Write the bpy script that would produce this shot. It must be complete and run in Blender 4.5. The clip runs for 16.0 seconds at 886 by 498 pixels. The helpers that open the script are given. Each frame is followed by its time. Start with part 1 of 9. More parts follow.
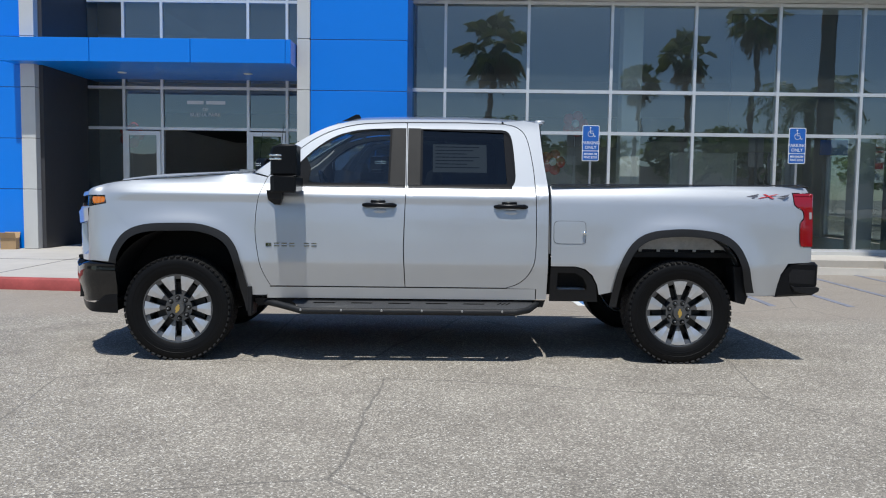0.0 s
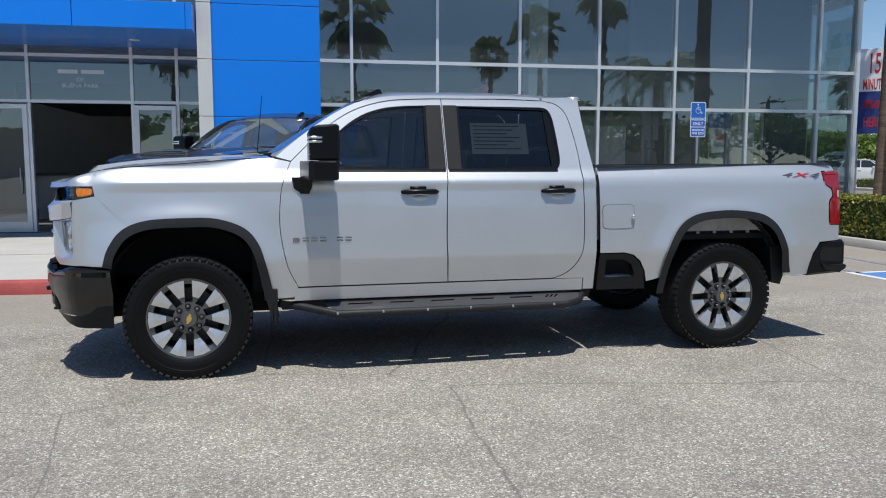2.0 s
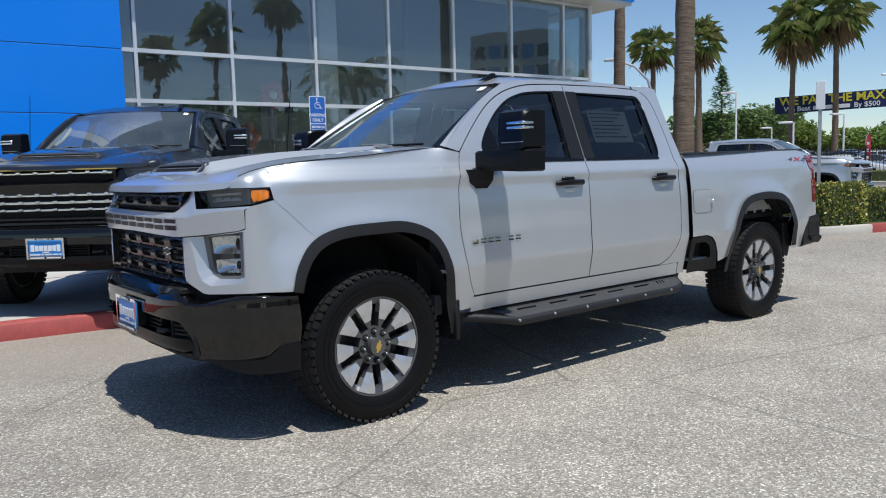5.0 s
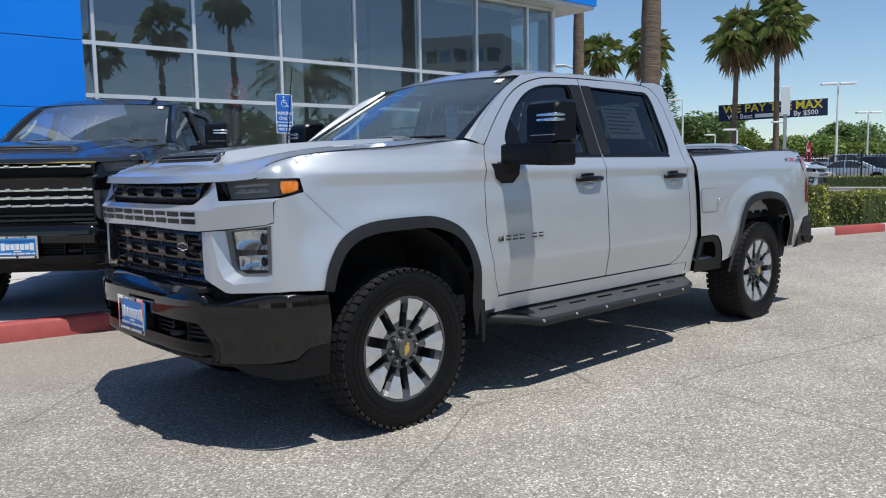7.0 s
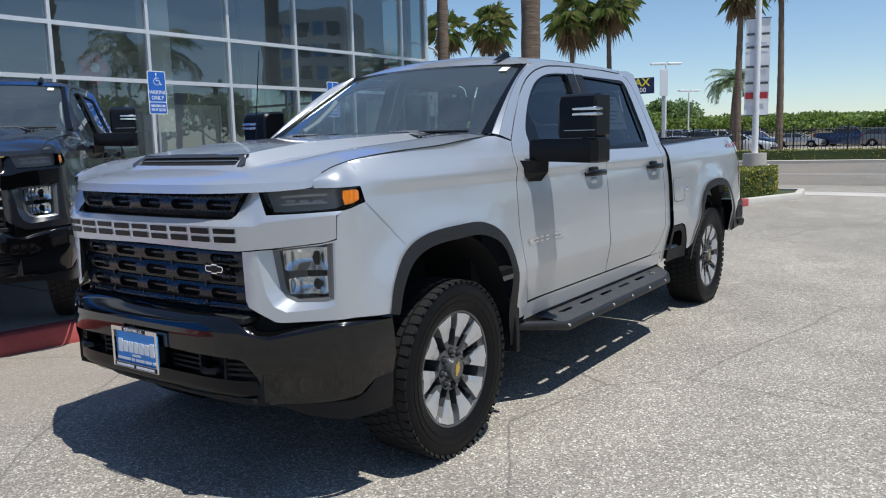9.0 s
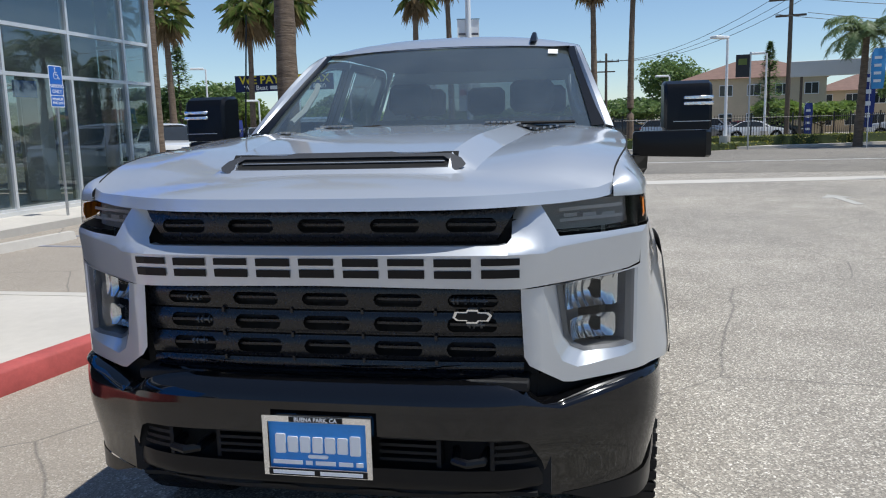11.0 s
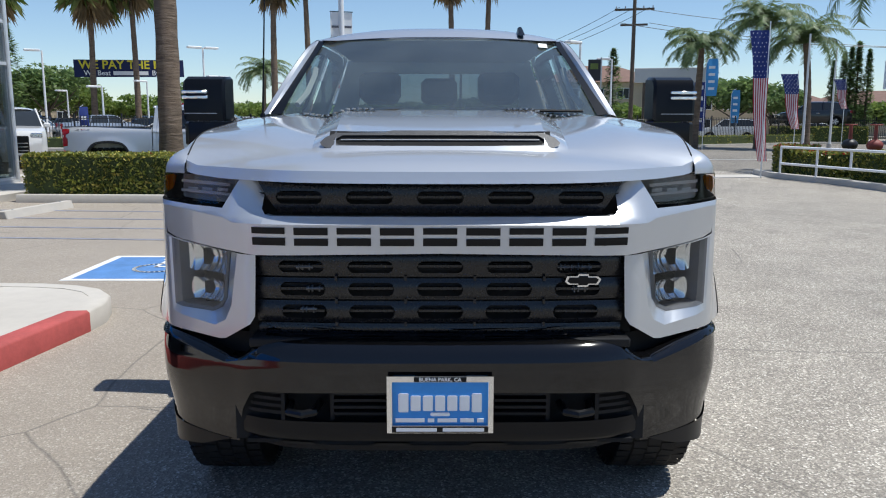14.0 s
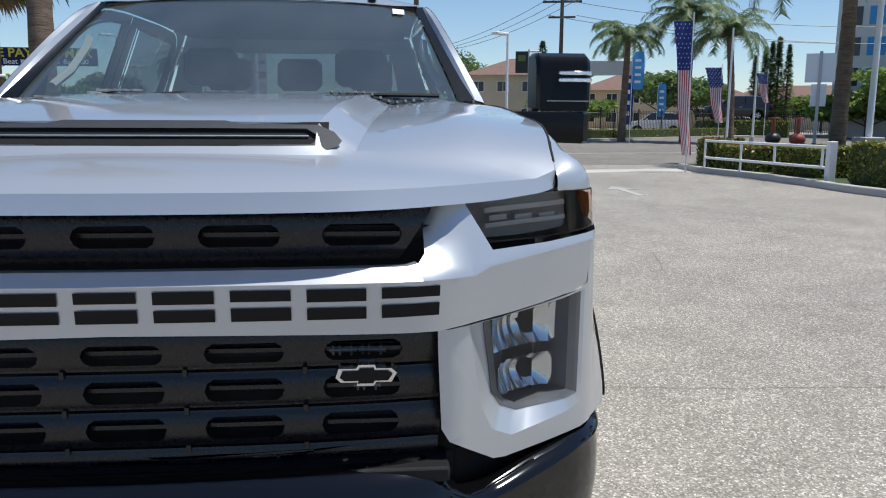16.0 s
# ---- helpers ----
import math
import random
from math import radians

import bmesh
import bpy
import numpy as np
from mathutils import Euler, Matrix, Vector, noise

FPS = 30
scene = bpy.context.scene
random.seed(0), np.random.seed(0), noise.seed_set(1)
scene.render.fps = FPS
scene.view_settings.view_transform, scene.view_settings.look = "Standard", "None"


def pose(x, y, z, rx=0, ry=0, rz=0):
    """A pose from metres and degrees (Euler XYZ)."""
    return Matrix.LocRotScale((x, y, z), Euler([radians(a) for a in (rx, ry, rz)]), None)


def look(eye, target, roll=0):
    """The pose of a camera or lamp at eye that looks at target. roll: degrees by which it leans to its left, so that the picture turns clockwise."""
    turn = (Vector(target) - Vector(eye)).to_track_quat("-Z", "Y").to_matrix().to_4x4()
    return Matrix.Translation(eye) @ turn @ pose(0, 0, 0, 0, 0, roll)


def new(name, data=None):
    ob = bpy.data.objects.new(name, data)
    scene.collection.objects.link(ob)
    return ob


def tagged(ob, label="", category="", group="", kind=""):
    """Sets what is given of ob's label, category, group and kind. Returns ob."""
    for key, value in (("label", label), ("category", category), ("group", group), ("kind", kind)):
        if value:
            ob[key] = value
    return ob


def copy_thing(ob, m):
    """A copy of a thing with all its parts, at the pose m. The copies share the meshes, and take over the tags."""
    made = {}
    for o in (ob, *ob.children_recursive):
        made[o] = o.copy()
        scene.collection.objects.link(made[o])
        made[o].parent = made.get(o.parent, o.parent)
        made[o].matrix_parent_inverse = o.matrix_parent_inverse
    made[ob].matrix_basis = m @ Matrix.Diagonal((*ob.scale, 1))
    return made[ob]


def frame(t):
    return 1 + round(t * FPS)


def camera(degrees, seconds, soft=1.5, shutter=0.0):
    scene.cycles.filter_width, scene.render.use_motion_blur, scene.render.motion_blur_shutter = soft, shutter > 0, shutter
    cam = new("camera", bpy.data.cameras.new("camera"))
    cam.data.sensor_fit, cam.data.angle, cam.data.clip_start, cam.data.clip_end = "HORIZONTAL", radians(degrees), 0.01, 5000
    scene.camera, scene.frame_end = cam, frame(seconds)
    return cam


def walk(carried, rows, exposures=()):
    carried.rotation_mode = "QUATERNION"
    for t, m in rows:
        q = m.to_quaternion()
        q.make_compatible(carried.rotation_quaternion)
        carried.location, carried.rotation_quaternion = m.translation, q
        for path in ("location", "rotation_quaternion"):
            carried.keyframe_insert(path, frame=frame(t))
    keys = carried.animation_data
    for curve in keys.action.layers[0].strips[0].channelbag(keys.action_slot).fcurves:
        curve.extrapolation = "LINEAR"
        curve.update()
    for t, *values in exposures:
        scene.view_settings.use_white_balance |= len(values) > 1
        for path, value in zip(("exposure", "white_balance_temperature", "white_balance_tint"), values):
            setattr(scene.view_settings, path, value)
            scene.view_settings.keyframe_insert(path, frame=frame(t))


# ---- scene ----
cam = camera(59.0, 16.0, 1.1)
PATH = [
    (0, (1.926, -7.223, 1.366), (1.984, -5.229, 1.222), 0.8),
    (0.5, (1.777, -7.223, 1.375), (1.881, -5.232, 1.218), 0.8),
    (1, (1.455, -7.037, 1.384), (1.639, -5.053, 1.208), 0.6),
    (1.5, (0.991, -6.768, 1.409), (1.296, -4.801, 1.212), 0.3),
    (2, (0.464, -6.441, 1.445), (0.924, -4.506, 1.233), -0.0),
    (2.5, (-0.06, -6.095, 1.469), (0.572, -4.21, 1.248), -0.2),
    (3, (-0.704, -5.797, 1.48), (0.102, -3.98, 1.262), -0.2),
    (3.5, (-1.297, -5.503, 1.476), (-0.341, -3.76, 1.253), -0.4),
    (4, (-1.832, -5.21, 1.472), (-0.747, -3.545, 1.246), -0.8),
    (4.5, (-2.14, -4.829, 1.447), (-0.955, -3.233, 1.225), -1.1),
    (4.7, (-2.266, -4.678, 1.424), (-1.048, -3.107, 1.206), -1.3),
    (6.8, (-2.592, -4.022, 1.339), (-1.235, -2.566, 1.14), -1.0),
    (7, (-2.588, -4.022, 1.341), (-1.225, -2.573, 1.137), -1.0),
    (7.5, (-2.581, -3.987, 1.355), (-1.188, -2.569, 1.138), -0.9),
    (8, (-2.66, -3.825, 1.394), (-1.214, -2.464, 1.161), -1.0),
    (8.5, (-2.853, -3.474, 1.468), (-1.326, -2.208, 1.211), -1.2),
    (8.7, (-2.903, -3.293, 1.474), (-1.34, -2.074, 1.21), -1.3),
    (10.8, (-3.088, -0.954, 1.534), (-1.162, -0.512, 1.227), -1.5),
    (11, (-3.054, -0.768, 1.518), (-1.112, -0.399, 1.211), -1.5),
    (11.5, (-3.034, -0.301, 1.488), (-1.069, -0.098, 1.175), -1.3),
    (12, (-3.089, 0.01, 1.503), (-1.117, 0.098, 1.186), -0.9),
    (12.5, (-3.264, 0.015, 1.485), (-1.29, 0.042, 1.164), -0.4),
    (13, (-3.322, 0.001, 1.486), (-1.348, 0.002, 1.164), -0.0),
    (13.5, (-3.321, -0.002, 1.474), (-1.346, -0.008, 1.156), 0.1),
    (14, (-3.316, 0.006, 1.478), (-1.342, -0.006, 1.156), 0.1),
    (14.5, (-3.315, 0.001, 1.481), (-1.342, -0.034, 1.154), 0.1),
    (15, (-3.258, -0.045, 1.475), (-1.288, -0.126, 1.139), 0.0),
    (15.5, (-2.9, -0.188, 1.435), (-0.934, -0.326, 1.096), -0.1),
    (16, (-2.314, -0.46, 1.462), (-0.351, -0.636, 1.123), 0.3),
]
walk(cam, [(t, look(eye, target, roll)) for t, eye, target, roll in PATH],
     [(0, -0.12, 6290, 8.5), (2, -0.05, 6290, 8.5), (4, 0.02, 6290, 8.5), (8, 0.07, 6290, 8.5), (11, 0.08, 6290, 8.5), (13, 0.11, 6290, 8.5), (15.4, 0.21, 6290, 8.5), (16, 0.08, 6290, 8.5)])

# ---------------------------------------------------------------- world and sun
SUN = Vector((-0.03, -0.34, 0.94)).normalized()
world = bpy.data.worlds.new("world")
scene.world = world
world.use_nodes = True
wn = world.node_tree
wn.nodes.clear()
sky = wn.nodes.new("ShaderNodeTexSky")
sky.sky_type = "NISHITA"
sky.sun_disc = False
sky.sun_elevation = math.asin(SUN.z)
sky.sun_rotation = math.atan2(SUN.x, SUN.y)
sky.air_density, sky.dust_density, sky.ozone_density = 0.9, 0.12, 3.6
bg = wn.nodes.new("ShaderNodeBackground")
bg.inputs[1].default_value = 0.114
wout = wn.nodes.new("ShaderNodeOutputWorld")
wn.links.new(sky.outputs[0], bg.inputs[0])
wn.links.new(bg.outputs[0], wout.inputs[0])
lamp = bpy.data.lights.new("sun", "SUN")
lamp.energy, lamp.angle, lamp.color = 4.5, radians(0.53), (1.0, 0.965, 0.90)
sun = new("sun", lamp)
sun.matrix_world = look(SUN * 60, (0, 0, 0))
scene.view_settings.exposure = 0.0


# ---------------------------------------------------------------- materials
def nodes_of(name):
    m = bpy.data.materials.new(name)
    m.use_nodes = True
    t = m.node_tree
    return m, t, t.nodes["Principled BSDF"]


def link(t, a, b):
    t.links.new(a, b)


def coords(t, scale=1.0, obj=True):
    c = t.nodes.new("ShaderNodeTexCoord")
    mp = t.nodes.new("ShaderNodeMapping")
    mp.inputs["Scale"].default_value = (scale, scale, scale) if not isinstance(scale, tuple) else scale
    link(t, c.outputs["Object"], mp.inputs[0])
    return mp.outputs[0]


def noise_tex(t, vec, scale, detail=4, rough=0.55):
    n = t.nodes.new("ShaderNodeTexNoise")
    n.inputs["Scale"].default_value, n.inputs["Detail"].default_value, n.inputs["Roughness"].default_value = scale, detail, rough
    link(t, vec, n.inputs["Vector"])
    return n.outputs["Fac"]


def noise_col(t, vec, scale):
    n = t.nodes.new("ShaderNodeTexNoise")
    n.inputs["Scale"].default_value, n.inputs["Detail"].default_value = scale, 5
    link(t, vec, n.inputs["Vector"])
    return n.outputs["Color"]


def ramp(t, fac, stops):
    r = t.nodes.new("ShaderNodeValToRGB")
    e = r.color_ramp.elements
    while len(e) < len(stops):
        e.new(0.5)
    for el, (p, c) in zip(e, stops):
        el.position = p
        el.color = (*c, 1) if len(c) == 3 else c
    link(t, fac, r.inputs[0])
    return r.outputs[0]


def mixc(t, fac, a, b, mode="MIX"):
    m = t.nodes.new("ShaderNodeMix")
    m.data_type, m.blend_type = "RGBA", mode
    for sock, v in ((m.inputs[0], fac), (m.inputs[6], a), (m.inputs[7], b)):
        if isinstance(v, (int, float)):
            sock.default_value = v
        elif isinstance(v, tuple):
            sock.default_value = (*v, 1)
        else:
            link(t, v, sock)
    return m.outputs[2]


def bump(t, p, height, strength, dist=0.01):
    b = t.nodes.new("ShaderNodeBump")
    b.inputs["Strength"].default_value, b.inputs["Distance"].default_value = strength, dist
    link(t, height, b.inputs["Height"])
    link(t, b.outputs[0], p.inputs["Normal"])


def plain(name, col, rough=0.5, metal=0.0, var=0.12, scale=6.0, bumps=0.0, bscale=80.0, coat=0.0, spec=0.5):
    """A surface with variation at two scales and optional fine relief."""
    m, t, p = nodes_of(name)
    v = coords(t)
    a = noise_tex(t, v, scale, 5)
    b = noise_tex(t, v, scale * 9, 3)
    lo = tuple(c * (1 - var) for c in col)
    hi = tuple(min(1, c * (1 + var)) for c in col)
    c = ramp(t, a, [(0.3, lo), (0.7, hi)])
    c = mixc(t, 0.35, c, ramp(t, b, [(0.3, lo), (0.7, hi)]))
    link(t, c, p.inputs["Base Color"])
    p.inputs["Roughness"].default_value, p.inputs["Metallic"].default_value = rough, metal
    p.inputs["Coat Weight"].default_value, p.inputs["Coat Roughness"].default_value = coat, 0.03
    p.inputs["Specular IOR Level"].default_value = spec
    r = t.nodes.new("ShaderNodeMapRange")
    r.inputs[3].default_value, r.inputs[4].default_value = max(0, rough - 0.06), min(1, rough + 0.08)
    link(t, b, r.inputs[0])
    link(t, r.outputs[0], p.inputs["Roughness"])
    if bumps:
        bump(t, p, noise_tex(t, v, bscale, 4), bumps, 0.004)
    return m


def glass_mat(name, tint, ior=1.5, gloss_tint=(1, 1, 1), rough=0.0, dust_haze=0.0, wavy=0.0):
    """Thin tinted pane: what lies behind shows darkened, and it mirrors by Fresnel."""
    m = bpy.data.materials.new(name)
    m.use_nodes = True
    t = m.node_tree
    t.nodes.clear()
    tr = t.nodes.new("ShaderNodeBsdfTransparent")
    tr.inputs[0].default_value = (*tint, 1)
    gl = t.nodes.new("ShaderNodeBsdfGlossy")
    gl.inputs[0].default_value = (*gloss_tint, 1)
    gl.inputs["Roughness"].default_value = rough
    if wavy:
        # slow unevenness of the panes
        wb = t.nodes.new("ShaderNodeBump")
        wb.inputs["Strength"].default_value, wb.inputs["Distance"].default_value = wavy, 0.01
        link(t, noise_tex(t, coords(t), 1.8, 3), wb.inputs["Height"])
        link(t, wb.outputs[0], gl.inputs["Normal"])
    lw = t.nodes.new("ShaderNodeLayerWeight")
    lw.inputs[0].default_value = 0.5
    r0 = ((ior - 1) / (ior + 1)) ** 2
    pw = t.nodes.new("ShaderNodeMath")
    pw.operation = "POWER"
    pw.inputs[1].default_value = 5.0
    link(t, lw.outputs["Facing"], pw.inputs[0])
    fr = t.nodes.new("ShaderNodeMath")
    fr.operation = "MULTIPLY_ADD"
    fr.inputs[1].default_value, fr.inputs[2].default_value = 1 - r0, r0
    link(t, pw.outputs[0], fr.inputs[0])
    mx = t.nodes.new("ShaderNodeMixShader")
    out = t.nodes.new("ShaderNodeOutputMaterial")
    link(t, fr.outputs[0], mx.inputs[0])
    link(t, tr.outputs[0], mx.inputs[1])
    link(t, gl.outputs[0], mx.inputs[2])
    if dust_haze:
        # thin patchy pale film: windscreen dust, and painted haze on the showroom panes
        df = t.nodes.new("ShaderNodeBsdfDiffuse")
        df.inputs[0].default_value = (0.52, 0.60, 0.60, 1)
        co = t.nodes.new("ShaderNodeTexCoord")
        nz = t.nodes.new("ShaderNodeTexNoise")
        nz.inputs["Scale"].default_value = 2.2
        nz.inputs["Detail"].default_value = 5.0
        link(t, co.outputs["Object"], nz.inputs["Vector"])
        mr = t.nodes.new("ShaderNodeMapRange")
        mr.inputs[1].default_value, mr.inputs[2].default_value = 0.3, 0.7
        mr.inputs[3].default_value, mr.inputs[4].default_value = dust_haze * 0.6, dust_haze * 1.4
        link(t, nz.outputs[0], mr.inputs[0])
        m2 = t.nodes.new("ShaderNodeMixShader")
        link(t, mr.outputs[0], m2.inputs[0])
        link(t, mx.outputs[0], m2.inputs[1])
        link(t, df.outputs[0], m2.inputs[2])
        mx = m2
    link(t, mx.outputs[0], out.inputs[0])
    return m


def asphalt_mat(name, base, agg=1.0, warm=1.0, crack=True):
    m, t, p = nodes_of(name)
    v = coords(t)
    vo = t.nodes.new("ShaderNodeTexVoronoi")
    vo.inputs["Scale"].default_value = 112.0
    link(t, v, vo.inputs["Vector"])
    sep = t.nodes.new("ShaderNodeSeparateColor")
    link(t, vo.outputs["Color"], sep.inputs[0])
    b = base
    stones = ramp(t, sep.outputs[0], [(0.0, (b * 0.42, b * 0.39, b * 0.35)), (0.35, (b * 0.8, b * 0.73, b * 0.63)), (0.72, (b * 1.15, b * 1.05, b * 0.91)), (0.93, (b * 2.0, b * 1.86, b * 1.62)), (1.0, (b * 2.9, b * 2.8, b * 2.6))])
    big = noise_tex(t, v, 0.22, 6, 0.6)
    mid = noise_tex(t, v, 1.7, 6, 0.65)
    fine = noise_tex(t, v, 260, 2)
    c = mixc(t, 0.72 * agg, (b, b * 0.905, b * 0.785), stones)
    c = mixc(t, 1.0, c, ramp(t, big, [(0.3, (0.80, 0.80, 0.80)), (0.7, (1.14, 1.13, 1.11))]), "MULTIPLY")
    c = mixc(t, 1.0, c, ramp(t, mid, [(0.28, (0.84, 0.83, 0.82)), (0.65, (1.08, 1.08, 1.07))]), "MULTIPLY")
    c = mixc(t, 0.5, c, ramp(t, fine, [(0.3, (0.6, 0.6, 0.6)), (0.7, (1.4, 1.4, 1.4))]), "MULTIPLY")
    if crack:
        # smoother, browner older paving along the walk
        sx = t.nodes.new("ShaderNodeSeparateXYZ")
        link(t, mixc(t, 0.12, v, noise_col(t, v, 1.4)), sx.inputs[0])
        mr = t.nodes.new("ShaderNodeMapRange")
        mr.inputs[1].default_value, mr.inputs[2].default_value = 0.9, 1.5
        link(t, sx.outputs[1], mr.inputs[0])
        old = mixc(t, 0.62, c, (b * 1.05, b * 0.90, b * 0.74))
        c = mixc(t, mr.outputs[0], c, old)
        warp = t.nodes.new("ShaderNodeTexNoise")
        warp.inputs["Scale"].default_value, warp.inputs["Detail"].default_value = 0.9, 6
        link(t, v, warp.inputs["Vector"])
        wv = mixc(t, 0.16, v, warp.outputs["Color"])
        cr = t.nodes.new("ShaderNodeTexVoronoi")
        cr.feature = "DISTANCE_TO_EDGE"
        cr.inputs["Scale"].default_value = 0.42
        link(t, wv, cr.inputs["Vector"])
        c = mixc(t, ramp(t, cr.outputs["Distance"], [(0.0, (0.6, 0.6, 0.6)), (0.0022, (0, 0, 0))]), c, (b * 0.3, b * 0.28, b * 0.26))
    link(t, c, p.inputs["Base Color"])
    p.inputs["Roughness"].default_value = 0.85
    bump(t, p, vo.outputs["Distance"], 0.6, 0.006)
    return m


def paint_mat(name, col, metal, rough, flake=0.0, coat=1.0):
    m, t, p = nodes_of(name)
    v = coords(t)
    n = noise_tex(t, v, 3.0, 3)
    c = ramp(t, n, [(0.3, tuple(x * 0.985 for x in col)), (0.7, tuple(min(1, x * 1.015) for x in col))])
    link(t, c, p.inputs["Base Color"])
    p.inputs["Metallic"].default_value, p.inputs["Roughness"].default_value = metal, rough
    p.inputs["Coat Weight"].default_value, p.inputs["Coat Roughness"].default_value = coat, 0.02
    if flake:
        bump(t, p, noise_tex(t, v, 900, 1), flake, 0.0006)
    return m


def leaf_mat(name, cols, rough=0.5, trans=0.25):
    m, t, p = nodes_of(name)
    g = t.nodes.new("ShaderNodeNewGeometry")
    c = ramp(t, g.outputs["Random Per Island"], [(i / max(1, len(cols) - 1), c) for i, c in enumerate(cols)])
    big = noise_tex(t, coords(t), 1.3, 3)
    c = mixc(t, 1.0, c, ramp(t, big, [(0.3, (0.75, 0.75, 0.75)), (0.7, (1.2, 1.2, 1.2))]), "MULTIPLY")
    link(t, c, p.inputs["Base Color"])
    p.inputs["Roughness"].default_value = rough
    p.inputs["Transmission Weight"].default_value = 0.0
    p.inputs["Subsurface Weight"].default_value = 0.0
    tl = t.nodes.new("ShaderNodeBsdfTranslucent")
    link(t, c, tl.inputs[0])
    mx = t.nodes.new("ShaderNodeMixShader")
    mx.inputs[0].default_value = trans
    out = t.nodes["Material Output"]
    link(t, p.outputs[0], mx.inputs[1])
    link(t, tl.outputs[0], mx.inputs[2])
    link(t, mx.outputs[0], out.inputs[0])
    return m


M = {}
M["asphalt"] = asphalt_mat("asphalt", 0.298)
M["road"] = asphalt_mat("road_asphalt", 0.20, 0.6)
M["concrete"] = plain("concrete", (0.49, 0.46, 0.415), 0.85, var=0.10, scale=1.2, bumps=0.25, bscale=160)
M["kerb_red"] = plain("red_kerb_paint", (0.37, 0.072, 0.066), 0.7, var=0.25, scale=3.0, bumps=0.25, bscale=60)
M["white_line"] = plain("white_line_paint", (0.72, 0.72, 0.70), 0.75, var=0.18, scale=5, bumps=0.2, bscale=150)
M["white_faded"] = plain("faded_white_paint", (0.40, 0.385, 0.35), 0.8, var=0.2, scale=6, bumps=0.2, bscale=150)
M["blue_line"] = plain("blue_line_paint", (0.09, 0.215, 0.46), 0.7, var=0.25, scale=5, bumps=0.2, bscale=150)
M["blue_worn"] = plain("worn_blue_paint", (0.215, 0.225, 0.27), 0.8, var=0.35, scale=7, bumps=0.2, bscale=150)
M["blue_panel"] = plain("blue_metal_panel", (0.0, 0.205, 0.80), 0.36, var=0.03, scale=0.6, coat=0.15)
M["grey_panel"] = plain("light_grey_panel", (0.60, 0.60, 0.58), 0.45, var=0.04, scale=1.0)
M["dark_panel"] = plain("dark_panel", (0.05, 0.05, 0.055), 0.5, var=0.1)
M["alu"] = plain("brushed_aluminium", (0.78, 0.79, 0.80), 0.42, 0.55, var=0.05, scale=4)
M["white"] = plain("white_paint", (0.78, 0.78, 0.76), 0.55, var=0.03)
M["inside_wall"] = plain("interior_plaster", (0.62, 0.61, 0.58), 0.8, var=0.06, scale=0.8)
M["inside_grey"] = plain("interior_grey_wall", (0.13, 0.135, 0.14), 0.8, var=0.06, scale=0.8)
M["inside_floor"] = plain("interior_tile", (0.22, 0.21, 0.20), 0.3, var=0.12, scale=1.5)
M["inside_dark"] = plain("interior_dark", (0.07, 0.07, 0.075), 0.6, var=0.15)
M["soffit"] = plain("soffit_panel", (0.66, 0.67, 0.67), 0.6, var=0.03)
# the pale film here is haze that lifts dark reflections in the panes
M["shop_glass"] = glass_mat("showroom_glass", (0.50, 0.57, 0.57), 2.4, (0.84, 0.92, 0.98), 0.0, 0.045, 0.09)
M["steel"] = plain("galvanised_steel", (0.46, 0.47, 0.48), 0.45, 0.7, var=0.15, scale=20)
M["black_metal"] = plain("black_metal", (0.018, 0.018, 0.02), 0.45, var=0.2)
M["sign_blue"] = plain("sign_blue", (0.02, 0.13, 0.50), 0.45, var=0.05)
M["sign_white"] = plain("sign_white", (0.80, 0.81, 0.82), 0.5, var=0.04)
M["red_balloon"] = plain("red_balloon", (0.55, 0.03, 0.02), 0.25, var=0.05)
M["cardboard"] = plain("cardboard", (0.42, 0.28, 0.15), 0.8, var=0.1)


# ---------------------------------------------------------------- mesh helpers
def finish(bm, name, mat, smooth=False, angle=35.0):
    bmesh.ops.recalc_face_normals(bm, faces=bm.faces)
    me = bpy.data.meshes.new(name)
    bm.to_mesh(me)
    bm.free()
    if smooth:
        me.polygons.foreach_set("use_smooth", [True] * len(me.polygons))
        at = me.attributes.get("surface_normal")
        if at:
            # sheets laid on a curved surface take that surface's own normals
            nv = [Vector(d.vector) for d in at.data]
            me.attributes.remove(at)
            out = []
            for f in me.polygons:
                flat = any(nv[i].length < 0.5 for i in f.vertices)
                for i in f.vertices:
                    out.append(f.normal.copy() if flat or abs(nv[i].dot(f.normal)) < 0.5 else nv[i] * (1 if nv[i].dot(f.normal) > 0 else -1))
            me.normals_split_custom_set(out)
        else:
            me.set_sharp_from_angle(angle=radians(angle))
    me.materials.append(mat)
    return me


def part(name, bm, mat, parent=None, label="", smooth=False, angle=35.0):
    """Links a bmesh as one mesh object, under parent if given."""
    ob = new(name, finish(bm, name, mat, smooth, angle))
    if parent:
        ob.parent = parent
    if label:
        ob["label"] = label
    return ob


def thing(name, label, category, group="", m=None):
    ob = new(name)
    if m is not None:
        ob.matrix_basis = m
    return tagged(ob, label, category, group)


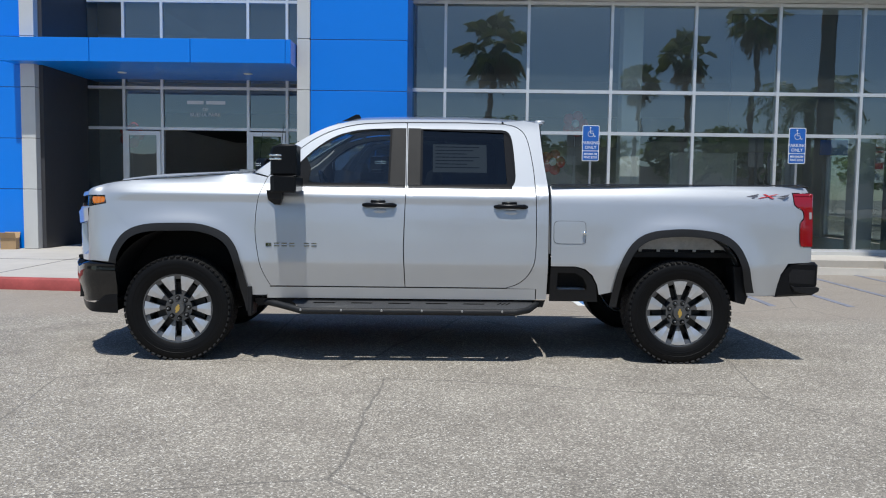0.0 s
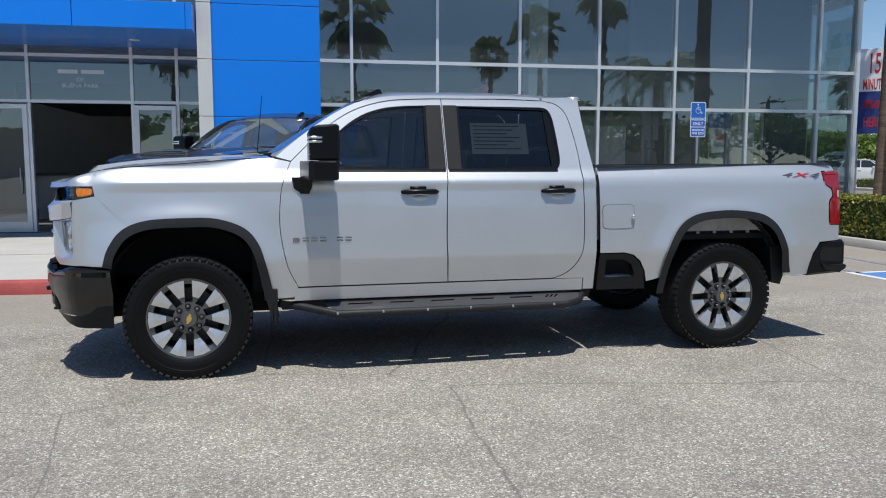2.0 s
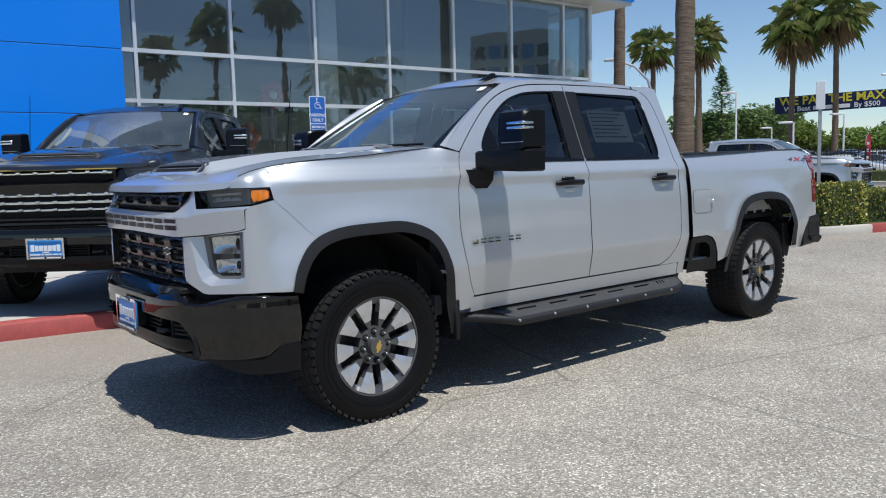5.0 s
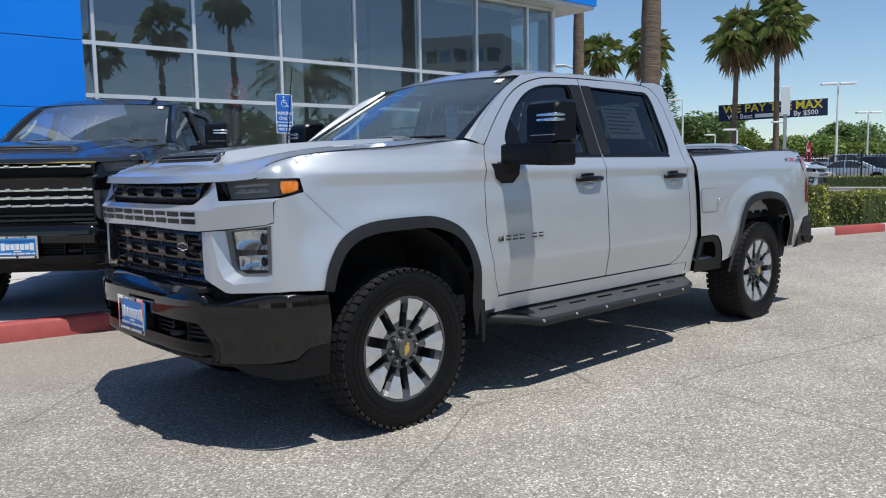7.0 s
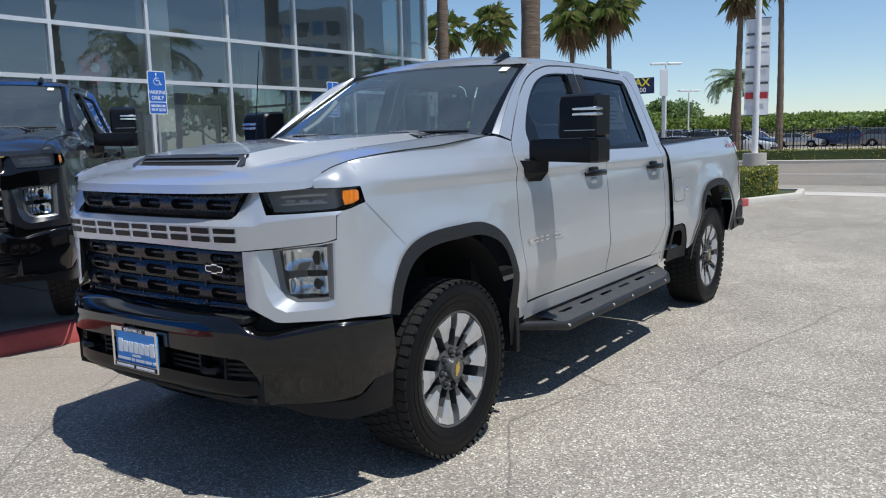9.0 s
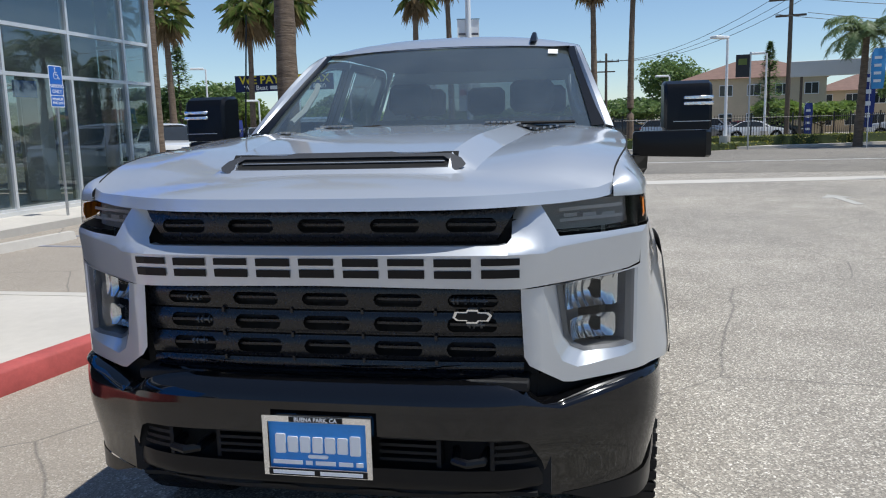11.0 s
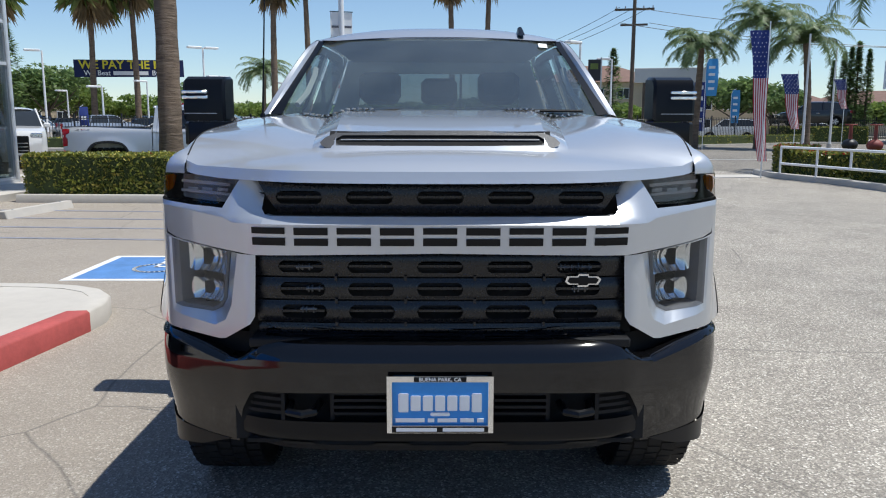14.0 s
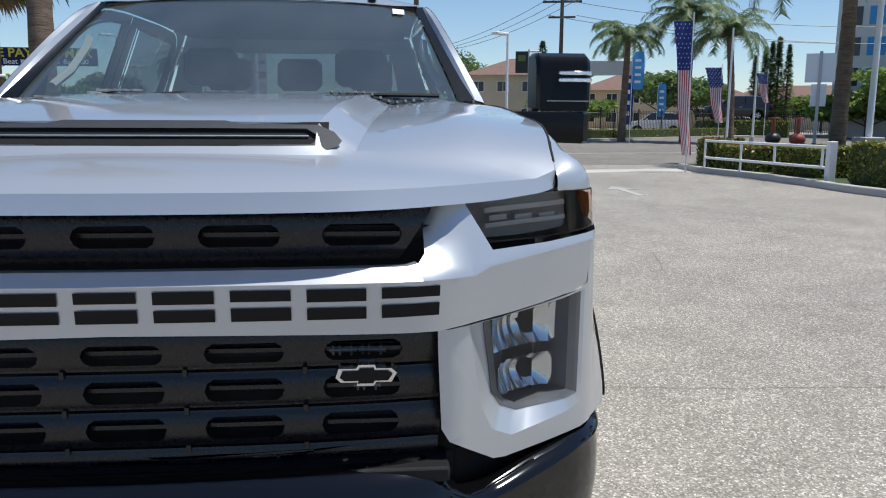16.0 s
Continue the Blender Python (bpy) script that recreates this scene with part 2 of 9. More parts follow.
def box(bm, x0, x1, y0, y1, z0, z1, bevel=0.0, seg=1, m=None):
    r = bmesh.ops.create_cube(bm, size=1.0)
    vs = r["verts"]
    bmesh.ops.scale(bm, vec=(abs(x1 - x0), abs(y1 - y0), abs(z1 - z0)), verts=vs)
    bmesh.ops.translate(bm, vec=((x0 + x1) / 2, (y0 + y1) / 2, (z0 + z1) / 2), verts=vs)
    if m is not None:
        bmesh.ops.transform(bm, matrix=m, verts=vs)
    if bevel:
        es = list({e for v in vs for e in v.link_edges})
        bmesh.ops.bevel(bm, geom=es, offset=bevel, segments=seg, affect="EDGES", profile=0.5)
    return bm


def B():
    return bmesh.new()


def boxes(*args, bevel=0.0):
    bm = B()
    for a in args:
        box(bm, *a, bevel=bevel)
    return bm


def rod(bm, a, b, r0, r1=None, n=10, caps=True):
    """A tapered round bar from a to b."""
    a, b = Vector(a), Vector(b)
    r1 = r0 if r1 is None else r1
    d = b - a
    m = Matrix.Translation((a + b) / 2) @ d.to_track_quat("Z", "Y").to_matrix().to_4x4()
    bmesh.ops.create_cone(bm, cap_ends=caps, segments=n, radius1=r0, radius2=r1, depth=d.length, matrix=m)
    return bm


def tube(bm, pts, r, n=8):
    """A round bar along a bent line."""
    pts = [Vector(p) for p in pts]
    rings = []
    for i, p in enumerate(pts):
        d = (pts[min(i + 1, len(pts) - 1)] - pts[max(i - 1, 0)]).normalized()
        q = d.to_track_quat("Z", "Y").to_matrix()
        rr = r[i] if isinstance(r, (list, tuple)) else r
        rings.append([bm.verts.new(p + q @ Vector((rr * math.cos(2 * math.pi * k / n), rr * math.sin(2 * math.pi * k / n), 0))) for k in range(n)])
    for a, b in zip(rings, rings[1:]):
        for k in range(n):
            bm.faces.new((a[k], a[(k + 1) % n], b[(k + 1) % n], b[k]))
    bm.faces.new(rings[0])
    bm.faces.new(rings[-1])
    return bm


def prism(bm, outline, z0, z1, to=None, bevel=0.0):
    """A closed 2-D outline drawn out from z0 to z1; to(x, y, z) places it."""
    to = to or (lambda x, y, z: (x, y, z))
    lo = [bm.verts.new(to(x, y, z0)) for x, y in outline]
    hi = [bm.verts.new(to(x, y, z1)) for x, y in outline]
    n = len(outline)
    fs = [bm.faces.new(lo), bm.faces.new(hi)]
    for i in range(n):
        fs.append(bm.faces.new((lo[i], lo[(i + 1) % n], hi[(i + 1) % n], hi[i])))
    if bevel:
        es = list({e for f in fs[:2] for e in f.edges})
        bmesh.ops.bevel(bm, geom=es, offset=bevel, segments=1, affect="EDGES")
    return bm


def lerp(tab, x):
    """Linear reading of a table of (x, value)."""
    if x <= tab[0][0]:
        return tab[0][1]
    for (a, va), (b, vb) in zip(tab, tab[1:]):
        if x <= b:
            return va + (vb - va) * (x - a) / (b - a)
    return tab[-1][1]


def smooth_lerp(tab, x):
    """The same through a Catmull-Rom curve."""
    n = len(tab)
    if x <= tab[0][0]:
        return tab[0][1]
    if x >= tab[-1][0]:
        return tab[-1][1]
    for i in range(n - 1):
        if x <= tab[i + 1][0]:
            x0, x1 = tab[i][0], tab[i + 1][0]
            h = x1 - x0
            u = (x - x0) / h
            m0 = (tab[i + 1][1] - tab[max(i - 1, 0)][1]) / (tab[i + 1][0] - tab[max(i - 1, 0)][0]) * h
            m1 = (tab[min(i + 2, n - 1)][1] - tab[i][1]) / (tab[min(i + 2, n - 1)][0] - tab[i][0]) * h
            return (2 * u ** 3 - 3 * u ** 2 + 1) * tab[i][1] + (u ** 3 - 2 * u ** 2 + u) * m0 + (-2 * u ** 3 + 3 * u ** 2) * tab[i + 1][1] + (u ** 3 - u ** 2) * m1
    return tab[-1][1]


def sstep(a, b, x):
    u = min(1, max(0, (x - a) / (b - a)))
    return u * u * (3 - 2 * u)


def letters(text, size, mat, name="lettering", depth=0.002, bold=0.0, spacing=1.0, align="CENTER", shear=0.0, wide=1.0):
    """Raised writing as a mesh in the xy plane, centred."""
    cu = bpy.data.curves.new(name, "FONT")
    cu.body, cu.size, cu.extrude, cu.offset = text, size, depth, bold
    cu.space_character, cu.align_x, cu.align_y, cu.shear = spacing, align, "CENTER", shear
    cu.resolution_u = 3
    ob = bpy.data.objects.new(name, cu)
    scene.collection.objects.link(ob)
    dg = bpy.context.evaluated_depsgraph_get()
    me = bpy.data.meshes.new_from_object(ob.evaluated_get(dg))
    bpy.data.objects.remove(ob)
    bpy.data.curves.remove(cu)
    if wide != 1.0:
        me.transform(Matrix.Diagonal((wide, 1, 1, 1)))
    me.materials.clear()
    me.materials.append(mat)
    return new(name, me)

# ---------------------------------------------------------------- ground
def sheet(name, pts, z, mat, label, category="ground", thick=0.0):
    bm = B()
    f = bm.faces.new([bm.verts.new((x, y, z)) for x, y in pts])
    if f.normal.z < 0:
        f.normal_flip()
    if thick:
        r = bmesh.ops.extrude_face_region(bm, geom=[f])
        bmesh.ops.translate(bm, vec=(0, 0, -thick), verts=[v for v in r["geom"] if isinstance(v, bmesh.types.BMVert)])
    return tagged(part(name, bm, mat), label, category, kind="structure")


sheet("ground", [(-400, -400), (900, -400), (900, 500), (-400, 500)], 0.0, M["asphalt"], "coarse grey parking lot asphalt with bright chippings and fine cracks")
sheet("road", [(19.4, -90), (58, -90), (49, -24), (40.5, -12), (37.0, 4), (34.5, 25), (34, 90), (21.5, 90), (21.0, 8)], 0.004, M["road"], "smooth grey street asphalt beyond the driveway", "road")


def strip(pts, width, z0, z1, bm=None):
    """A band of that width to the left of a line of points."""
    bm = bm or B()
    pts = [Vector((x, y)) for x, y in pts]
    left = []
    for i, p in enumerate(pts):
        d = (pts[min(i + 1, len(pts) - 1)] - pts[max(i - 1, 0)]).normalized()
        left.append(p + Vector((-d.y, d.x)) * width)
    for i in range(len(pts) - 1):
        q = [pts[i], pts[i + 1], left[i + 1], left[i]]
        lo = [bm.verts.new((*c, z0)) for c in q]
        hi = [bm.verts.new((*c, z1)) for c in q]
        bm.faces.new(hi)
        bm.faces.new(lo)
        for k in range(4):
            bm.faces.new((lo[k], lo[(k + 1) % 4], hi[(k + 1) % 4], hi[k]))
    bmesh.ops.remove_doubles(bm, verts=bm.verts, dist=0.0005)
    return bm


# raised walk in front of the showroom, with a rounded nose towards the bays
def kerb_y(x):
    return 2.80 - 0.155 * x if x > -2 else 3.11 - 0.105 * (x + 2)


NOSE = [(2.10, 2.475), (2.36, 2.47), (2.62, 2.54), (2.83, 2.70), (2.97, 2.95), (3.04, 3.25), (3.06, 3.6), (3.07, 4.6), (3.09, 8.2)]
FRONT = [(x, kerb_y(x)) for x in (-14, -10, -7, -5, -3, -1.5, 0, 1.0, 2.0)]
WALK_Z = 0.15
walk_edge = FRONT + NOSE
bm = B()
inner = [(x, y + 0.15) for x, y in FRONT] + [(2.08, 2.625), (2.33, 2.62), (2.55, 2.68), (2.71, 2.80), (2.83, 3.0), (2.89, 3.27), (2.91, 3.6), (2.92, 4.6), (2.94, 8.2)]
poly = inner + [(3.1, 9.75), (-14, 10.5)]
f = bm.faces.new([bm.verts.new((x, y, WALK_Z)) for x, y in poly])
if f.normal.z < 0:
    f.normal_flip()
tagged(part("pavement", bm, M["concrete"]), "pale concrete walk in front of the showroom", "pavement", kind="structure")


def kerb(name, outer, inner, z, mat, label):
    bm = B()
    n = len(outer)
    ob_ = [bm.verts.new((x, y, 0)) for x, y in outer]
    ot = [bm.verts.new((x, y, z - 0.02)) for x, y in outer]
    om = [bm.verts.new((x + (a - x) * 0.12, y + (b - y) * 0.12, z)) for (x, y), (a, b) in zip(outer, inner)]
    it = [bm.verts.new((x, y, z)) for x, y in inner]
    ib = [bm.verts.new((x, y, 0)) for x, y in inner]
    for i in range(n - 1):
        for a, b in ((ob_, ot), (ot, om), (om, it), (it, ib)):
            bm.faces.new((a[i], a[i + 1], b[i + 1], b[i]))
    bm.faces.new((ob_[0], ot[0], om[0], it[0], ib[0]))
    bm.faces.new((ob_[-1], ot[-1], om[-1], it[-1], ib[-1]))
    return tagged(part(name, bm, mat, smooth=True, angle=50), label, "kerb", kind="structure")


n = len(FRONT)
kerb("kerb_red", walk_edge[:n + 1], inner[:n + 1], WALK_Z + 0.004, M["kerb_red"], "faded red painted concrete kerb with worn edge")
kerb("kerb_white", walk_edge[n:], inner[n:], WALK_Z + 0.004, M["concrete"], "bare pale concrete kerb round the end of the walk")
# walk joints
for i, x in enumerate((-11.5, -9, -6.5, -4, -1.5, 0.9)):
    bm = boxes((x, x + 0.012, kerb_y(x) + 0.16, 9.6, WALK_Z, WALK_Z + 0.003))
    tagged(part("walk_joint", bm, M["dark_panel"]), "tooled joint in the concrete walk", "joint", kind="structure")
bm = strip([(-14, 6.6), (2.9, 5.75)], 0.012, WALK_Z, WALK_Z + 0.003)
tagged(part("walk_joint", bm, M["dark_panel"]), "tooled joint in the concrete walk", "joint", kind="structure")
# showroom apron behind the bays
sheet("apron", [(3.10, 8.2), (14.2, 7.9), (14.2, 9.33), (3.1, 9.8)], 0.13, M["concrete"], "concrete apron along the foot of the showroom glass", "pavement", 0.13)
# pavement and gutter at the driveway, and across the street
bm = strip([(19.6, -40), (18.9, -9), (17.9, -2), (18.5, 3.0), (18.6, 40)], 1.1, 0.0, 0.006)
tagged(part("gutter", bm, M["concrete"]), "pale concrete gutter band across the driveway mouth", "gutter", kind="structure")
far_kerb = [(58, -90), (49, -24), (40.5, -12), (37.0, 4), (34.5, 25), (34, 90)]
bm = strip([(x + 0.1, y) for x, y in far_kerb][::-1], 3.0, 0.0, 0.14)
tagged(part("far_kerb", bm, M["concrete"]), "concrete kerb and walk across the street", "kerb", kind="structure")

# painted bay beside the walk
bm = boxes((3.95, 5.15, 2.35, 3.47, 0.0, 0.005))
hc = tagged(part("bay_marking", bm, M["blue_line"]), "worn blue painted square with white wheelchair mark", "road marking", kind="structure")
bm = B()
for a in ((3.87, 5.23, 3.47, 3.55), (3.87, 5.23, 2.27, 2.35), (3.87, 3.95, 2.35, 3.47), (5.15, 5.23, 2.35, 3.47)):
    box(bm, *a, 0.0, 0.005)
part("border", bm, M["white_line"], hc, "white border")


def wheelchair(bm, m, s=1.0, z=0.002):
    """The wheelchair mark: ring, back, seat, leg, arm and head."""
    pts = []
    for k in range(21):
        a = radians(100 + 250 * k / 20)
        pts.append((0.36 * math.cos(a), 0.36 * math.sin(a)))
    lines = [(pts, 0.06), ([(-0.06, 0.62), (-0.06, 0.10), (0.30, 0.10), (0.46, -0.34), (0.60, -0.28)], 0.07), ([(-0.06, 0.36), (0.28, 0.36)], 0.055)]
    for ln, w in lines:
        for (xa, ya), (xb, yb) in zip(ln, ln[1:]):
            d = Vector((xb - xa, yb - ya))
            d.normalize()
            nn = Vector((-d.y, d.x)) * w / 2
            e = d * w * 0.4
            q = [(xa - e.x + nn.x, ya - e.y + nn.y), (xb + e.x + nn.x, yb + e.y + nn.y), (xb + e.x - nn.x, yb + e.y - nn.y), (xa - e.x - nn.x, ya - e.y - nn.y)]
            bm.faces.new([bm.verts.new(m @ Vector((x * s, y * s, z))) for x, y in q])
    bm.faces.new([bm.verts.new(m @ Vector((s * (-0.06 + 0.1 * math.cos(2 * math.pi * k / 12)), s * (0.78 + 0.1 * math.sin(2 * math.pi * k / 12)), z))) for k in range(12)])


bm = B()
wheelchair(bm, Matrix.Translation((4.5, 2.85, 0.0)) @ Matrix.Rotation(radians(-90), 4, "Z"), 0.62, 0.0095)
part("wheelchair_mark", bm, M["white_line"], hc, "white wheelchair mark")
for i, (x, d) in enumerate(((6.4, 0), (7.4, 0), (8.4, 0), (9.4, 0))):
    bm = strip([(x, 2.4), (x + 0.4, 7.6)], 0.09, 0.0, 0.005)
    tagged(part("bay_line", bm, M["blue_worn"]), "worn blue painted bay line on the asphalt", "road marking", "bay lines", "structure")
bm = boxes((8.3, 9.35, 1.75, 2.45, 0.0, 0.005))
hc2 = tagged(part("bay_marking", bm, M["blue_line"]), "blue painted square in the second bay", "road marking", kind="structure")
bm = B()
for a in ((8.2, 9.45, 2.45, 2.53), (8.2, 9.45, 1.67, 1.75), (8.2, 8.3, 1.75, 2.45), (9.35, 9.45, 1.75, 2.45)):
    box(bm, *a, 0.0, 0.005)
part("border", bm, M["white_line"], hc2, "white border")


def wheel_stop(x, y, a):
    ob = thing("wheel_stop", "pale concrete wheel stop lying across a parking bay", "wheel stop", "wheel stops", pose(x, y, 0, 0, 0, a))
    bm = B()
    prism(bm, [(-0.09, 0.0), (0.09, 0.0), (0.055, 0.12), (-0.055, 0.12)], -0.85, 0.85, lambda x, y, z: (z, x, y), 0.012)
    part("block", bm, M["concrete"], ob)
    for s in (-0.6, 0.6):
        bm = B()
        rod(bm, (s, 0, 0.115), (s, 0, 0.128), 0.018)
        part("anchor_pin", bm, M["steel"], ob)


wheel_stop(9.35, 6.5, -8)
wheel_stop(6.6, 7.0, -5)
wheel_stop(12.3, 6.9, -8)

# ---------------------------------------------------------------- showroom
FAC = pose(0, 9.96, 0, 0, 0, -2.63)


def fpart(name, bm, mat, label, category, kind="structure"):
    ob = part(name, bm, mat)
    ob.matrix_basis = FAC
    return tagged(ob, label, category, kind=kind)


MULL = [0.62, 2.42, 4.195, 5.97, 7.75, 9.525, 11.30, 13.08, 14.0]
ROWS_Z = [0.22, 2.68, 3.56, 5.42]
win = tagged(new("window_1"), "showroom curtain wall of dark tinted panes in aluminium mullions", "window", kind="structure")
win.matrix_basis = FAC
bm = B()
for x in MULL:
    box(bm, x - 0.03, x + 0.03, -0.05, 0.10, 0.15, 7.0)
part("mullion", bm, M["alu"], win, "pale aluminium mullions")
bm = B()
for z in ROWS_Z:
    for a, b in zip(MULL, MULL[1:]):
        box(bm, a + 0.03, b - 0.03, -0.045, 0.09, z - 0.035, z + 0.035)
part("transom", bm, M["alu"], win, "pale aluminium transoms")
for i, (a, b) in enumerate(zip(MULL, MULL[1:])):
    for j, (z0, z1) in enumerate(zip(ROWS_Z, ROWS_Z[1:])):
        bm = B()
        tilt = ((i * 7 + j * 3) % 5 - 2) * 0.0012
        vs = [bm.verts.new(v) for v in ((a, tilt, z0), (b, -tilt, z0), (b, -tilt * 0.4, z1), (a, tilt * 0.6, z1))]
        bm.faces.new(vs)
        ob = part("pane", bm, M["shop_glass"], win)
        ob.visible_shadow = False
# side wall of glass round the corner
bm = B()
for y in (0.0, 1.8, 3.6, 5.4, 7.2):
    box(bm, 13.97, 14.12, y - 0.05, y + 0.05, 0.15, 7.0)
fpart("mullion_side", bm, M["alu"], "aluminium mullions of the side window", "window")
bm = B()
for z in ROWS_Z:
    for k in range(4):
        box(bm, 13.99, 14.10, 0.06 + k * 1.8, 1.74 + k * 1.8, z - 0.035, z + 0.035)
fpart("transom_side", bm, M["alu"], "aluminium transoms of the side window", "window")
w2 = tagged(new("window_2"), "tinted side window round the showroom corner", "window", kind="structure")
w2.matrix_basis = FAC
for k in range(4):
    for z0, z1 in zip(ROWS_Z, ROWS_Z[1:]):
        bm = B()
        bm.faces.new([bm.verts.new(v) for v in ((14.04, k * 1.8, z0), (14.04, k * 1.8 + 1.8, z0), (14.04, k * 1.8 + 1.8, z1), (14.04, k * 1.8, z1))])
        part("pane", bm, M["shop_glass"], w2).visible_shadow = False
fpart("plinth", boxes((1.72, 14.05, -0.06, 0.12, 0.0, 0.20)), M["grey_panel"], "low grey plinth under the showroom glass", "plinth")
fpart("roof", boxes((-14, 1.73, 0.6, 14.0, 7.0, 7.7)), M["soffit"], "flat roof over the entrance", "roof")
fpart("roof", boxes((1.74, 15.1, -0.55, 14.0, 5.47, 7.06)), M["soffit"], "pale soffit slab overhanging the showroom corner", "roof")
for a, b in ((1.75, 6.2), (6.21, 10.7), (10.71, 15.12)):
    fpart("fascia", boxes((a, b, -0.60, -0.551, 5.56, 7.08)), M["blue_panel"], "blue metal fascia panel at the roof edge", "fascia")
fpart("fascia_side", boxes((15.101, 15.15, -0.60, 14.0, 5.56, 7.08)), M["blue_panel"], "blue metal fascia panel round the roof corner", "fascia")
fpart("ceiling", boxes((-6.0, 13.9, 0.3, 13.0, 6.6, 6.75)), M["inside_wall"], "pale showroom ceiling", "ceiling")
fpart("floor", boxes((-6.0, 13.95, 0.12, 13.0, 0.0, 0.16)), M["inside_floor"], "dark polished showroom floor", "floor")
fpart("wall_north", boxes((-14, 14.05, 12.0, 12.3, 0.0, 7.0)), M["inside_wall"], "plain rear wall of the showroom", "wall")
fpart("wall_inner", boxes((8.9, 13.55, 1.0, 1.15, 2.78, 6.6), (12.5, 13.55, 1.0, 1.15, 0.16, 2.77)), M["inside_grey"], "plain inner wall of the showroom", "wall")
fpart("wall_west", boxes((-14.2, -14.0, -1.8, 12.0, 0.0, 7.0)), M["inside_wall"], "plain side wall of the building", "wall")
fpart("wall_east", boxes((13.9, 14.08, 7.25, 12.0, 0.0, 7.0)), M["white"], "white side wall behind the corner window", "wall")
fpart("mezzanine", boxes((-5.5, 9.0, 5.0, 12.0, 3.1, 3.5)), M["inside_dark"], "dark mezzanine slab inside the showroom", "mezzanine")
for x, y in ((6.53, 0.65), (12.2, 1.6), (1.2, 1.6)):
    bm = boxes((x - 0.22, x + 0.22, y - 0.22, y + 0.22, 0.16, 6.6), bevel=0.02)
    fpart("column", bm, M["white"], "square white column inside the showroom", "column")

# blue tower and portal
seams = [0.15, 1.32, 2.31, 3.30, 4.27, 5.25, 6.2, 7.7]


def panels(name, x0, x1, y0, y1, mat, label):
    ob = tagged(new(name), label, "wall", kind="structure")
    ob.matrix_basis = FAC
    part("backing", boxes((x0 + 0.01, x1 - 0.01, y0 + 0.02, y1, 0.0, 7.7)), M["dark_panel"], ob)
    for a, b in zip(seams, seams[1:]):
        bm = boxes((x0, x1, y0, y0 + 0.10, a + 0.006, b - 0.006), bevel=0.004)
        part("panel", bm, mat, ob)
        bm = boxes((x1 - 0.09, x1 + 0.002, y0 + 0.101, y1, a + 0.006, b - 0.006), bevel=0.004)
        part("panel", bm, mat, ob)
    return ob


panels("wall_blue", -0.15, 1.72, -1.8, 0.5, M["blue_panel"], "bright blue metal panels on the entrance tower")
panels("wall_pillar", -0.40, -0.153, -1.86, 0.8, M["grey_panel"], "pale grey panelled pillar beside the entrance")
panels("wall_pillar_west", -5.78, -5.50, -1.86, 0.8, M["grey_panel"], "pale grey panelled pillar at the entrance's far side")
panels("wall_blue_west", -12.0, -5.785, -1.8, 0.5, M["blue_panel"], "bright blue metal panels beside the entrance")
fpart("wall_recess", boxes((-5.50, -5.42, -1.7, 0.7, 0.15, 7.0)), M["dark_panel"], "dark side wall of the entrance recess", "wall")
# canopy
can = tagged(new("canopy"), "flat blue metal canopy over the entrance", "canopy", kind="structure")
can.matrix_basis = FAC
for a, b in ((-5.95, -4.2), (-4.2, -2.3), (-2.3, -0.52)):
    part("fascia_panel", boxes((a + 0.005, b - 0.005, -2.35, -2.25, 3.72, 4.16), bevel=0.004), M["blue_panel"], can)
part("fascia_end", boxes((-0.52, -0.42, -2.345, 0.55, 3.72, 4.16), bevel=0.004), M["blue_panel"], can)
part("soffit", boxes((-5.94, -0.53, -2.25, 0.6, 3.74, 4.12)), M["blue_panel"], can)
for x in (-4.2, -1.6):
    bm = B()
    rod(bm, (x, -0.9, 3.725), (x, -0.9, 3.738), 0.09, n=20)
    part("downlight", bm, M["white"], can)
# entrance glazing
ent = tagged(new("window_3"), "entrance glazing with grey frames and an open doorway", "window", kind="structure")
ent.matrix_basis = FAC
EX = [-5.42, -4.60, -3.76, -1.87, -1.02, -0.40]
EY = 0.15
bm = B()
for x in EX[1:-1]:
    box(bm, x - 0.03, x + 0.03, EY - 0.05, EY + 0.06, 0.15, 6.6)
for z in (2.68, 3.56, 5.42):
    for a, b in zip(EX, EX[1:]):
        box(bm, a + 0.03, b - 0.03, EY - 0.045, EY + 0.055, z - 0.03, z + 0.03)
part("frame", bm, M["alu"], ent, "pale aluminium frame")
for i, (a, b) in enumerate(zip(EX, EX[1:])):
    for j, (z0, z1) in enumerate(((0.15, 2.68), (2.68, 3.56), (3.56, 5.42), (5.42, 6.6))):
        if (i, j) in ((1, 0), (2, 0), (3, 0)):
            continue
        bm = B()
        bm.faces.new([bm.verts.new(v) for v in ((a, EY, z0), (b, EY, z0), (b, EY, z1), (a, EY, z1))])
        part("pane", bm, M["shop_glass"], ent).visible_shadow = False


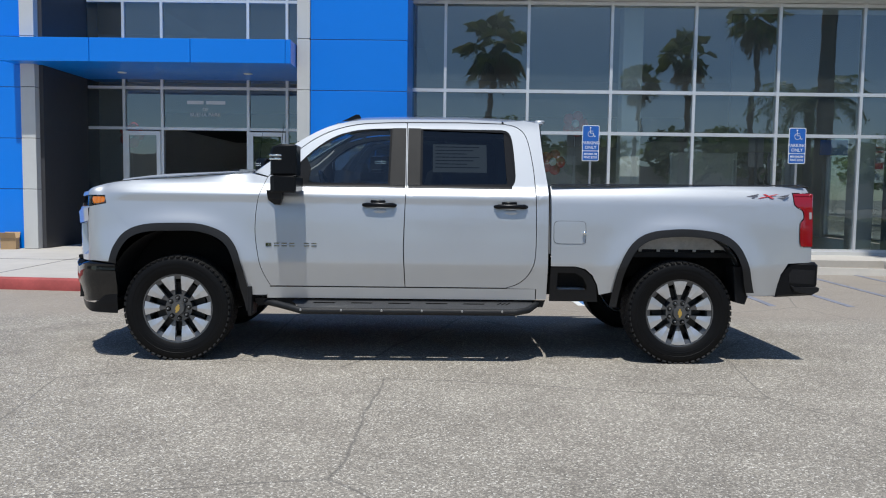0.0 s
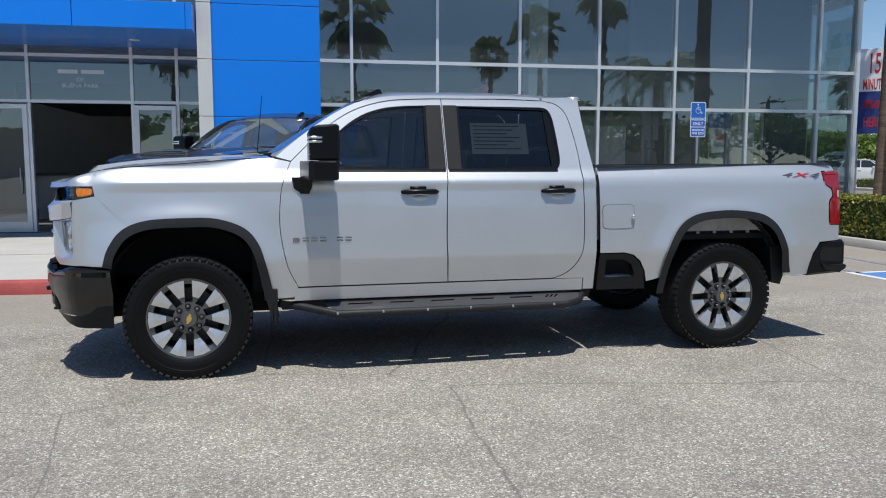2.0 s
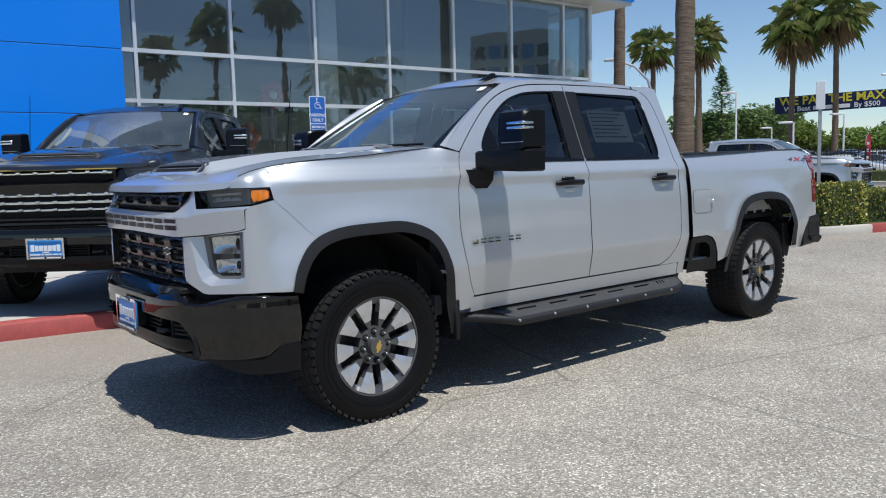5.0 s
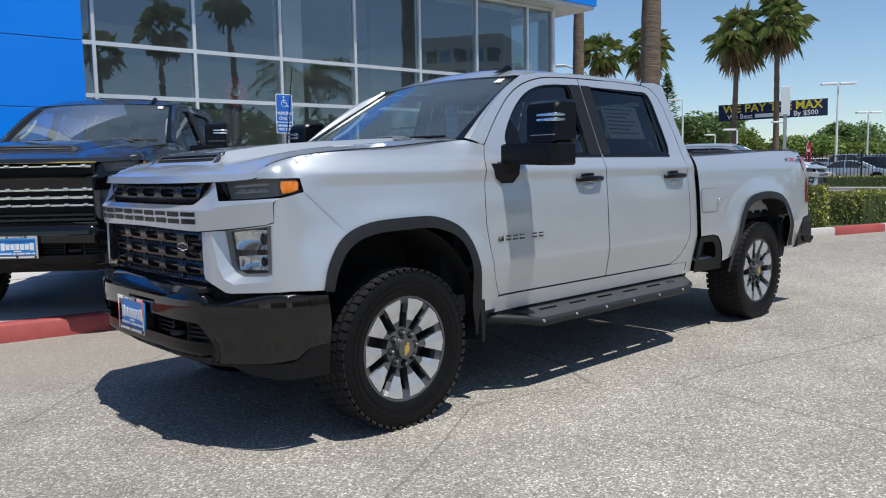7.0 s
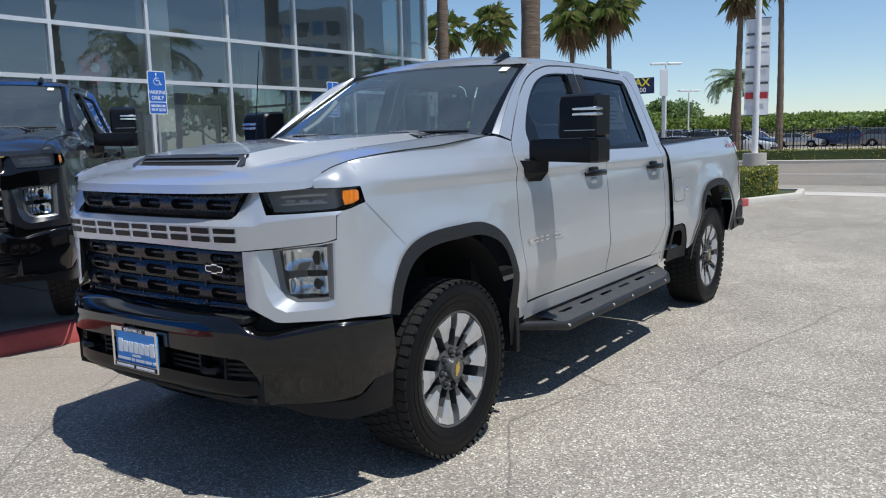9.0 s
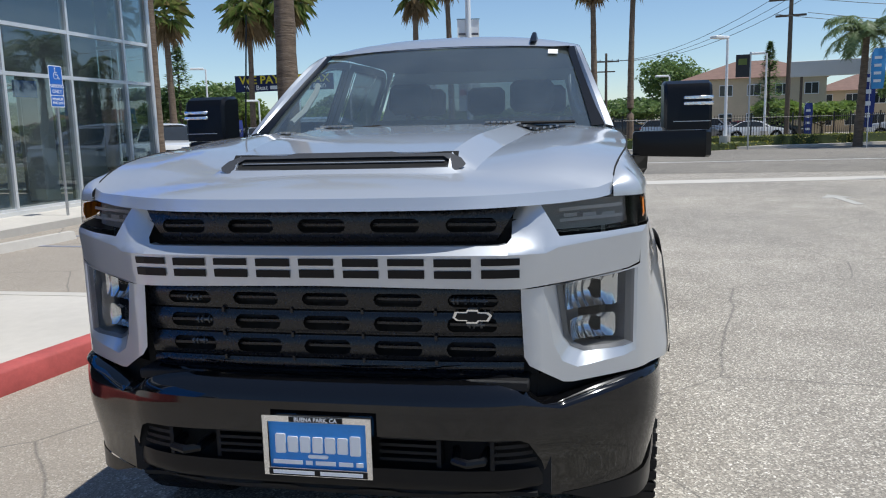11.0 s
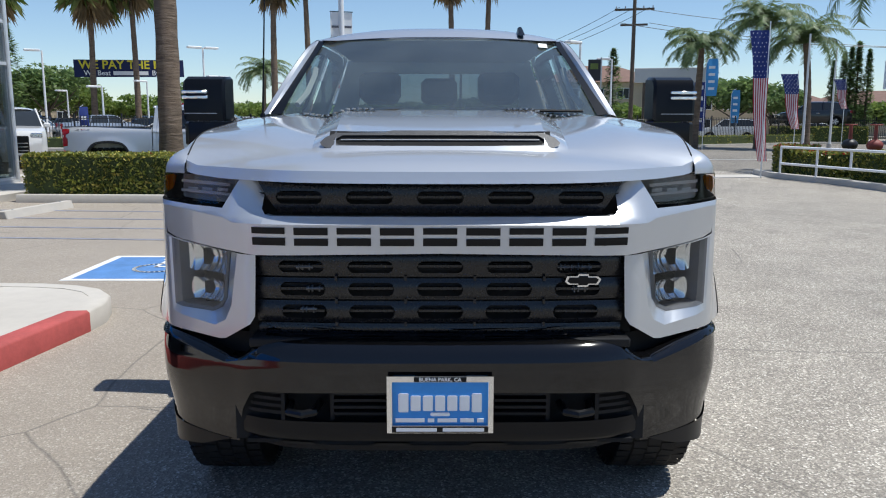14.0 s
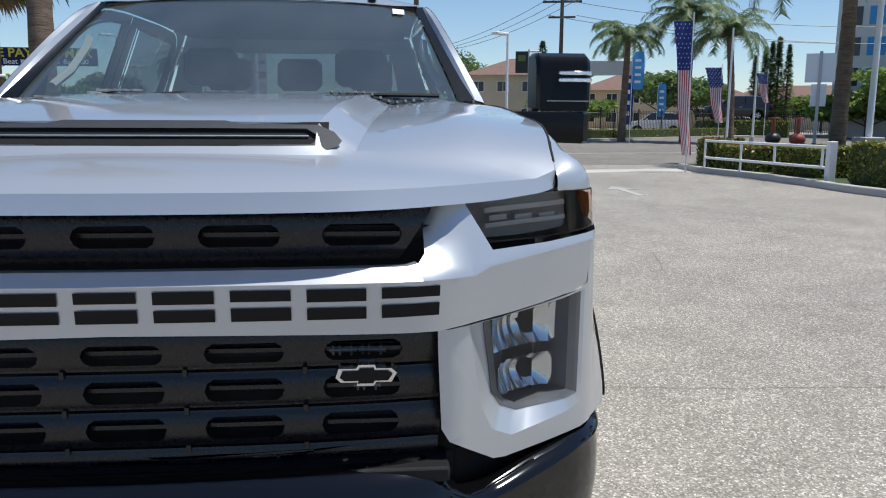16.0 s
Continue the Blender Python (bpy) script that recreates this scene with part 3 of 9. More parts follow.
def leaf_door(x0, x1, name):
    ob = tagged(new(name), "glass door leaf with pale grey frame beside the entrance", "door", kind="structure")
    ob.matrix_basis = FAC
    bm = B()
    y0, y1, z0, z1, w = EY - 0.09, EY - 0.04, 0.16, 2.62, 0.09
    box(bm, x0, x0 + w, y0, y1, z0, z1, 0.004)
    box(bm, x1 - w, x1, y0, y1, z0, z1, 0.004)
    box(bm, x0 + w, x1 - w, y0, y1, z1 - w, z1, 0.004)
    box(bm, x0 + w, x1 - w, y0, y1, z0, z0 + 0.2, 0.004)
    part("frame", bm, M["alu"], ob)
    bm = B()
    bm.faces.new([bm.verts.new((x, EY - 0.065, z)) for x, z in ((x0 + w, z0 + 0.2), (x1 - w, z0 + 0.2), (x1 - w, z1 - w), (x0 + w, z1 - w))])
    part("pane", bm, M["shop_glass"], ob).visible_shadow = False
    bm = B()
    tube(bm, [(x1 - 0.16, y0 - 0.05, 0.9), (x1 - 0.16, y0 - 0.05, 1.4)], 0.014)
    part("handle", bm, M["steel"], ob)


leaf_door(-4.57, -3.79, "door_1")
leaf_door(-1.84, -1.05, "door_2")
tx = letters("BUENA PARK", 0.115, M["sign_white"], "door_lettering", 0.001)
tx.matrix_basis = FAC @ pose(-2.82, EY - 0.012, 2.985, 90, 0, 0)
tagged(tx, "white lettering on the entrance glass", "lettering", kind="structure")
tx = letters("OF", 0.105, M["sign_white"], "door_lettering", 0.001)
tx.matrix_basis = FAC @ pose(-2.82, EY - 0.012, 3.10, 90, 0, 0)
tagged(tx, "white lettering on the entrance glass", "lettering", kind="structure")
for a, b in ((-3.22, -2.86), (-2.80, -2.38)):
    fpart("name_bar", boxes((a, b, EY - 0.014, EY - 0.010, 3.215, 3.29)), M["sign_white"], "white bar standing for a name on the entrance glass", "lettering")

# inside: counter, desks, posters, balloons
desk = thing("reception_desk", "grey reception counter inside the showroom", "counter", m=FAC @ pose(-3.2, 4.2, 0.16))
part("front", boxes((-1.6, 1.6, -0.35, -0.28, 0.0, 1.05), bevel=0.01), M["grey_panel"], desk)
part("top", boxes((-1.65, 1.65, -0.40, 0.45, 1.05, 1.10), bevel=0.01), M["inside_dark"], desk)
part("side", boxes((-1.6, -1.53, -0.27, 0.4, 0.0, 1.05)), M["grey_panel"], desk)
part("side", boxes((1.53, 1.6, -0.27, 0.4, 0.0, 1.05)), M["grey_panel"], desk)


def partition(x, y, w, h, mat, label):
    ob = thing("partition", label, "partition", m=FAC @ pose(x, y, 0.16))
    part("panel", boxes((-w / 2, w / 2, -0.05, 0.05, 0.0, h), bevel=0.01), mat, ob)
    part("post", boxes((-w / 2 - 0.06, -w / 2 - 0.001, -0.06, 0.06, 0, h), (w / 2 + 0.001, w / 2 + 0.06, -0.06, 0.06, 0, h)), M["alu"], ob)


partition(8.9, 3.0, 1.5, 2.3, M["white"], "white office partition behind the glass")
partition(10.8, 4.2, 1.2, 2.4, M["inside_dark"], "dark office partition behind the glass")
partition(3.2, 5.0, 2.2, 2.4, M["inside_dark"], "dark office partition behind the glass")
partition(5.2, 3.4, 1.0, 2.2, M["grey_panel"], "grey display panel behind the glass")
screen = thing("display_screen", "blue display screen hung behind the showroom glass", "screen", m=FAC @ pose(11.3, 1.08, 2.51))
part("panel", boxes((-0.31, 0.31, -0.03, 0.03, -0.17, 0.17), bevel=0.006), M["sign_blue"], screen)
part("hanger", boxes((-0.02, 0.02, -0.015, 0.015, 0.171, 0.275)), M["steel"], screen)


def balloon_flower(x, y, z):
    ob = thing("balloon_flower", "red balloons tied as a flower round a pale centre", "balloons", "balloon flowers", FAC @ pose(x, y, z))
    for k in range(5):
        a = 2 * math.pi * k / 5
        bm = B()
        bmesh.ops.create_uvsphere(bm, u_segments=14, v_segments=8, radius=0.13, matrix=Matrix.Translation((0.17 * math.cos(a), 0, 0.17 * math.sin(a))) @ Matrix.Diagonal((1, 0.85, 1.05, 1)))
        part("balloon", bm, M["red_balloon"], ob, smooth=True)
    bm = B()
    bmesh.ops.create_uvsphere(bm, u_segments=12, v_segments=8, radius=0.09, matrix=Matrix.Translation((0, -0.06, 0)))
    part("balloon", bm, M["sign_white"], ob, "pale centre balloon", smooth=True)
    bm = B()
    tube(bm, [(0, 0.02, -0.2), (0.02, 0.03, -1.0), (0, 0.0, 0.16 - z)], 0.006, 5)
    part("ribbon", bm, M["sign_white"], ob)


balloon_flower(5.35, 0.8, 2.95)
balloon_flower(4.9, 1.1, 2.1)
balloon_flower(-4.9, 1.2, 2.6)

# bag or box by the tower's foot
bx = thing("cardboard_box", "brown cardboard box with open flaps on the walk", "box", m=FAC @ pose(-5.98, -2.0, 0.15, 0, 0, 12))
part("body", boxes((-0.14, 0.14, -0.11, 0.11, 0.0, 0.22)), M["cardboard"], bx)
part("flap", boxes((-0.139, 0.139, -0.005, 0.0, 0.0, 0.12)), M["cardboard"], bx)
bx.children[1].matrix_basis = pose(0, -0.108, 0.222, 28, 0, 0)
bm = boxes((-0.139, 0.139, 0.0, 0.005, 0.0, 0.12))
part("flap", bm, M["cardboard"], bx).matrix_basis = pose(0, 0.108, 0.222, -30, 0, 0)


# parking signs
def parking_sign(x, y, a):
    ob = thing("parking_sign", "blue and white disabled parking sign on a thin steel post", "sign", "parking signs", pose(x, y, 0.0, 0, 0, a))
    part("post", boxes((-0.022, 0.022, 0.0, 0.035, 0.0, 2.72), bevel=0.004), M["steel"], ob)
    bm = B()
    w, h, r = 0.172, 0.36, 0.03

    def rr(w, h, r):
        pts = []
        for cx, cz, a0 in ((w - r, h - r, 0), (-w + r, h - r, 90), (-w + r, -h + r, 180), (w - r, -h + r, 270)):
            for k in range(4):
                an = radians(a0 + 30 * k)
                pts.append((cx + r * math.cos(an), cz + r * math.sin(an)))
        return pts
    prism(bm, rr(w, h, r), -0.005, -0.001, lambda x, y, z: (x, z, y + 2.40))
    pl = part("plate", bm, M["sign_white"], ob, "white plate edge")
    bm = B()
    prism(bm, rr(w - 0.014, 0.245, 0.024), -0.008, -0.0052, lambda x, y, z: (x, z, y + 2.50))
    prism(bm, rr(w - 0.014, 0.09, 0.02), -0.008, -0.0052, lambda x, y, z: (x, z, y + 2.148))
    part("blue_field", bm, M["sign_blue"], pl, "blue printed fields")
    bm = B()
    wheelchair(bm, Matrix.Translation((0, 0, 2.585)) @ Matrix.Rotation(radians(90), 4, "X"), 0.16, 0.0095)
    part("wheelchair_mark", bm, M["sign_white"], pl, "white wheelchair mark")
    for txt, z, s in (("PARKING", 2.405, 0.088), ("ONLY", 2.312, 0.088), ("MINIMUM", 2.18, 0.062), ("FINE $250", 2.115, 0.062)):
        t = letters(txt, s, M["sign_white"], "lettering", 0.0005, 0.001)
        t.matrix_basis = pose(0, -0.0092, z, 90, 0, 0)
        t.parent = pl
    return ob


parking_sign(5.34, 8.62, -2)
parking_sign(9.48, 8.44, -2)

# ---------------------------------------------------------------- pickup truck materials
M["silver"] = paint_mat("silver_metallic_paint", (0.54, 0.56, 0.585), 0.57, 0.39, 0.05)
M["silver"].node_tree.nodes["Principled BSDF"].inputs["Coat Roughness"].default_value = 0.06
M["black_paint"] = paint_mat("black_paint", (0.012, 0.013, 0.016), 0.1, 0.3)
M["gloss_black"] = paint_mat("gloss_black_bumper", (0.003, 0.003, 0.0035), 0.0, 0.06, coat=0.0)
M["gloss_black"].node_tree.nodes["Principled BSDF"].inputs["Specular IOR Level"].default_value = 0.6
M["step_grey"] = plain("grey_step_plastic", (0.050, 0.051, 0.054), 0.5, var=0.15, scale=12, bumps=0.3, bscale=600, spec=0.4)
M["plastic"] = plain("black_grained_plastic", (0.011, 0.011, 0.012), 0.55, var=0.15, scale=15, bumps=0.35, bscale=700, spec=0.25)
M["flare"] = plain("dark_grey_flare_plastic", (0.014, 0.0145, 0.016), 0.5, var=0.12, scale=12, bumps=0.3, bscale=600, spec=0.35)
M["scoop"] = plain("grey_scoop_trim", (0.045, 0.046, 0.050), 0.42, var=0.08, scale=12, bumps=0.2, bscale=500)
M["satin_plastic"] = plain("dark_satin_plastic", (0.004, 0.0045, 0.006), 0.30, var=0.1, scale=10, spec=0.24)
M["pillar_trim"] = plain("dark_pillar_film", (0.012, 0.0115, 0.011), 0.42, var=0.08, scale=8, bumps=0.15, bscale=500, spec=0.3)
# near-black that puts deep shade into the colour of cavities and underside
M["void"] = plain("shade_black", (0.006, 0.006, 0.006), 0.9, var=0.1)
M["rubber"] = plain("tyre_rubber", (0.0045, 0.0045, 0.005), 0.50, var=0.25, scale=12, bumps=0.25, bscale=300, spec=0.17)
M["machined"] = plain("machined_alloy", (0.64, 0.65, 0.67), 0.32, 0.75, var=0.04, scale=9)
M["alloy_dark"] = plain("dark_painted_alloy", (0.125, 0.128, 0.133), 0.33, 0.6, var=0.08, scale=9)
M["chrome"] = plain("chrome", (0.80, 0.81, 0.82), 0.08, 1.0, var=0.02)
M["gold"] = plain("gold_emblem", (0.72, 0.50, 0.14), 0.3, 0.8, var=0.05)
M["amber"] = paint_mat("amber_lens", (0.90, 0.26, 0.015), 0.0, 0.15)
M["tail_red"] = paint_mat("red_lens", (0.26, 0.004, 0.008), 0.0, 0.10)
M["lamp_grey"] = plain("lamp_bezel", (0.17, 0.17, 0.175), 0.3, 0.3, var=0.08)
M["reflector"] = plain("lamp_reflector", (0.84, 0.85, 0.86), 0.10, 1.0, var=0.03, bumps=0.9, bscale=38)
M["lamp_inner"] = plain("lamp_inner_trim", (0.40, 0.385, 0.37), 0.35, 0.2, var=0.1)
M["lamp_brown"] = plain("lamp_housing", (0.26, 0.245, 0.235), 0.4, 0.1, var=0.1)
M["grille_black"] = plain("satin_grille_black", (0.007, 0.008, 0.011), 0.27, var=0.12, scale=10, spec=0.5)
M["tread_rubber"] = plain("worn_tread_rubber", (0.017, 0.017, 0.0175), 0.75, var=0.3, scale=25, bumps=0.3, bscale=200, spec=0.25)
M["brake_dark"] = plain("dark_brake_iron", (0.045, 0.044, 0.043), 0.5, 0.6, var=0.15)
M["lamp_bowl"] = plain("lamp_bowl", (0.86, 0.87, 0.88), 0.20, 1.0, var=0.03, scale=9)
M["lamp_lens"] = glass_mat("lamp_lens", (0.80, 0.82, 0.83), 1.45)
M["lamp_smoke"] = glass_mat("smoked_lens", (0.90, 0.87, 0.85), 1.38, (0.92, 0.92, 0.92))
M["windshield"] = glass_mat("windscreen_glass", (0.62, 0.76, 0.77), 2.4, (0.86, 0.96, 0.98), 0.0, 0.07)
M["tint"] = glass_mat("tinted_window", (0.60, 0.66, 0.67), 1.75)
M["privacy"] = glass_mat("privacy_window", (0.17, 0.19, 0.20), 1.62)
M["seat"] = plain("dark_seat_cloth", (0.12, 0.12, 0.125), 0.85, var=0.2, scale=9, bumps=0.3, bscale=300)
M["dash"] = plain("dark_dashboard", (0.10, 0.10, 0.102), 0.6, var=0.1)
M["headliner"] = plain("grey_headliner", (0.36, 0.35, 0.33), 0.9, var=0.05)
M["liner"] = plain("grey_inner_wing", (0.42, 0.415, 0.40), 0.8, var=0.25, scale=5, bumps=0.3, bscale=60)
M["paper"] = plain("white_paper", (0.78, 0.78, 0.75), 0.8, var=0.03)
M["plate_blue"] = plain("plate_blue", (0.03, 0.25, 0.66), 0.4, var=0.08, scale=14)
M["red_mark"] = plain("red_badge", (0.45, 0.03, 0.04), 0.35, var=0.05)
M["grey_mark"] = plain("dark_grey_badge", (0.10, 0.10, 0.12), 0.35, 0.3, var=0.05)

# ---------------------------------------------------------------- body surface
HUB_F, HUB_R, HUB_Z = 0.0, 4.036, 0.415
SIDE = [(0.30, 0.908), (0.50, 0.932), (0.60, 0.9495), (0.70, 0.9715), (0.775, 0.9885), (0.795, 0.9917), (0.815, 0.9918), (0.86, 0.9896), (1.0, 0.9820), (1.15, 0.9715), (1.27, 0.956), (1.33, 0.9445), (1.38, 0.929), (1.42, 0.908), (1.90, 0.722), (2.0, 0.690)]
TOPZ = [(-0.76, 1.335), (-0.68, 1.376), (-0.60, 1.400), (-0.5, 1.419), (-0.3, 1.440), (0.0, 1.459), (0.3, 1.486), (0.58, 1.50)]
TOPY = [(-0.76, 0.826), (-0.65, 0.837), (-0.5, 0.860), (-0.3, 0.884), (0.0, 0.895), (0.3, 0.880), (0.58, 0.83)]
NOSE_W = [(-0.75, 0.93), (-0.64, 0.958), (-0.5, 0.976), (-0.3, 0.986), (-0.1, 0.99), (0.2, 0.99)]


def side_y(x, z):
    """Half the width of the body at a place on its side."""
    w = smooth_lerp(SIDE, z)
    if x < 0.62 and z < 1.52:
        top, ty = smooth_lerp(TOPZ, x), smooth_lerp(TOPY, x)
        zs = top - 0.12
        w0 = smooth_lerp(SIDE, min(z, top))
        if z > zs:
            u = min(1, (z - zs) / (top - zs))
            wf = ty + (w0 - ty) * math.sqrt(max(0, 1 - u ** 2.4))
        else:
            wf = w0
        wf = wf - 0.99 + smooth_lerp(NOSE_W, x) if z < zs else ty + (wf - ty) * (w0 - 0.99 + smooth_lerp(NOSE_W, x) - ty) / max(0.001, (w0 - ty))
        k = sstep(0.45, 0.62, x)
        w = wf * (1 - k) + w * k
    w += 0.013 * max(0.0, 1 - abs(z - 1.325) / 0.055) * (1.0 if x < 2.96 else 0.0) * sstep(-0.62, -0.35, x)
    for hx in (HUB_F, HUB_R):
        r = math.hypot(x - hx, (z - 0.46) * 1.0)
        w += 0.030 * math.exp(-((r - 0.60) / 0.13) ** 2) * sstep(1.30, 1.10, z)
    if x > 4.6:
        w -= 0.05 * ((x - 4.6) / 0.5) ** 2
    if x > 2.96:
        w += 0.022 * sstep(1.46, 1.30, z)
    return w


def curve_pts(pts, closed, n=4):
    """Rounds a line of points with a Catmull-Rom curve."""
    out = []
    m = len(pts)
    rng = range(m if closed else m - 1)
    for i in rng:
        p = [Vector(pts[(i + k) % m] if closed else pts[min(max(i + k, 0), m - 1)]) for k in (-1, 0, 1, 2)]
        for k in range(n):
            t = k / n
            out.append(tuple(0.5 * ((2 * p[1]) + (-p[0] + p[2]) * t + (2 * p[0] - 5 * p[1] + 4 * p[2] - p[3]) * t * t + (-p[0] + 3 * p[1] - 3 * p[2] + p[3]) * t ** 3)))
    if not closed:
        out.append(tuple(pts[-1]))
    return out


def skin(outline, place, holes=(), ga=0.07, gb=0.05, thick=0.025):
    """A sheet with that outline and holes, cut into a grid, laid on a curved surface by place(a, b, depth), its edges turned in."""
    bm = B()
    es = []
    for loop in (outline, *holes):
        vs = [bm.verts.new((a, b, 0)) for a, b in loop]
        es += [bm.edges.new((vs[i], vs[(i + 1) % len(vs)])) for i in range(len(vs))]
    bmesh.ops.triangle_fill(bm, edges=es, use_beauty=True)
    for axis, g in ((0, ga), (1, gb)):
        lo = min(p[axis] for p in outline)
        hi = max(p[axis] for p in outline)
        for k in range(1, int((hi - lo) / g) + 1):
            co, no = [0, 0, 0], [0, 0, 0]
            co[axis], no[axis] = lo + k * g, 1
            if co[axis] < hi - 0.002:
                bmesh.ops.bisect_plane(bm, geom=bm.verts[:] + bm.edges[:] + bm.faces[:], plane_co=co, plane_no=no, dist=0.0005)
    bmesh.ops.remove_doubles(bm, verts=bm.verts, dist=0.0008)
    deep = set()
    if thick:
        rim = [e for e in bm.edges if e.is_boundary]
        r = bmesh.ops.extrude_edge_only(bm, edges=rim)
        deep = {g for g in r["geom"] if isinstance(g, bmesh.types.BMVert)}
    ly = bm.verts.layers.float_vector.new("surface_normal")
    e = 0.006
    for v in bm.verts:
        a, b = v.co.x, v.co.y
        if v not in deep:
            v[ly] = (place(a + e, b, 0.0) - place(a - e, b, 0.0)).cross(place(a, b + e, 0.0) - place(a, b - e, 0.0)).normalized()
        v.co = place(a, b, thick if v in deep else 0.0)
    return bm


def on_side(s, lift=0.0):
    return lambda x, z, d: Vector((x, s * (side_y(x, z) + lift - d), z))


PLAN = [(-0.95, 0.0), (-0.948, 0.30), (-0.940, 0.48), (-0.923, 0.575), (-0.876, 0.66), (-0.802, 0.785), (-0.746, 0.872), (-0.708, 0.921), (-0.665, 0.944), (-0.58, 0.962), (-0.45, 0.978), (-0.3, 0.986), (-0.1, 0.99)]
BPLAN = [(-1.0, 0.0), (-0.997, 0.30), (-0.983, 0.47), (-0.952, 0.585), (-0.908, 0.665), (-0.838, 0.79), (-0.758, 0.90), (-0.66, 0.965), (-0.50, 0.995), (-0.3, 1.0)]


class Round:
    """A plan line from the middle of the nose round its corner, walked by length."""

    def __init__(self, pts):
        fine = curve_pts(pts, False, 8)
        self.p = [Vector(q) for q in fine]
        self.u = [0.0]
        for a, b in zip(self.p, self.p[1:]):
            self.u.append(self.u[-1] + (b - a).length)

    def at(self, u):
        s = 1 if u >= 0 else -1
        u = abs(u)
        i = 0
        while i < len(self.u) - 2 and self.u[i + 1] < u:
            i += 1
        k = (u - self.u[i]) / (self.u[i + 1] - self.u[i])
        a, b = self.p[i], self.p[i + 1]
        q = a + (b - a) * k
        d = (self.p[min(i + 2, len(self.p) - 1)] - self.p[max(i - 1, 0)]).normalized()
        n = Vector((-d.y, d.x))
        if n.x > 0:
            n = -n
        if q.y > 0.9 and n.y < 0:
            n = -n
        return Vector((q.x, s * q.y)), Vector((n.x, s * n.y))

    def uy(self, y):
        for i in range(len(self.p) - 1):
            if self.p[i + 1].y >= y:
                k = (y - self.p[i].y) / max(1e-6, self.p[i + 1].y - self.p[i].y)
                return self.u[i] + k * (self.u[i + 1] - self.u[i])
        return self.u[-1]

    def ux(self, x):
        for i in range(len(self.p) - 1):
            if self.p[i + 1].x >= x and self.p[i].y > 0.5:
                k = (x - self.p[i].x) / max(1e-6, self.p[i + 1].x - self.p[i].x)
                return self.u[i] + k * (self.u[i + 1] - self.u[i])
        return self.u[-1]


NOSE_LINE, BUMP_LINE = Round(PLAN), Round(BPLAN)
uy, ux, by, bx_ = NOSE_LINE.uy, NOSE_LINE.ux, BUMP_LINE.uy, BUMP_LINE.ux


def on_nose(line=NOSE_LINE, lift=0.0, prof=None):
    def place(u, z, d):
        q, n = line.at(u)
        o = lift - d + (prof(abs(u), z) if prof else 0.0)
        x, y = q.x + n.x * o, q.y + n.y * o
        if line is NOSE_LINE:
            k = sstep(-0.70, -0.56, q.x)
            if k > 0:
                sg = 1 if q.y > 0 else -1
                y += k * (sg * (side_y(q.x, z) + o) - y)
        return Vector((x, y, z))
    return place


def mirror_u(half):
    """Closes a half outline, given from the middle top round to the middle bottom, with its mirror image."""
    return half + [(-a, b) for a, b in reversed(half) if abs(a) > 1e-6]


# outlines on the side, x rearward and z up
ARCH_F = [(-0.475, 0.785), (-0.44, 0.90), (-0.36, 1.005), (-0.22, 1.062), (0.0, 1.078), (0.2, 1.070), (0.36, 1.01), (0.45, 0.91), (0.505, 0.76), (0.54, 0.60), (0.575, 0.46)]
ARCH_R = [(3.485, 0.46), (3.515, 0.64), (3.56, 0.80), (3.65, 0.955), (3.77, 1.045), (3.95, 1.082), (4.15, 1.080), (4.33, 1.045), (4.44, 0.955), (4.51, 0.82), (4.55, 0.66), (4.585, 0.50)]
FLARE_F = [(-0.525, 0.785), (-0.49, 0.905), (-0.40, 1.025), (-0.245, 1.086), (0.0, 1.100), (0.2, 1.092), (0.375, 1.028), (0.468, 0.92), (0.520, 0.76), (0.555, 0.60), (0.592, 0.46)]
FLARE_R = [(3.452, 0.46), (3.478, 0.64), (3.518, 0.81), (3.615, 0.98), (3.75, 1.068), (3.95, 1.098), (4.15, 1.096), (4.345, 1.062), (4.475, 0.975), (4.552, 0.83), (4.594, 0.68), (4.622, 0.590)]
DOOR1_F = [(0.735, 0.605), (0.665, 0.75), (0.625, 0.95), (0.617, 1.10), (0.637, 1.30), (0.70, 1.47)]
DOOR1_TOP = [(0.70, 1.47), (0.86, 1.625), (1.03, 1.765), (1.2, 1.855), (1.4, 1.908), (1.6, 1.925), (1.806, 1.932)]
DOOR1 = curve_pts(DOOR1_F, False) + curve_pts(DOOR1_TOP, False)[1:] + curve_pts([(1.806, 1.41), (1.795, 1.2), (1.788, 0.9), (1.803, 0.605)], False)
WIN1 = curve_pts([(0.895, 1.44), (0.90, 1.53), (1.04, 1.685), (1.2, 1.80), (1.36, 1.857), (1.52, 1.878), (1.69, 1.885)], False) + [(1.678, 1.418), (0.91, 1.418)]
DOOR2_R = [(2.60, 1.932), (2.71, 1.905), (2.785, 1.82), (2.83, 1.6), (2.845, 1.4), (2.85, 1.2), (2.848, 0.88), (2.81, 0.74), (2.73, 0.65), (2.62, 0.605)]
DOOR2 = [(1.810, 0.605)] + curve_pts([(1.795, 0.9), (1.801, 1.2), (1.812, 1.41)], False) + [(1.812, 1.932), (2.3, 1.938)] + curve_pts(DOOR2_R, False)
WIN2 = [(1.915, 1.418), (1.918, 1.885), (2.585, 1.885)] + curve_pts([(2.585, 1.885), (2.64, 1.865), (2.672, 1.78), (2.69, 1.55), (2.685, 1.46), (2.66, 1.418)], False)[1:]


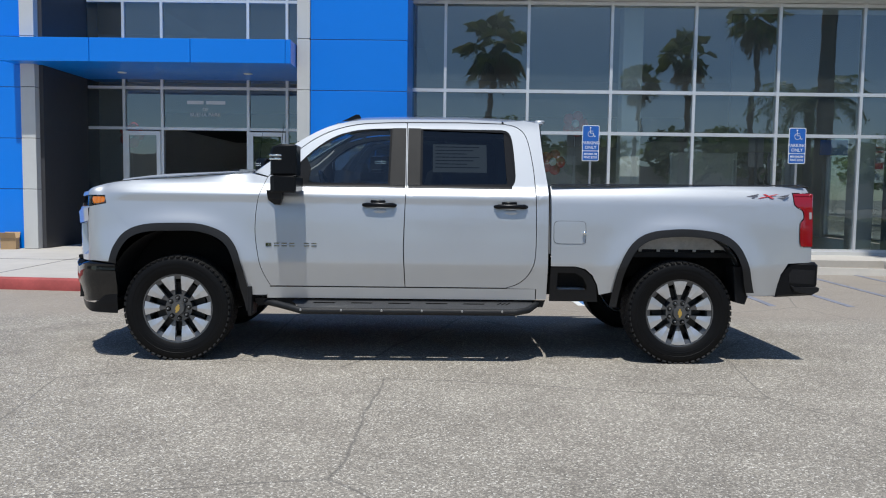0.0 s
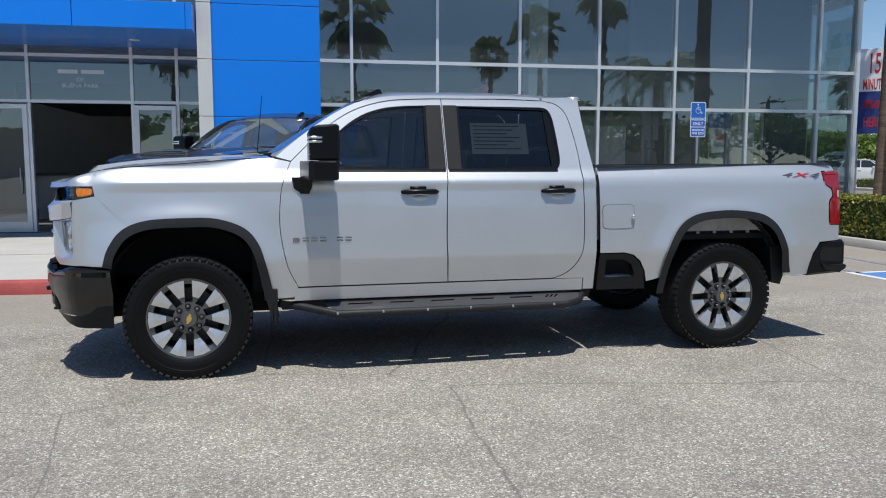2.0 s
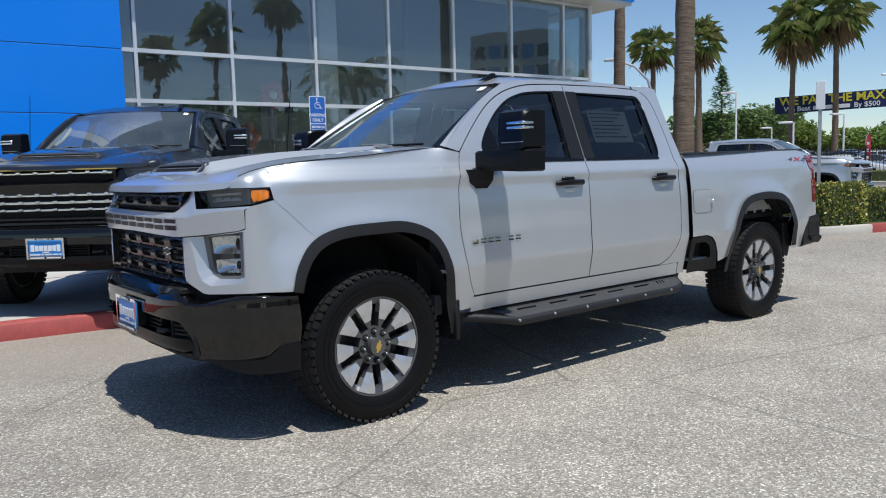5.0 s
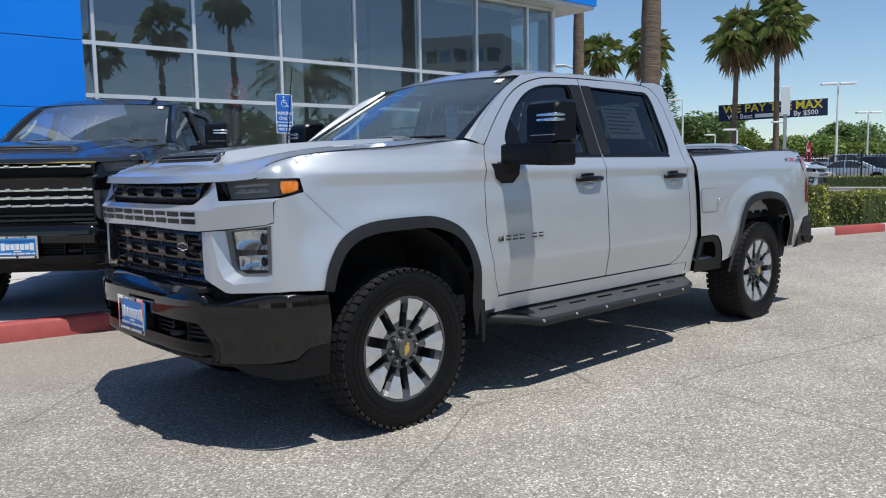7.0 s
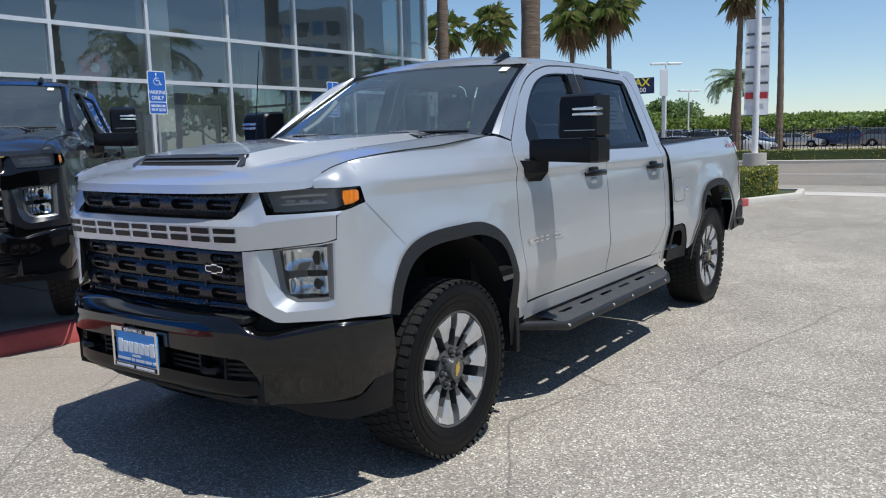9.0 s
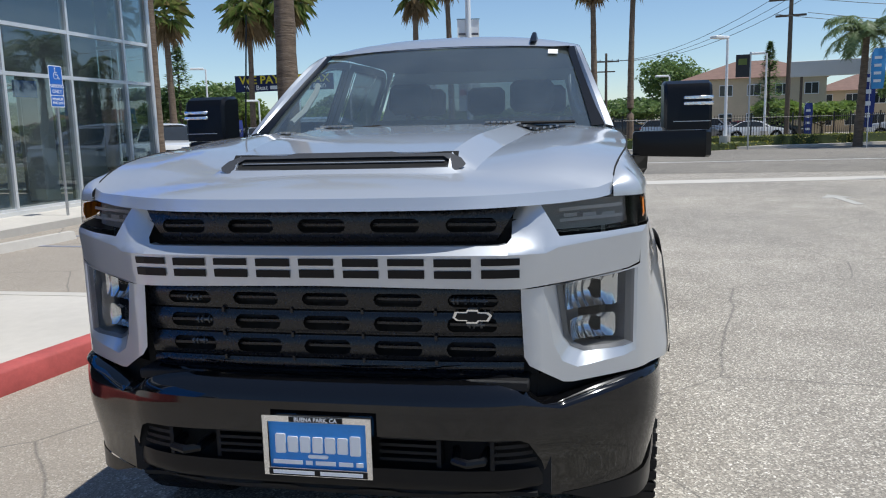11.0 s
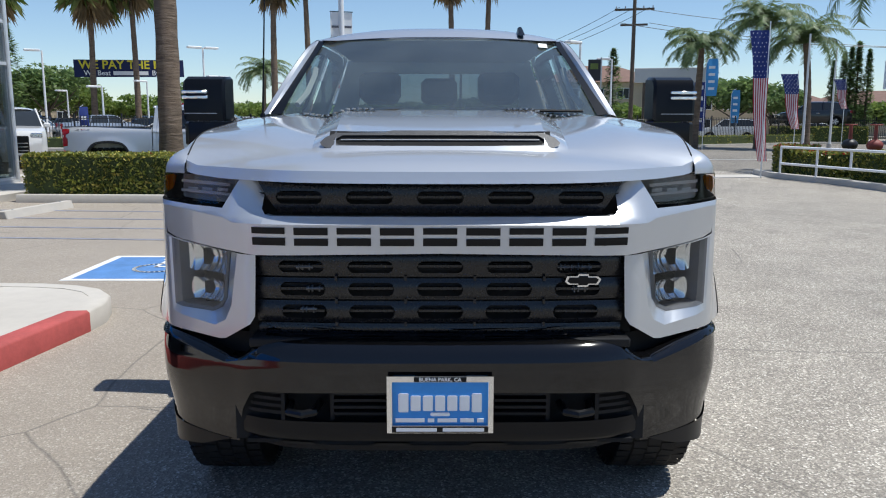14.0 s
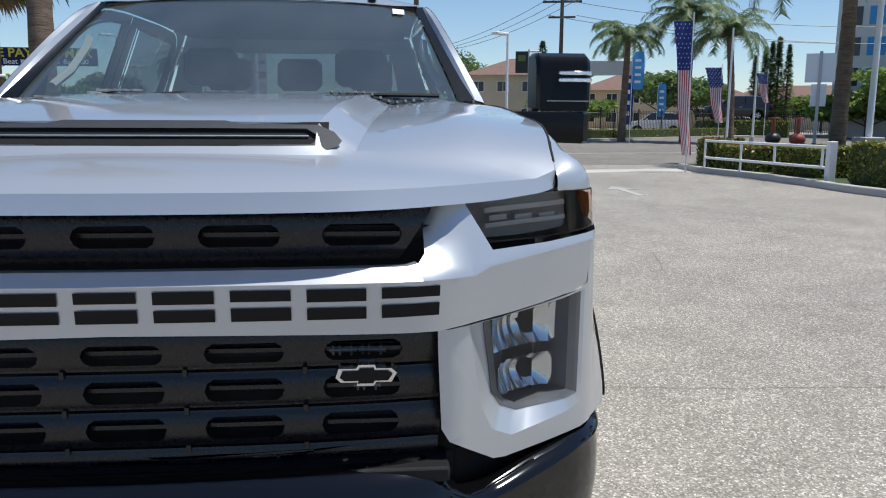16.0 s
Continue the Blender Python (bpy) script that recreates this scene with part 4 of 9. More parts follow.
def truck_wheel(name_group):
    """A ten-spoke alloy wheel with its tyre, outer face towards -y, hub at the origin."""
    ob = new("wheel")
    prof = [(0.272, -0.118), (0.285, -0.128), (0.32, -0.137), (0.365, -0.141), (0.400, -0.134), (0.416, -0.120), (0.420, -0.10), (0.420, 0.10), (0.416, 0.118), (0.400, 0.132), (0.365, 0.14), (0.30, 0.132), (0.272, 0.118)]
    bm = B()
    n = 64
    rings = [[bm.verts.new((r * math.cos(2 * math.pi * k / n), y, r * math.sin(2 * math.pi * k / n))) for r, y in prof] for k in range(n)]
    for k in range(n):
        a, b = rings[k], rings[(k + 1) % n]
        for i in range(len(prof) - 1):
            bm.faces.new((a[i], a[i + 1], b[i + 1], b[i]))
    tyre = part("tyre", bm, M["rubber"], ob, "black all-terrain tyre", True, 50)
    bm = B()
    rnd = random.Random(4)
    for k in range(54):
        a0 = 2 * math.pi * k / 54
        for j, (y0, y1, off, ln) in enumerate(((-0.138, -0.088, 0.0, 0.038), (0.088, 0.138, 0.5, 0.038), (-0.080, -0.030, 0.3, 0.040), (-0.023, 0.023, 0.75, 0.038), (0.030, 0.080, 0.1, 0.040))):
            a = a0 + off * 2 * math.pi / 54
            h = 0.002 if j < 2 else 0.004
            skew = rnd.uniform(-0.15, 0.15)
            m = Matrix.Rotation(-a, 4, "Y") @ Matrix.Translation((0.4180 + h / 2, (y0 + y1) / 2, 0)) @ Matrix.Rotation(skew, 4, "X")
            vs = bmesh.ops.create_cube(bm, size=1.0)["verts"]
            bmesh.ops.transform(bm, matrix=m @ Matrix.Diagonal((h, y1 - y0, ln, 1)), verts=vs)
            if j < 2:
                s = -1 if y0 < 0 else 1
                m = Matrix.Rotation(-a, 4, "Y") @ Matrix.Translation((0.4045, s * 0.1325, 0)) @ Matrix.Rotation(s * radians(-52), 4, "Z")
                vs = bmesh.ops.create_cube(bm, size=1.0)["verts"]
                bmesh.ops.transform(bm, matrix=m @ Matrix.Diagonal((0.004, 0.026, ln * 0.74, 1)), verts=vs)
    tagged(part("tread", bm, M["tread_rubber"], tyre, "chunky tread blocks"), kind="stuff")
    bm = B()
    for r0, r1, y in ((0.318, 0.324, -0.1375), (0.352, 0.355, -0.1405)):
        a = [bm.verts.new((r0 * math.cos(2 * math.pi * k / 48), y, r0 * math.sin(2 * math.pi * k / 48))) for k in range(48)]
        b = [bm.verts.new((r1 * math.cos(2 * math.pi * k / 48), y - 0.002, r1 * math.sin(2 * math.pi * k / 48))) for k in range(48)]
        for k in range(48):
            bm.faces.new((a[k], a[(k + 1) % 48], b[(k + 1) % 48], b[k]))
    part("sidewall_rib", bm, M["rubber"], tyre)
    # rim barrel with lip
    bm = B()
    prof = [(0.262, -0.100), (0.266, -0.121), (0.276, -0.123), (0.277, -0.112), (0.262, 0.115), (0.248, 0.11), (0.250, -0.085)]
    n = 56
    rings = [[bm.verts.new((r * math.cos(2 * math.pi * k / n), y, r * math.sin(2 * math.pi * k / n))) for r, y in prof] for k in range(n)]
    for k in range(n):
        a, b = rings[k], rings[(k + 1) % n]
        for i in range(len(prof)):
            j = (i + 1) % len(prof)
            bm.faces.new((a[i], a[j], b[j], b[i]))
    rim = part("rim", bm, M["alloy_dark"], ob, "alloy rim", True, 40)

    def wedge(r0, r1, half, y0f, depth, ridge=0.0):
        bm = B()
        st = [r0 + (r1 - r0) * k / 4 for k in range(5)]
        top, bot = [], []
        for r in st:
            h = half(r)
            for sgn in (-1, 1):
                a = radians(90) + sgn * h
                top.append(bm.verts.new((r * math.cos(a), y0f(r), r * math.sin(a))))
                a2 = radians(90) + sgn * max(0.02, h - 0.012)
                bot.append(bm.verts.new((r * math.cos(a2), y0f(r) + depth, r * math.sin(a2))))
        for i in range(4):
            a, b, c, d = 2 * i, 2 * i + 1, 2 * i + 3, 2 * i + 2
            if ridge:
                # the face is folded along its middle line
                m0, m1 = (bm.verts.new((0, y0f(r) - ridge, r)) for r in st[i:i + 2])
                bm.faces.new((top[a], m0, m1, top[d]))
                bm.faces.new((m0, top[b], top[c], m1))
            else:
                bm.faces.new((top[a], top[b], top[c], top[d]))
            bm.faces.new((top[a], top[d], bot[d], bot[a]))
            bm.faces.new((top[b], bot[b], bot[c], top[c]))
        bm.faces.new((top[8], top[9], bot[9], bot[8]))
        bm.faces.new((top[0], bot[0], bot[1], top[1]))
        return bm

    half = lambda r: radians(18) - math.asin(min(0.9, 0.0258 / r))
    spoke = None
    for k in range(10):
        bm = wedge(0.150, 0.263, half, lambda r: -0.101 - 0.016 * sstep(0.15, 0.235, r), 0.045, 0.007)
        bmesh.ops.rotate(bm, verts=bm.verts, cent=(0, 0, 0), matrix=Matrix.Rotation(radians(36 * k), 3, "Y"))
        part("spoke_face", bm, M["machined"], rim, "bright machined spoke face")
        bm = wedge(0.075, 0.186, lambda r: half(max(r, 0.10)) * (1.0 if r > 0.1 else 1.1), lambda r: -0.102 + 0.008 * sstep(0.19, 0.08, r), 0.05)
        bmesh.ops.rotate(bm, verts=bm.verts, cent=(0, 0, 0), matrix=Matrix.Rotation(radians(36 * k), 3, "Y"))
        part("spoke_root", bm, M["alloy_dark"], rim, "dark grey spoke root")
    # band that closes the windows along the rim
    bm = B()
    n = 56
    band = [(0.232, -0.060), (0.236, -0.098), (0.2655, -0.110), (0.2665, -0.1205)]
    rings = [[bm.verts.new((r * math.cos(2 * math.pi * k / n), y, r * math.sin(2 * math.pi * k / n))) for r, y in band] for k in range(n)]
    for k in range(n):
        a, b = rings[k], rings[(k + 1) % n]
        for i in range(3):
            bm.faces.new((a[i], a[i + 1], b[i + 1], b[i]))
    part("rim_band", bm, M["alloy_dark"], rim, "dark grey rim band", True, 30)
    bm = B()
    rod(bm, (0, -0.094, 0), (0, -0.02, 0), 0.105, 0.112, 40)
    part("hub_plate", bm, M["alloy_dark"], rim, "dark grey hub plate", True)
    bm = B()
    rod(bm, (0, -0.02, 0), (0, 0.01, 0), 0.2, 0.2, 40)
    part("brake_disc", bm, M["brake_dark"], ob, "dark brake disc", True)
    bm = B()
    rod(bm, (0, 0.012, 0), (0, 0.10, 0), 0.235, 0.235, 40)
    part("brake_shield", bm, M["void"], ob, "", True)
    bm = B()
    rod(bm, (0, -0.128, 0), (0, -0.094, 0), 0.050, 0.058, 36)
    cap = part("centre_cap", bm, M["alloy_dark"], ob, "dark centre cap with gold emblem", True)
    bm = B()
    prism(bm, [(-0.036, -0.008), (-0.012, -0.008), (-0.016, -0.016), (0.016, -0.016), (0.02, -0.008), (0.036, -0.008), (0.031, 0.008), (0.012, 0.008), (0.016, 0.016), (-0.016, 0.016), (-0.02, 0.008), (-0.031, 0.008)], -0.131, -0.128, lambda x, y, z: (y, z, x))
    part("emblem", bm, M["gold"], cap, "gold emblem")
    for k in range(8):
        a = 2 * math.pi * (k + 0.5) / 8
        bm = B()
        rod(bm, (0.082 * math.cos(a), -0.094, 0.082 * math.sin(a)), (0.082 * math.cos(a), -0.118, 0.082 * math.sin(a)), 0.0125, 0.010, 6)
        rod(bm, (0.082 * math.cos(a), -0.118, 0.082 * math.sin(a)), (0.082 * math.cos(a), -0.123, 0.082 * math.sin(a)), 0.0095, 0.005, 8)
        nut = part("lug_nut", bm, M["alloy_dark"], ob, "dark lug nut", True)
        # flat near-black disc draws the shaded pocket round the nut
        bm = B()
        rod(bm, (0.082 * math.cos(a), -0.0955, 0.082 * math.sin(a)), (0.082 * math.cos(a), -0.092, 0.082 * math.sin(a)), 0.0205, 0.0205, 16)
        part("nut_pocket", bm, M["void"], nut, "dark nut pocket")
    return ob


def grid_sheet(us, vs, f):
    bm = B()
    g = [[bm.verts.new(f(u, v)) for v in vs] for u in us]
    for i in range(len(us) - 1):
        for j in range(len(vs) - 1):
            bm.faces.new((g[i][j], g[i + 1][j], g[i + 1][j + 1], g[i][j + 1]))
    return bm


def lin(a, b, n):
    return [a + (b - a) * k / (n - 1) for k in range(n)]


# hood surface
HOOD_F = [(0.0, -0.966), (0.3, -0.961), (0.45, -0.945), (0.55, -0.908), (0.66, -0.848), (0.75, -0.794), (0.825, -0.746), (0.86, -0.722)]
HOOD_C = [(-0.96, 1.325), (-0.90, 1.350), (-0.80, 1.374), (-0.68, 1.396), (-0.5, 1.420), (-0.3, 1.444), (0.0, 1.468), (0.3, 1.488), (0.55, 1.497)]
LIP = 0.012


def dome(x):
    """Half widths of the raised middle of the hood: inner crease, outer crease, shoulder crease."""
    k = min(1, max(0, (x + 0.70) / 1.2))
    return 0.345 + 0.10 * k, 0.425 + 0.11 * k, 0.665 + 0.02 * k


def hood_z(x, y):
    a = abs(y)
    d = x - smooth_lerp(HOOD_F, a)
    back = smooth_lerp(HOOD_F, a) - HOOD_F[0][1]
    zc = smooth_lerp(HOOD_C, x - back * max(0.0, 1 - max(0.0, d) / 0.5))
    zs = smooth_lerp(TOPZ, x)
    ty = smooth_lerp(TOPY, max(x, -0.76))
    k = min(1, a / ty)
    z = zc + (zs - zc) * k ** 2.2
    if d < LIP:
        z -= (0.033 - 0.006 * sstep(0.68, 0.82, a)) * (1 - max(0, d) / LIP)
    wi, wo, wc = dome(x)
    side = min(1, max(0, (wo - a) / (wo - wi)))
    rise = min(1, max(0, (x + 0.735) / 0.075))
    z += side * rise * (0.046 - 0.012 * sstep(-0.4, 0.4, x))
    ridge = (a - wo) / (wc - wo) if a < wc else (ty - a) / max(0.01, ty - wc)
    z += 0.018 * min(1, max(0, ridge)) * sstep(-0.88, -0.4, x)
    return z


def build_truck(paint, grille_style):
    T = new("pickup_truck")

    def P(name, bm, mat, label="", par=None, smooth=True, angle=38):
        return part(name, bm, mat, par or T, label, smooth, angle)

    # ---- sides
    for s in (-1, 1):
        pl = on_side(s)
        top = [(x, smooth_lerp(TOPZ, x) - 0.0007) for x in lin(-0.575, 0.56, 30)]
        fender = [(-0.565, 1.245), (-0.578, 1.31)] + top + [(x - 0.005, z) for x, z in reversed(curve_pts(DOOR1_F, False))] + [(0.70, 0.53), (0.56, 0.53)] + [(x, z) for x, z in reversed(curve_pts(ARCH_F, False)) if z > 0.54 and x > -0.33] + [(-0.345, 1.018), (-0.443, 1.127)]
        P("front_fender", skin(fender, pl, ga=0.05, gb=0.0155), paint)
        d1 = P("front_door", skin(DOOR1, pl, [WIN1], ga=0.06, gb=0.018), paint)
        d2 = P("rear_door", skin(DOOR2, pl, [WIN2], ga=0.06, gb=0.018), paint)
        P("window", skin(WIN1, on_side(s, -0.018), thick=0), M["tint"], "tinted side glass", d1).visible_shadow = True
        P("window", skin(WIN2, on_side(s, -0.018), thick=0), M["privacy"], "dark privacy glass", d2)
        # glass run seals
        for win_, d in ((WIN1, d1), (WIN2, d2)):
            c = Vector((sum(p[0] for p in win_) / len(win_), sum(p[1] for p in win_) / len(win_)))
            big = [tuple(c + (Vector(p) - c) * 1.0) for p in win_]
            small = [tuple(Vector(p) + (c - Vector(p)).normalized() * 0.022) for p in win_]
            P("window_seal", skin(big, on_side(s, -0.004), [small], thick=0.012), M["satin_plastic"], "black window seal", d)
        P("belt_moulding", skin([(0.90, 1.403), (1.80, 1.403), (1.80, 1.419), (0.90, 1.419)], on_side(s, 0.006), thick=0.01), M["satin_plastic"], "black belt moulding", d1)
        P("belt_moulding", skin([(1.822, 1.403), (2.66, 1.403), (2.66, 1.419), (1.822, 1.419)], on_side(s, 0.006), thick=0.01), M["satin_plastic"], "black belt moulding", d2)
        P("pillar_trim", skin([(1.676, 1.421), (1.801, 1.421), (1.801, 1.889), (1.688, 1.887)], on_side(s, 0.005), thick=0.012), M["pillar_trim"], "dark pillar trim", d1)
        P("pillar_trim", skin([(1.817, 1.421), (1.918, 1.421), (1.921, 1.889), (1.817, 1.889)], on_side(s, 0.005), thick=0.012), M["pillar_trim"], "dark pillar trim", d2)
        P("quarter_trim", skin([(2.622, 1.425), (2.684, 1.45), (2.688, 1.55), (2.668, 1.78), (2.63, 1.86), (2.60, 1.875), (2.612, 1.6)], on_side(s, -0.010), thick=0.008), M["satin_plastic"], "gloss black window corner", d2)
        P("sail_trim", skin([(0.897, 1.425), (1.02, 1.425), (1.04, 1.55), (1.0, 1.64), (0.90, 1.53)], on_side(s, -0.006), thick=0.01), M["satin_plastic"], "black mirror sail panel", d1)
        rocker = [(0.705, 0.595), (2.86, 0.595), (2.86, 0.505), (0.705, 0.505)]
        P("rocker_panel", skin(rocker, pl, ga=0.2), paint)
        P("sill_trim", skin([(0.60, 0.500), (2.95, 0.500), (2.93, 0.44), (0.62, 0.44)], on_side(s, -0.03), ga=0.3, thick=0.05), M["plastic"], "black sill")
        cc = Vector((2.2, 1.25))
        rear_edge = [tuple(Vector(q) + (Vector(q) - cc).normalized() * 0.0065) for q in reversed(curve_pts(DOOR2_R, False))]
        cp = rear_edge + [(2.60, 1.955), (2.78, 1.965), (2.895, 1.945), (2.905, 1.8), (2.925, 1.6), (2.947, 1.45), (2.952, 1.38), (2.952, 0.51), (2.868, 0.51), (2.868, 0.597)]
        P("corner_pillar", skin(cp, pl), paint)
        edge = [(0.60, 1.505), (0.75, 1.630), (0.93, 1.762), (1.10, 1.862), (1.25, 1.917), (1.45, 1.951), (1.8, 1.962), (2.3, 1.966), (2.585, 1.957)]
        low = [(x, z + 0.008) for x, z in curve_pts(DOOR1_TOP, False)] + [(2.3, 1.946), (2.585, 1.940)]
        rail = curve_pts(edge, False) + list(reversed(low))
        P("roof_rail", skin(rail, pl), paint)
        # bed side
        bed = [(2.972, 1.430), (3.4, 1.438), (5.03, 1.452), (5.085, 1.440), (5.10, 1.405), (4.950, 1.402)]
        bed += curve_pts([(4.950, 1.402), (4.949, 1.315), (4.970, 1.284), (5.015, 1.259), (5.029, 1.235), (5.029, 1.196), (5.001, 1.165), (4.993, 1.12), (4.996, 0.99), (5.012, 0.962)], False)[1:]
        bed += [(5.105, 0.962), (5.105, 0.84), (4.90, 0.83), (4.845, 0.74), (4.82, 0.565), (4.575, 0.565)]
        bed += [p for p in reversed(curve_pts(ARCH_R, False)) if p[1] > 0.57] + [(3.37, 0.56), (3.352, 0.64), (3.31, 0.72), (3.25, 0.77), (3.17, 0.79), (2.972, 0.79)]
        bs = P("bed_side", skin(bed, pl, ga=0.06, gb=0.045), paint)
        P("bed_step", skin([(2.972, 0.783), (3.17, 0.783), (3.24, 0.762), (3.30, 0.715), (3.342, 0.64), (3.362, 0.50), (2.972, 0.50)], on_side(s, -0.002), [[(3.03, 0.735), (3.17, 0.735), (3.235, 0.70), (3.27, 0.63), (3.27, 0.60), (3.03, 0.60)]], thick=0.06), M["plastic"], "black plastic corner step", bs)
        P("step_pocket", skin([(3.02, 0.745), (3.28, 0.745), (3.28, 0.59), (3.02, 0.59)], on_side(s, -0.12), thick=0), M["void"], "", bs)
        P("step_tread", boxes((3.04, 3.265, s * 0.88 - 0.07, s * 0.88 + 0.07, 0.588, 0.606), bevel=0.006), M["steel"], "worn grey tread", bs)
        P("rail_cap", skin([(2.975, 1.431), (5.06, 1.453), (5.06, 1.463), (2.975, 1.443)], lambda x, z, d: Vector((x, s * (0.915 - (z - 1.44) * 2.6), z + 0.004 - d * 0.2)), ga=0.3, thick=0.02), M["plastic"], "black rail cap")
        # flares
        for arch in (ARCH_F, ARCH_R):
            c = Vector((HUB_F if arch is ARCH_F else HUB_R + 0.0, 0.45))
            outer = curve_pts(FLARE_F if arch is ARCH_F else FLARE_R, False)
            if arch is ARCH_F:
                outer = outer + [(0.60, 0.40)]
            inner = []
            for i, p in enumerate(outer):
                d = (c - Vector(p))
                d.normalize()
                if i == 0 or i == len(outer) - 1:
                    d = Vector((d.x, 0)).normalized()
                inner.append(tuple(Vector(p) + d * 0.062))
            loop = outer + inner[::-1]
            P("wheel_flare", skin(loop, lambda x, z, d: Vector((x, s * (side_y(x, z) + 0.016 - d), z)), ga=0.1, gb=0.1, thick=0.055), M["flare"], "dark grey plastic wheel flare", None, True, 50)
        # fuel flap
        if s < 0:
            fl = curve_pts([(2.995, 1.06), (2.995, 1.12), (3.02, 1.148), (3.12, 1.15), (3.22, 1.148), (3.245, 1.12), (3.245, 1.0), (3.225, 0.975), (3.12, 0.972), (3.02, 0.975), (2.995, 1.0)], True, 3)
            cf = Vector((3.12, 1.06))
            f2 = P("fuel_flap", skin(fl, on_side(s, 0.004), thick=0.005), paint, "", bs)
            P("flap_gap", skin([tuple(cf + (Vector(q) - cf) * 1.035) for q in fl], on_side(s, 0.0015), thick=0.0), M["lamp_grey"], "", f2)
            bm = B()
            bmesh.ops.create_uvsphere(bm, u_segments=12, v_segments=8, radius=0.016, matrix=Matrix.Translation((3.235, -1.022, 1.06)))
            P("latch", bm, M["chrome"], "bright latch", f2)
        # handles
        for x0, d in ((1.465, d1), (2.515, d2)):
            yh = s * (side_y(x0 + 0.12, 1.26) + 0.028)
            bm = B()
            tube(bm, [(x0, yh - s * 0.02, 1.258), (x0 + 0.03, yh, 1.26), (x0 + 0.14, yh + s * 0.004, 1.261), (x0 + 0.24, yh, 1.26), (x0 + 0.262, yh - s * 0.02, 1.258)], [0.012, 0.019, 0.019, 0.019, 0.012], 10)
            h = P("handle", bm, M["satin_plastic"], "black pull handle", d)
            P("escutcheon", boxes((x0 + 0.06, x0 + 0.18, yh - s * 0.012, yh - s * 0.03, 1.275, 1.298), bevel=0.006), M["satin_plastic"], "", h)
            # outward bulge in place of the hollow cup, shaped to catch its highlight
            bm = B()
            bmesh.ops.create_uvsphere(bm, u_segments=20, v_segments=10, radius=1, matrix=Matrix.Translation((x0 + 0.135, yh - s * 0.027, 1.212)) @ Matrix.Diagonal((0.062, 0.012, 0.024, 1)))
            P("handle_cup", bm, paint, "", h)
        # model badge on the door, as plain bars
        if s < 0:
            bd = P("door_badge", skin([(0.70, 0.922), (0.745, 0.922), (0.745, 0.950), (0.70, 0.950)], on_side(s, 0.006), thick=0.006), M["chrome"], "small bright badge of raised bars", d1, False)
            for x in (0.765, 0.825, 0.885, 1.0, 1.06):
                for z in (0.922, 0.9425):
                    P("badge_bar", skin([(x, z), (x + 0.043, z), (x + 0.043, z + 0.0085), (x, z + 0.0085)], on_side(s, 0.006), thick=0.006), M["chrome"], "", bd, False)
        # 4X4 sticker
        for txt, x, mt in (("4", 4.590, M["grey_mark"]), ("X", 4.717, M["red_mark"]), ("4", 4.843, M["grey_mark"])):
            yb = side_y(4.69, 1.37)
            lt = letters(txt, 0.054, mt, "badge_letter", 0.0008, 0.0006, shear=0.35, wide=3.4)
            lt.parent = bs
            lean = math.degrees(math.atan((side_y(4.69, 1.33) - side_y(4.69, 1.41)) / 0.08))
            lt.matrix_basis = (pose(x, -yb - 0.004, 1.369, 90 - lean, 0, 0) if s < 0 else pose(9.375 - x, yb + 0.004, 1.372, 90 + lean, 0, 180) @ Matrix.Identity(4))
            lt["label"] = "grey and red four-wheel-drive sticker"
        # tail lamp
        tl_out = curve_pts([(4.957, 1.394), (4.956, 1.318), (4.975, 1.290), (5.020, 1.266), (5.036, 1.238), (5.036, 1.192), (5.008, 1.160), (5.000, 1.12), (5.003, 0.995), (5.018, 0.968)], False)
        tl = P("tail_lamp", skin(tl_out + [(5.112, 0.968), (5.115, 1.398)], on_side(s, 0.004), thick=0.04), M["tail_red"], "red tail lamp")
        bm = boxes((5.085, 5.135, s * 0.80, s * 0.90, 0.968, 1.398), bevel=0.012)
        P("lamp_rear", bm, M["tail_red"], "", tl)
        P("lamp_band", skin([(5.082, 1.19), (5.104, 1.19), (5.104, 1.245), (5.082, 1.245)], on_side(s, 0.007), thick=0.01), M["lamp_inner"], "clear reversing lamp window", tl)
        P("lamp_hood", skin([(4.968, 1.386), (4.968, 1.374), (5.106, 1.376), (5.106, 1.390)], on_side(s, 0.009), thick=0.008), M["tail_red"], "", tl)
        # mirror
        bm = B()
        prism(bm, [(0.800, 1.478), (0.800, 1.655), (0.818, 1.690), (0.86, 1.706), (0.975, 1.712), (0.995, 1.70), (0.995, 1.478)], 1.108, 1.325, lambda a, b, c: (a, s * c, b), 0.014)
        mr = P("mirror", bm, M["satin_plastic"], "black towing mirror", None, True, 30)
        bm = B()
        prism(bm, [(0.757, 0.965), (0.99, 0.975), (0.99, 1.31), (0.975, 1.328), (0.83, 1.328), (0.795, 1.30), (0.757, 1.00)], 1.360, 1.475, lambda a, b, c: (a, s * b, c - (0.012 if b > 1.2 and c < 1.4 else 0.0)), 0.010)
        P("mirror_arm", bm, M["satin_plastic"], "black lower mirror housing", mr, True, 30)
        bm = B()
        for zz, x0, x1, y1 in ((1.366, 0.702, 0.838, 1.040), (1.30, 0.712, 0.835, 1.036), (1.252, 0.728, 0.815, 1.005)):
            for x, y in ((x0, 0.90), (x1, 0.90), (x1, y1), (x0, y1 - 0.07)):
                bm.verts.new((x, s * y, zz))
        bm.verts.ensure_lookup_table()
        for r in (0, 4):
            for k in range(4):
                bm.faces.new([bm.verts[i] for i in (r + k, r + (k + 1) % 4, r + 4 + (k + 1) % 4, r + 4 + k)])
        bm.faces.new(bm.verts[:4])
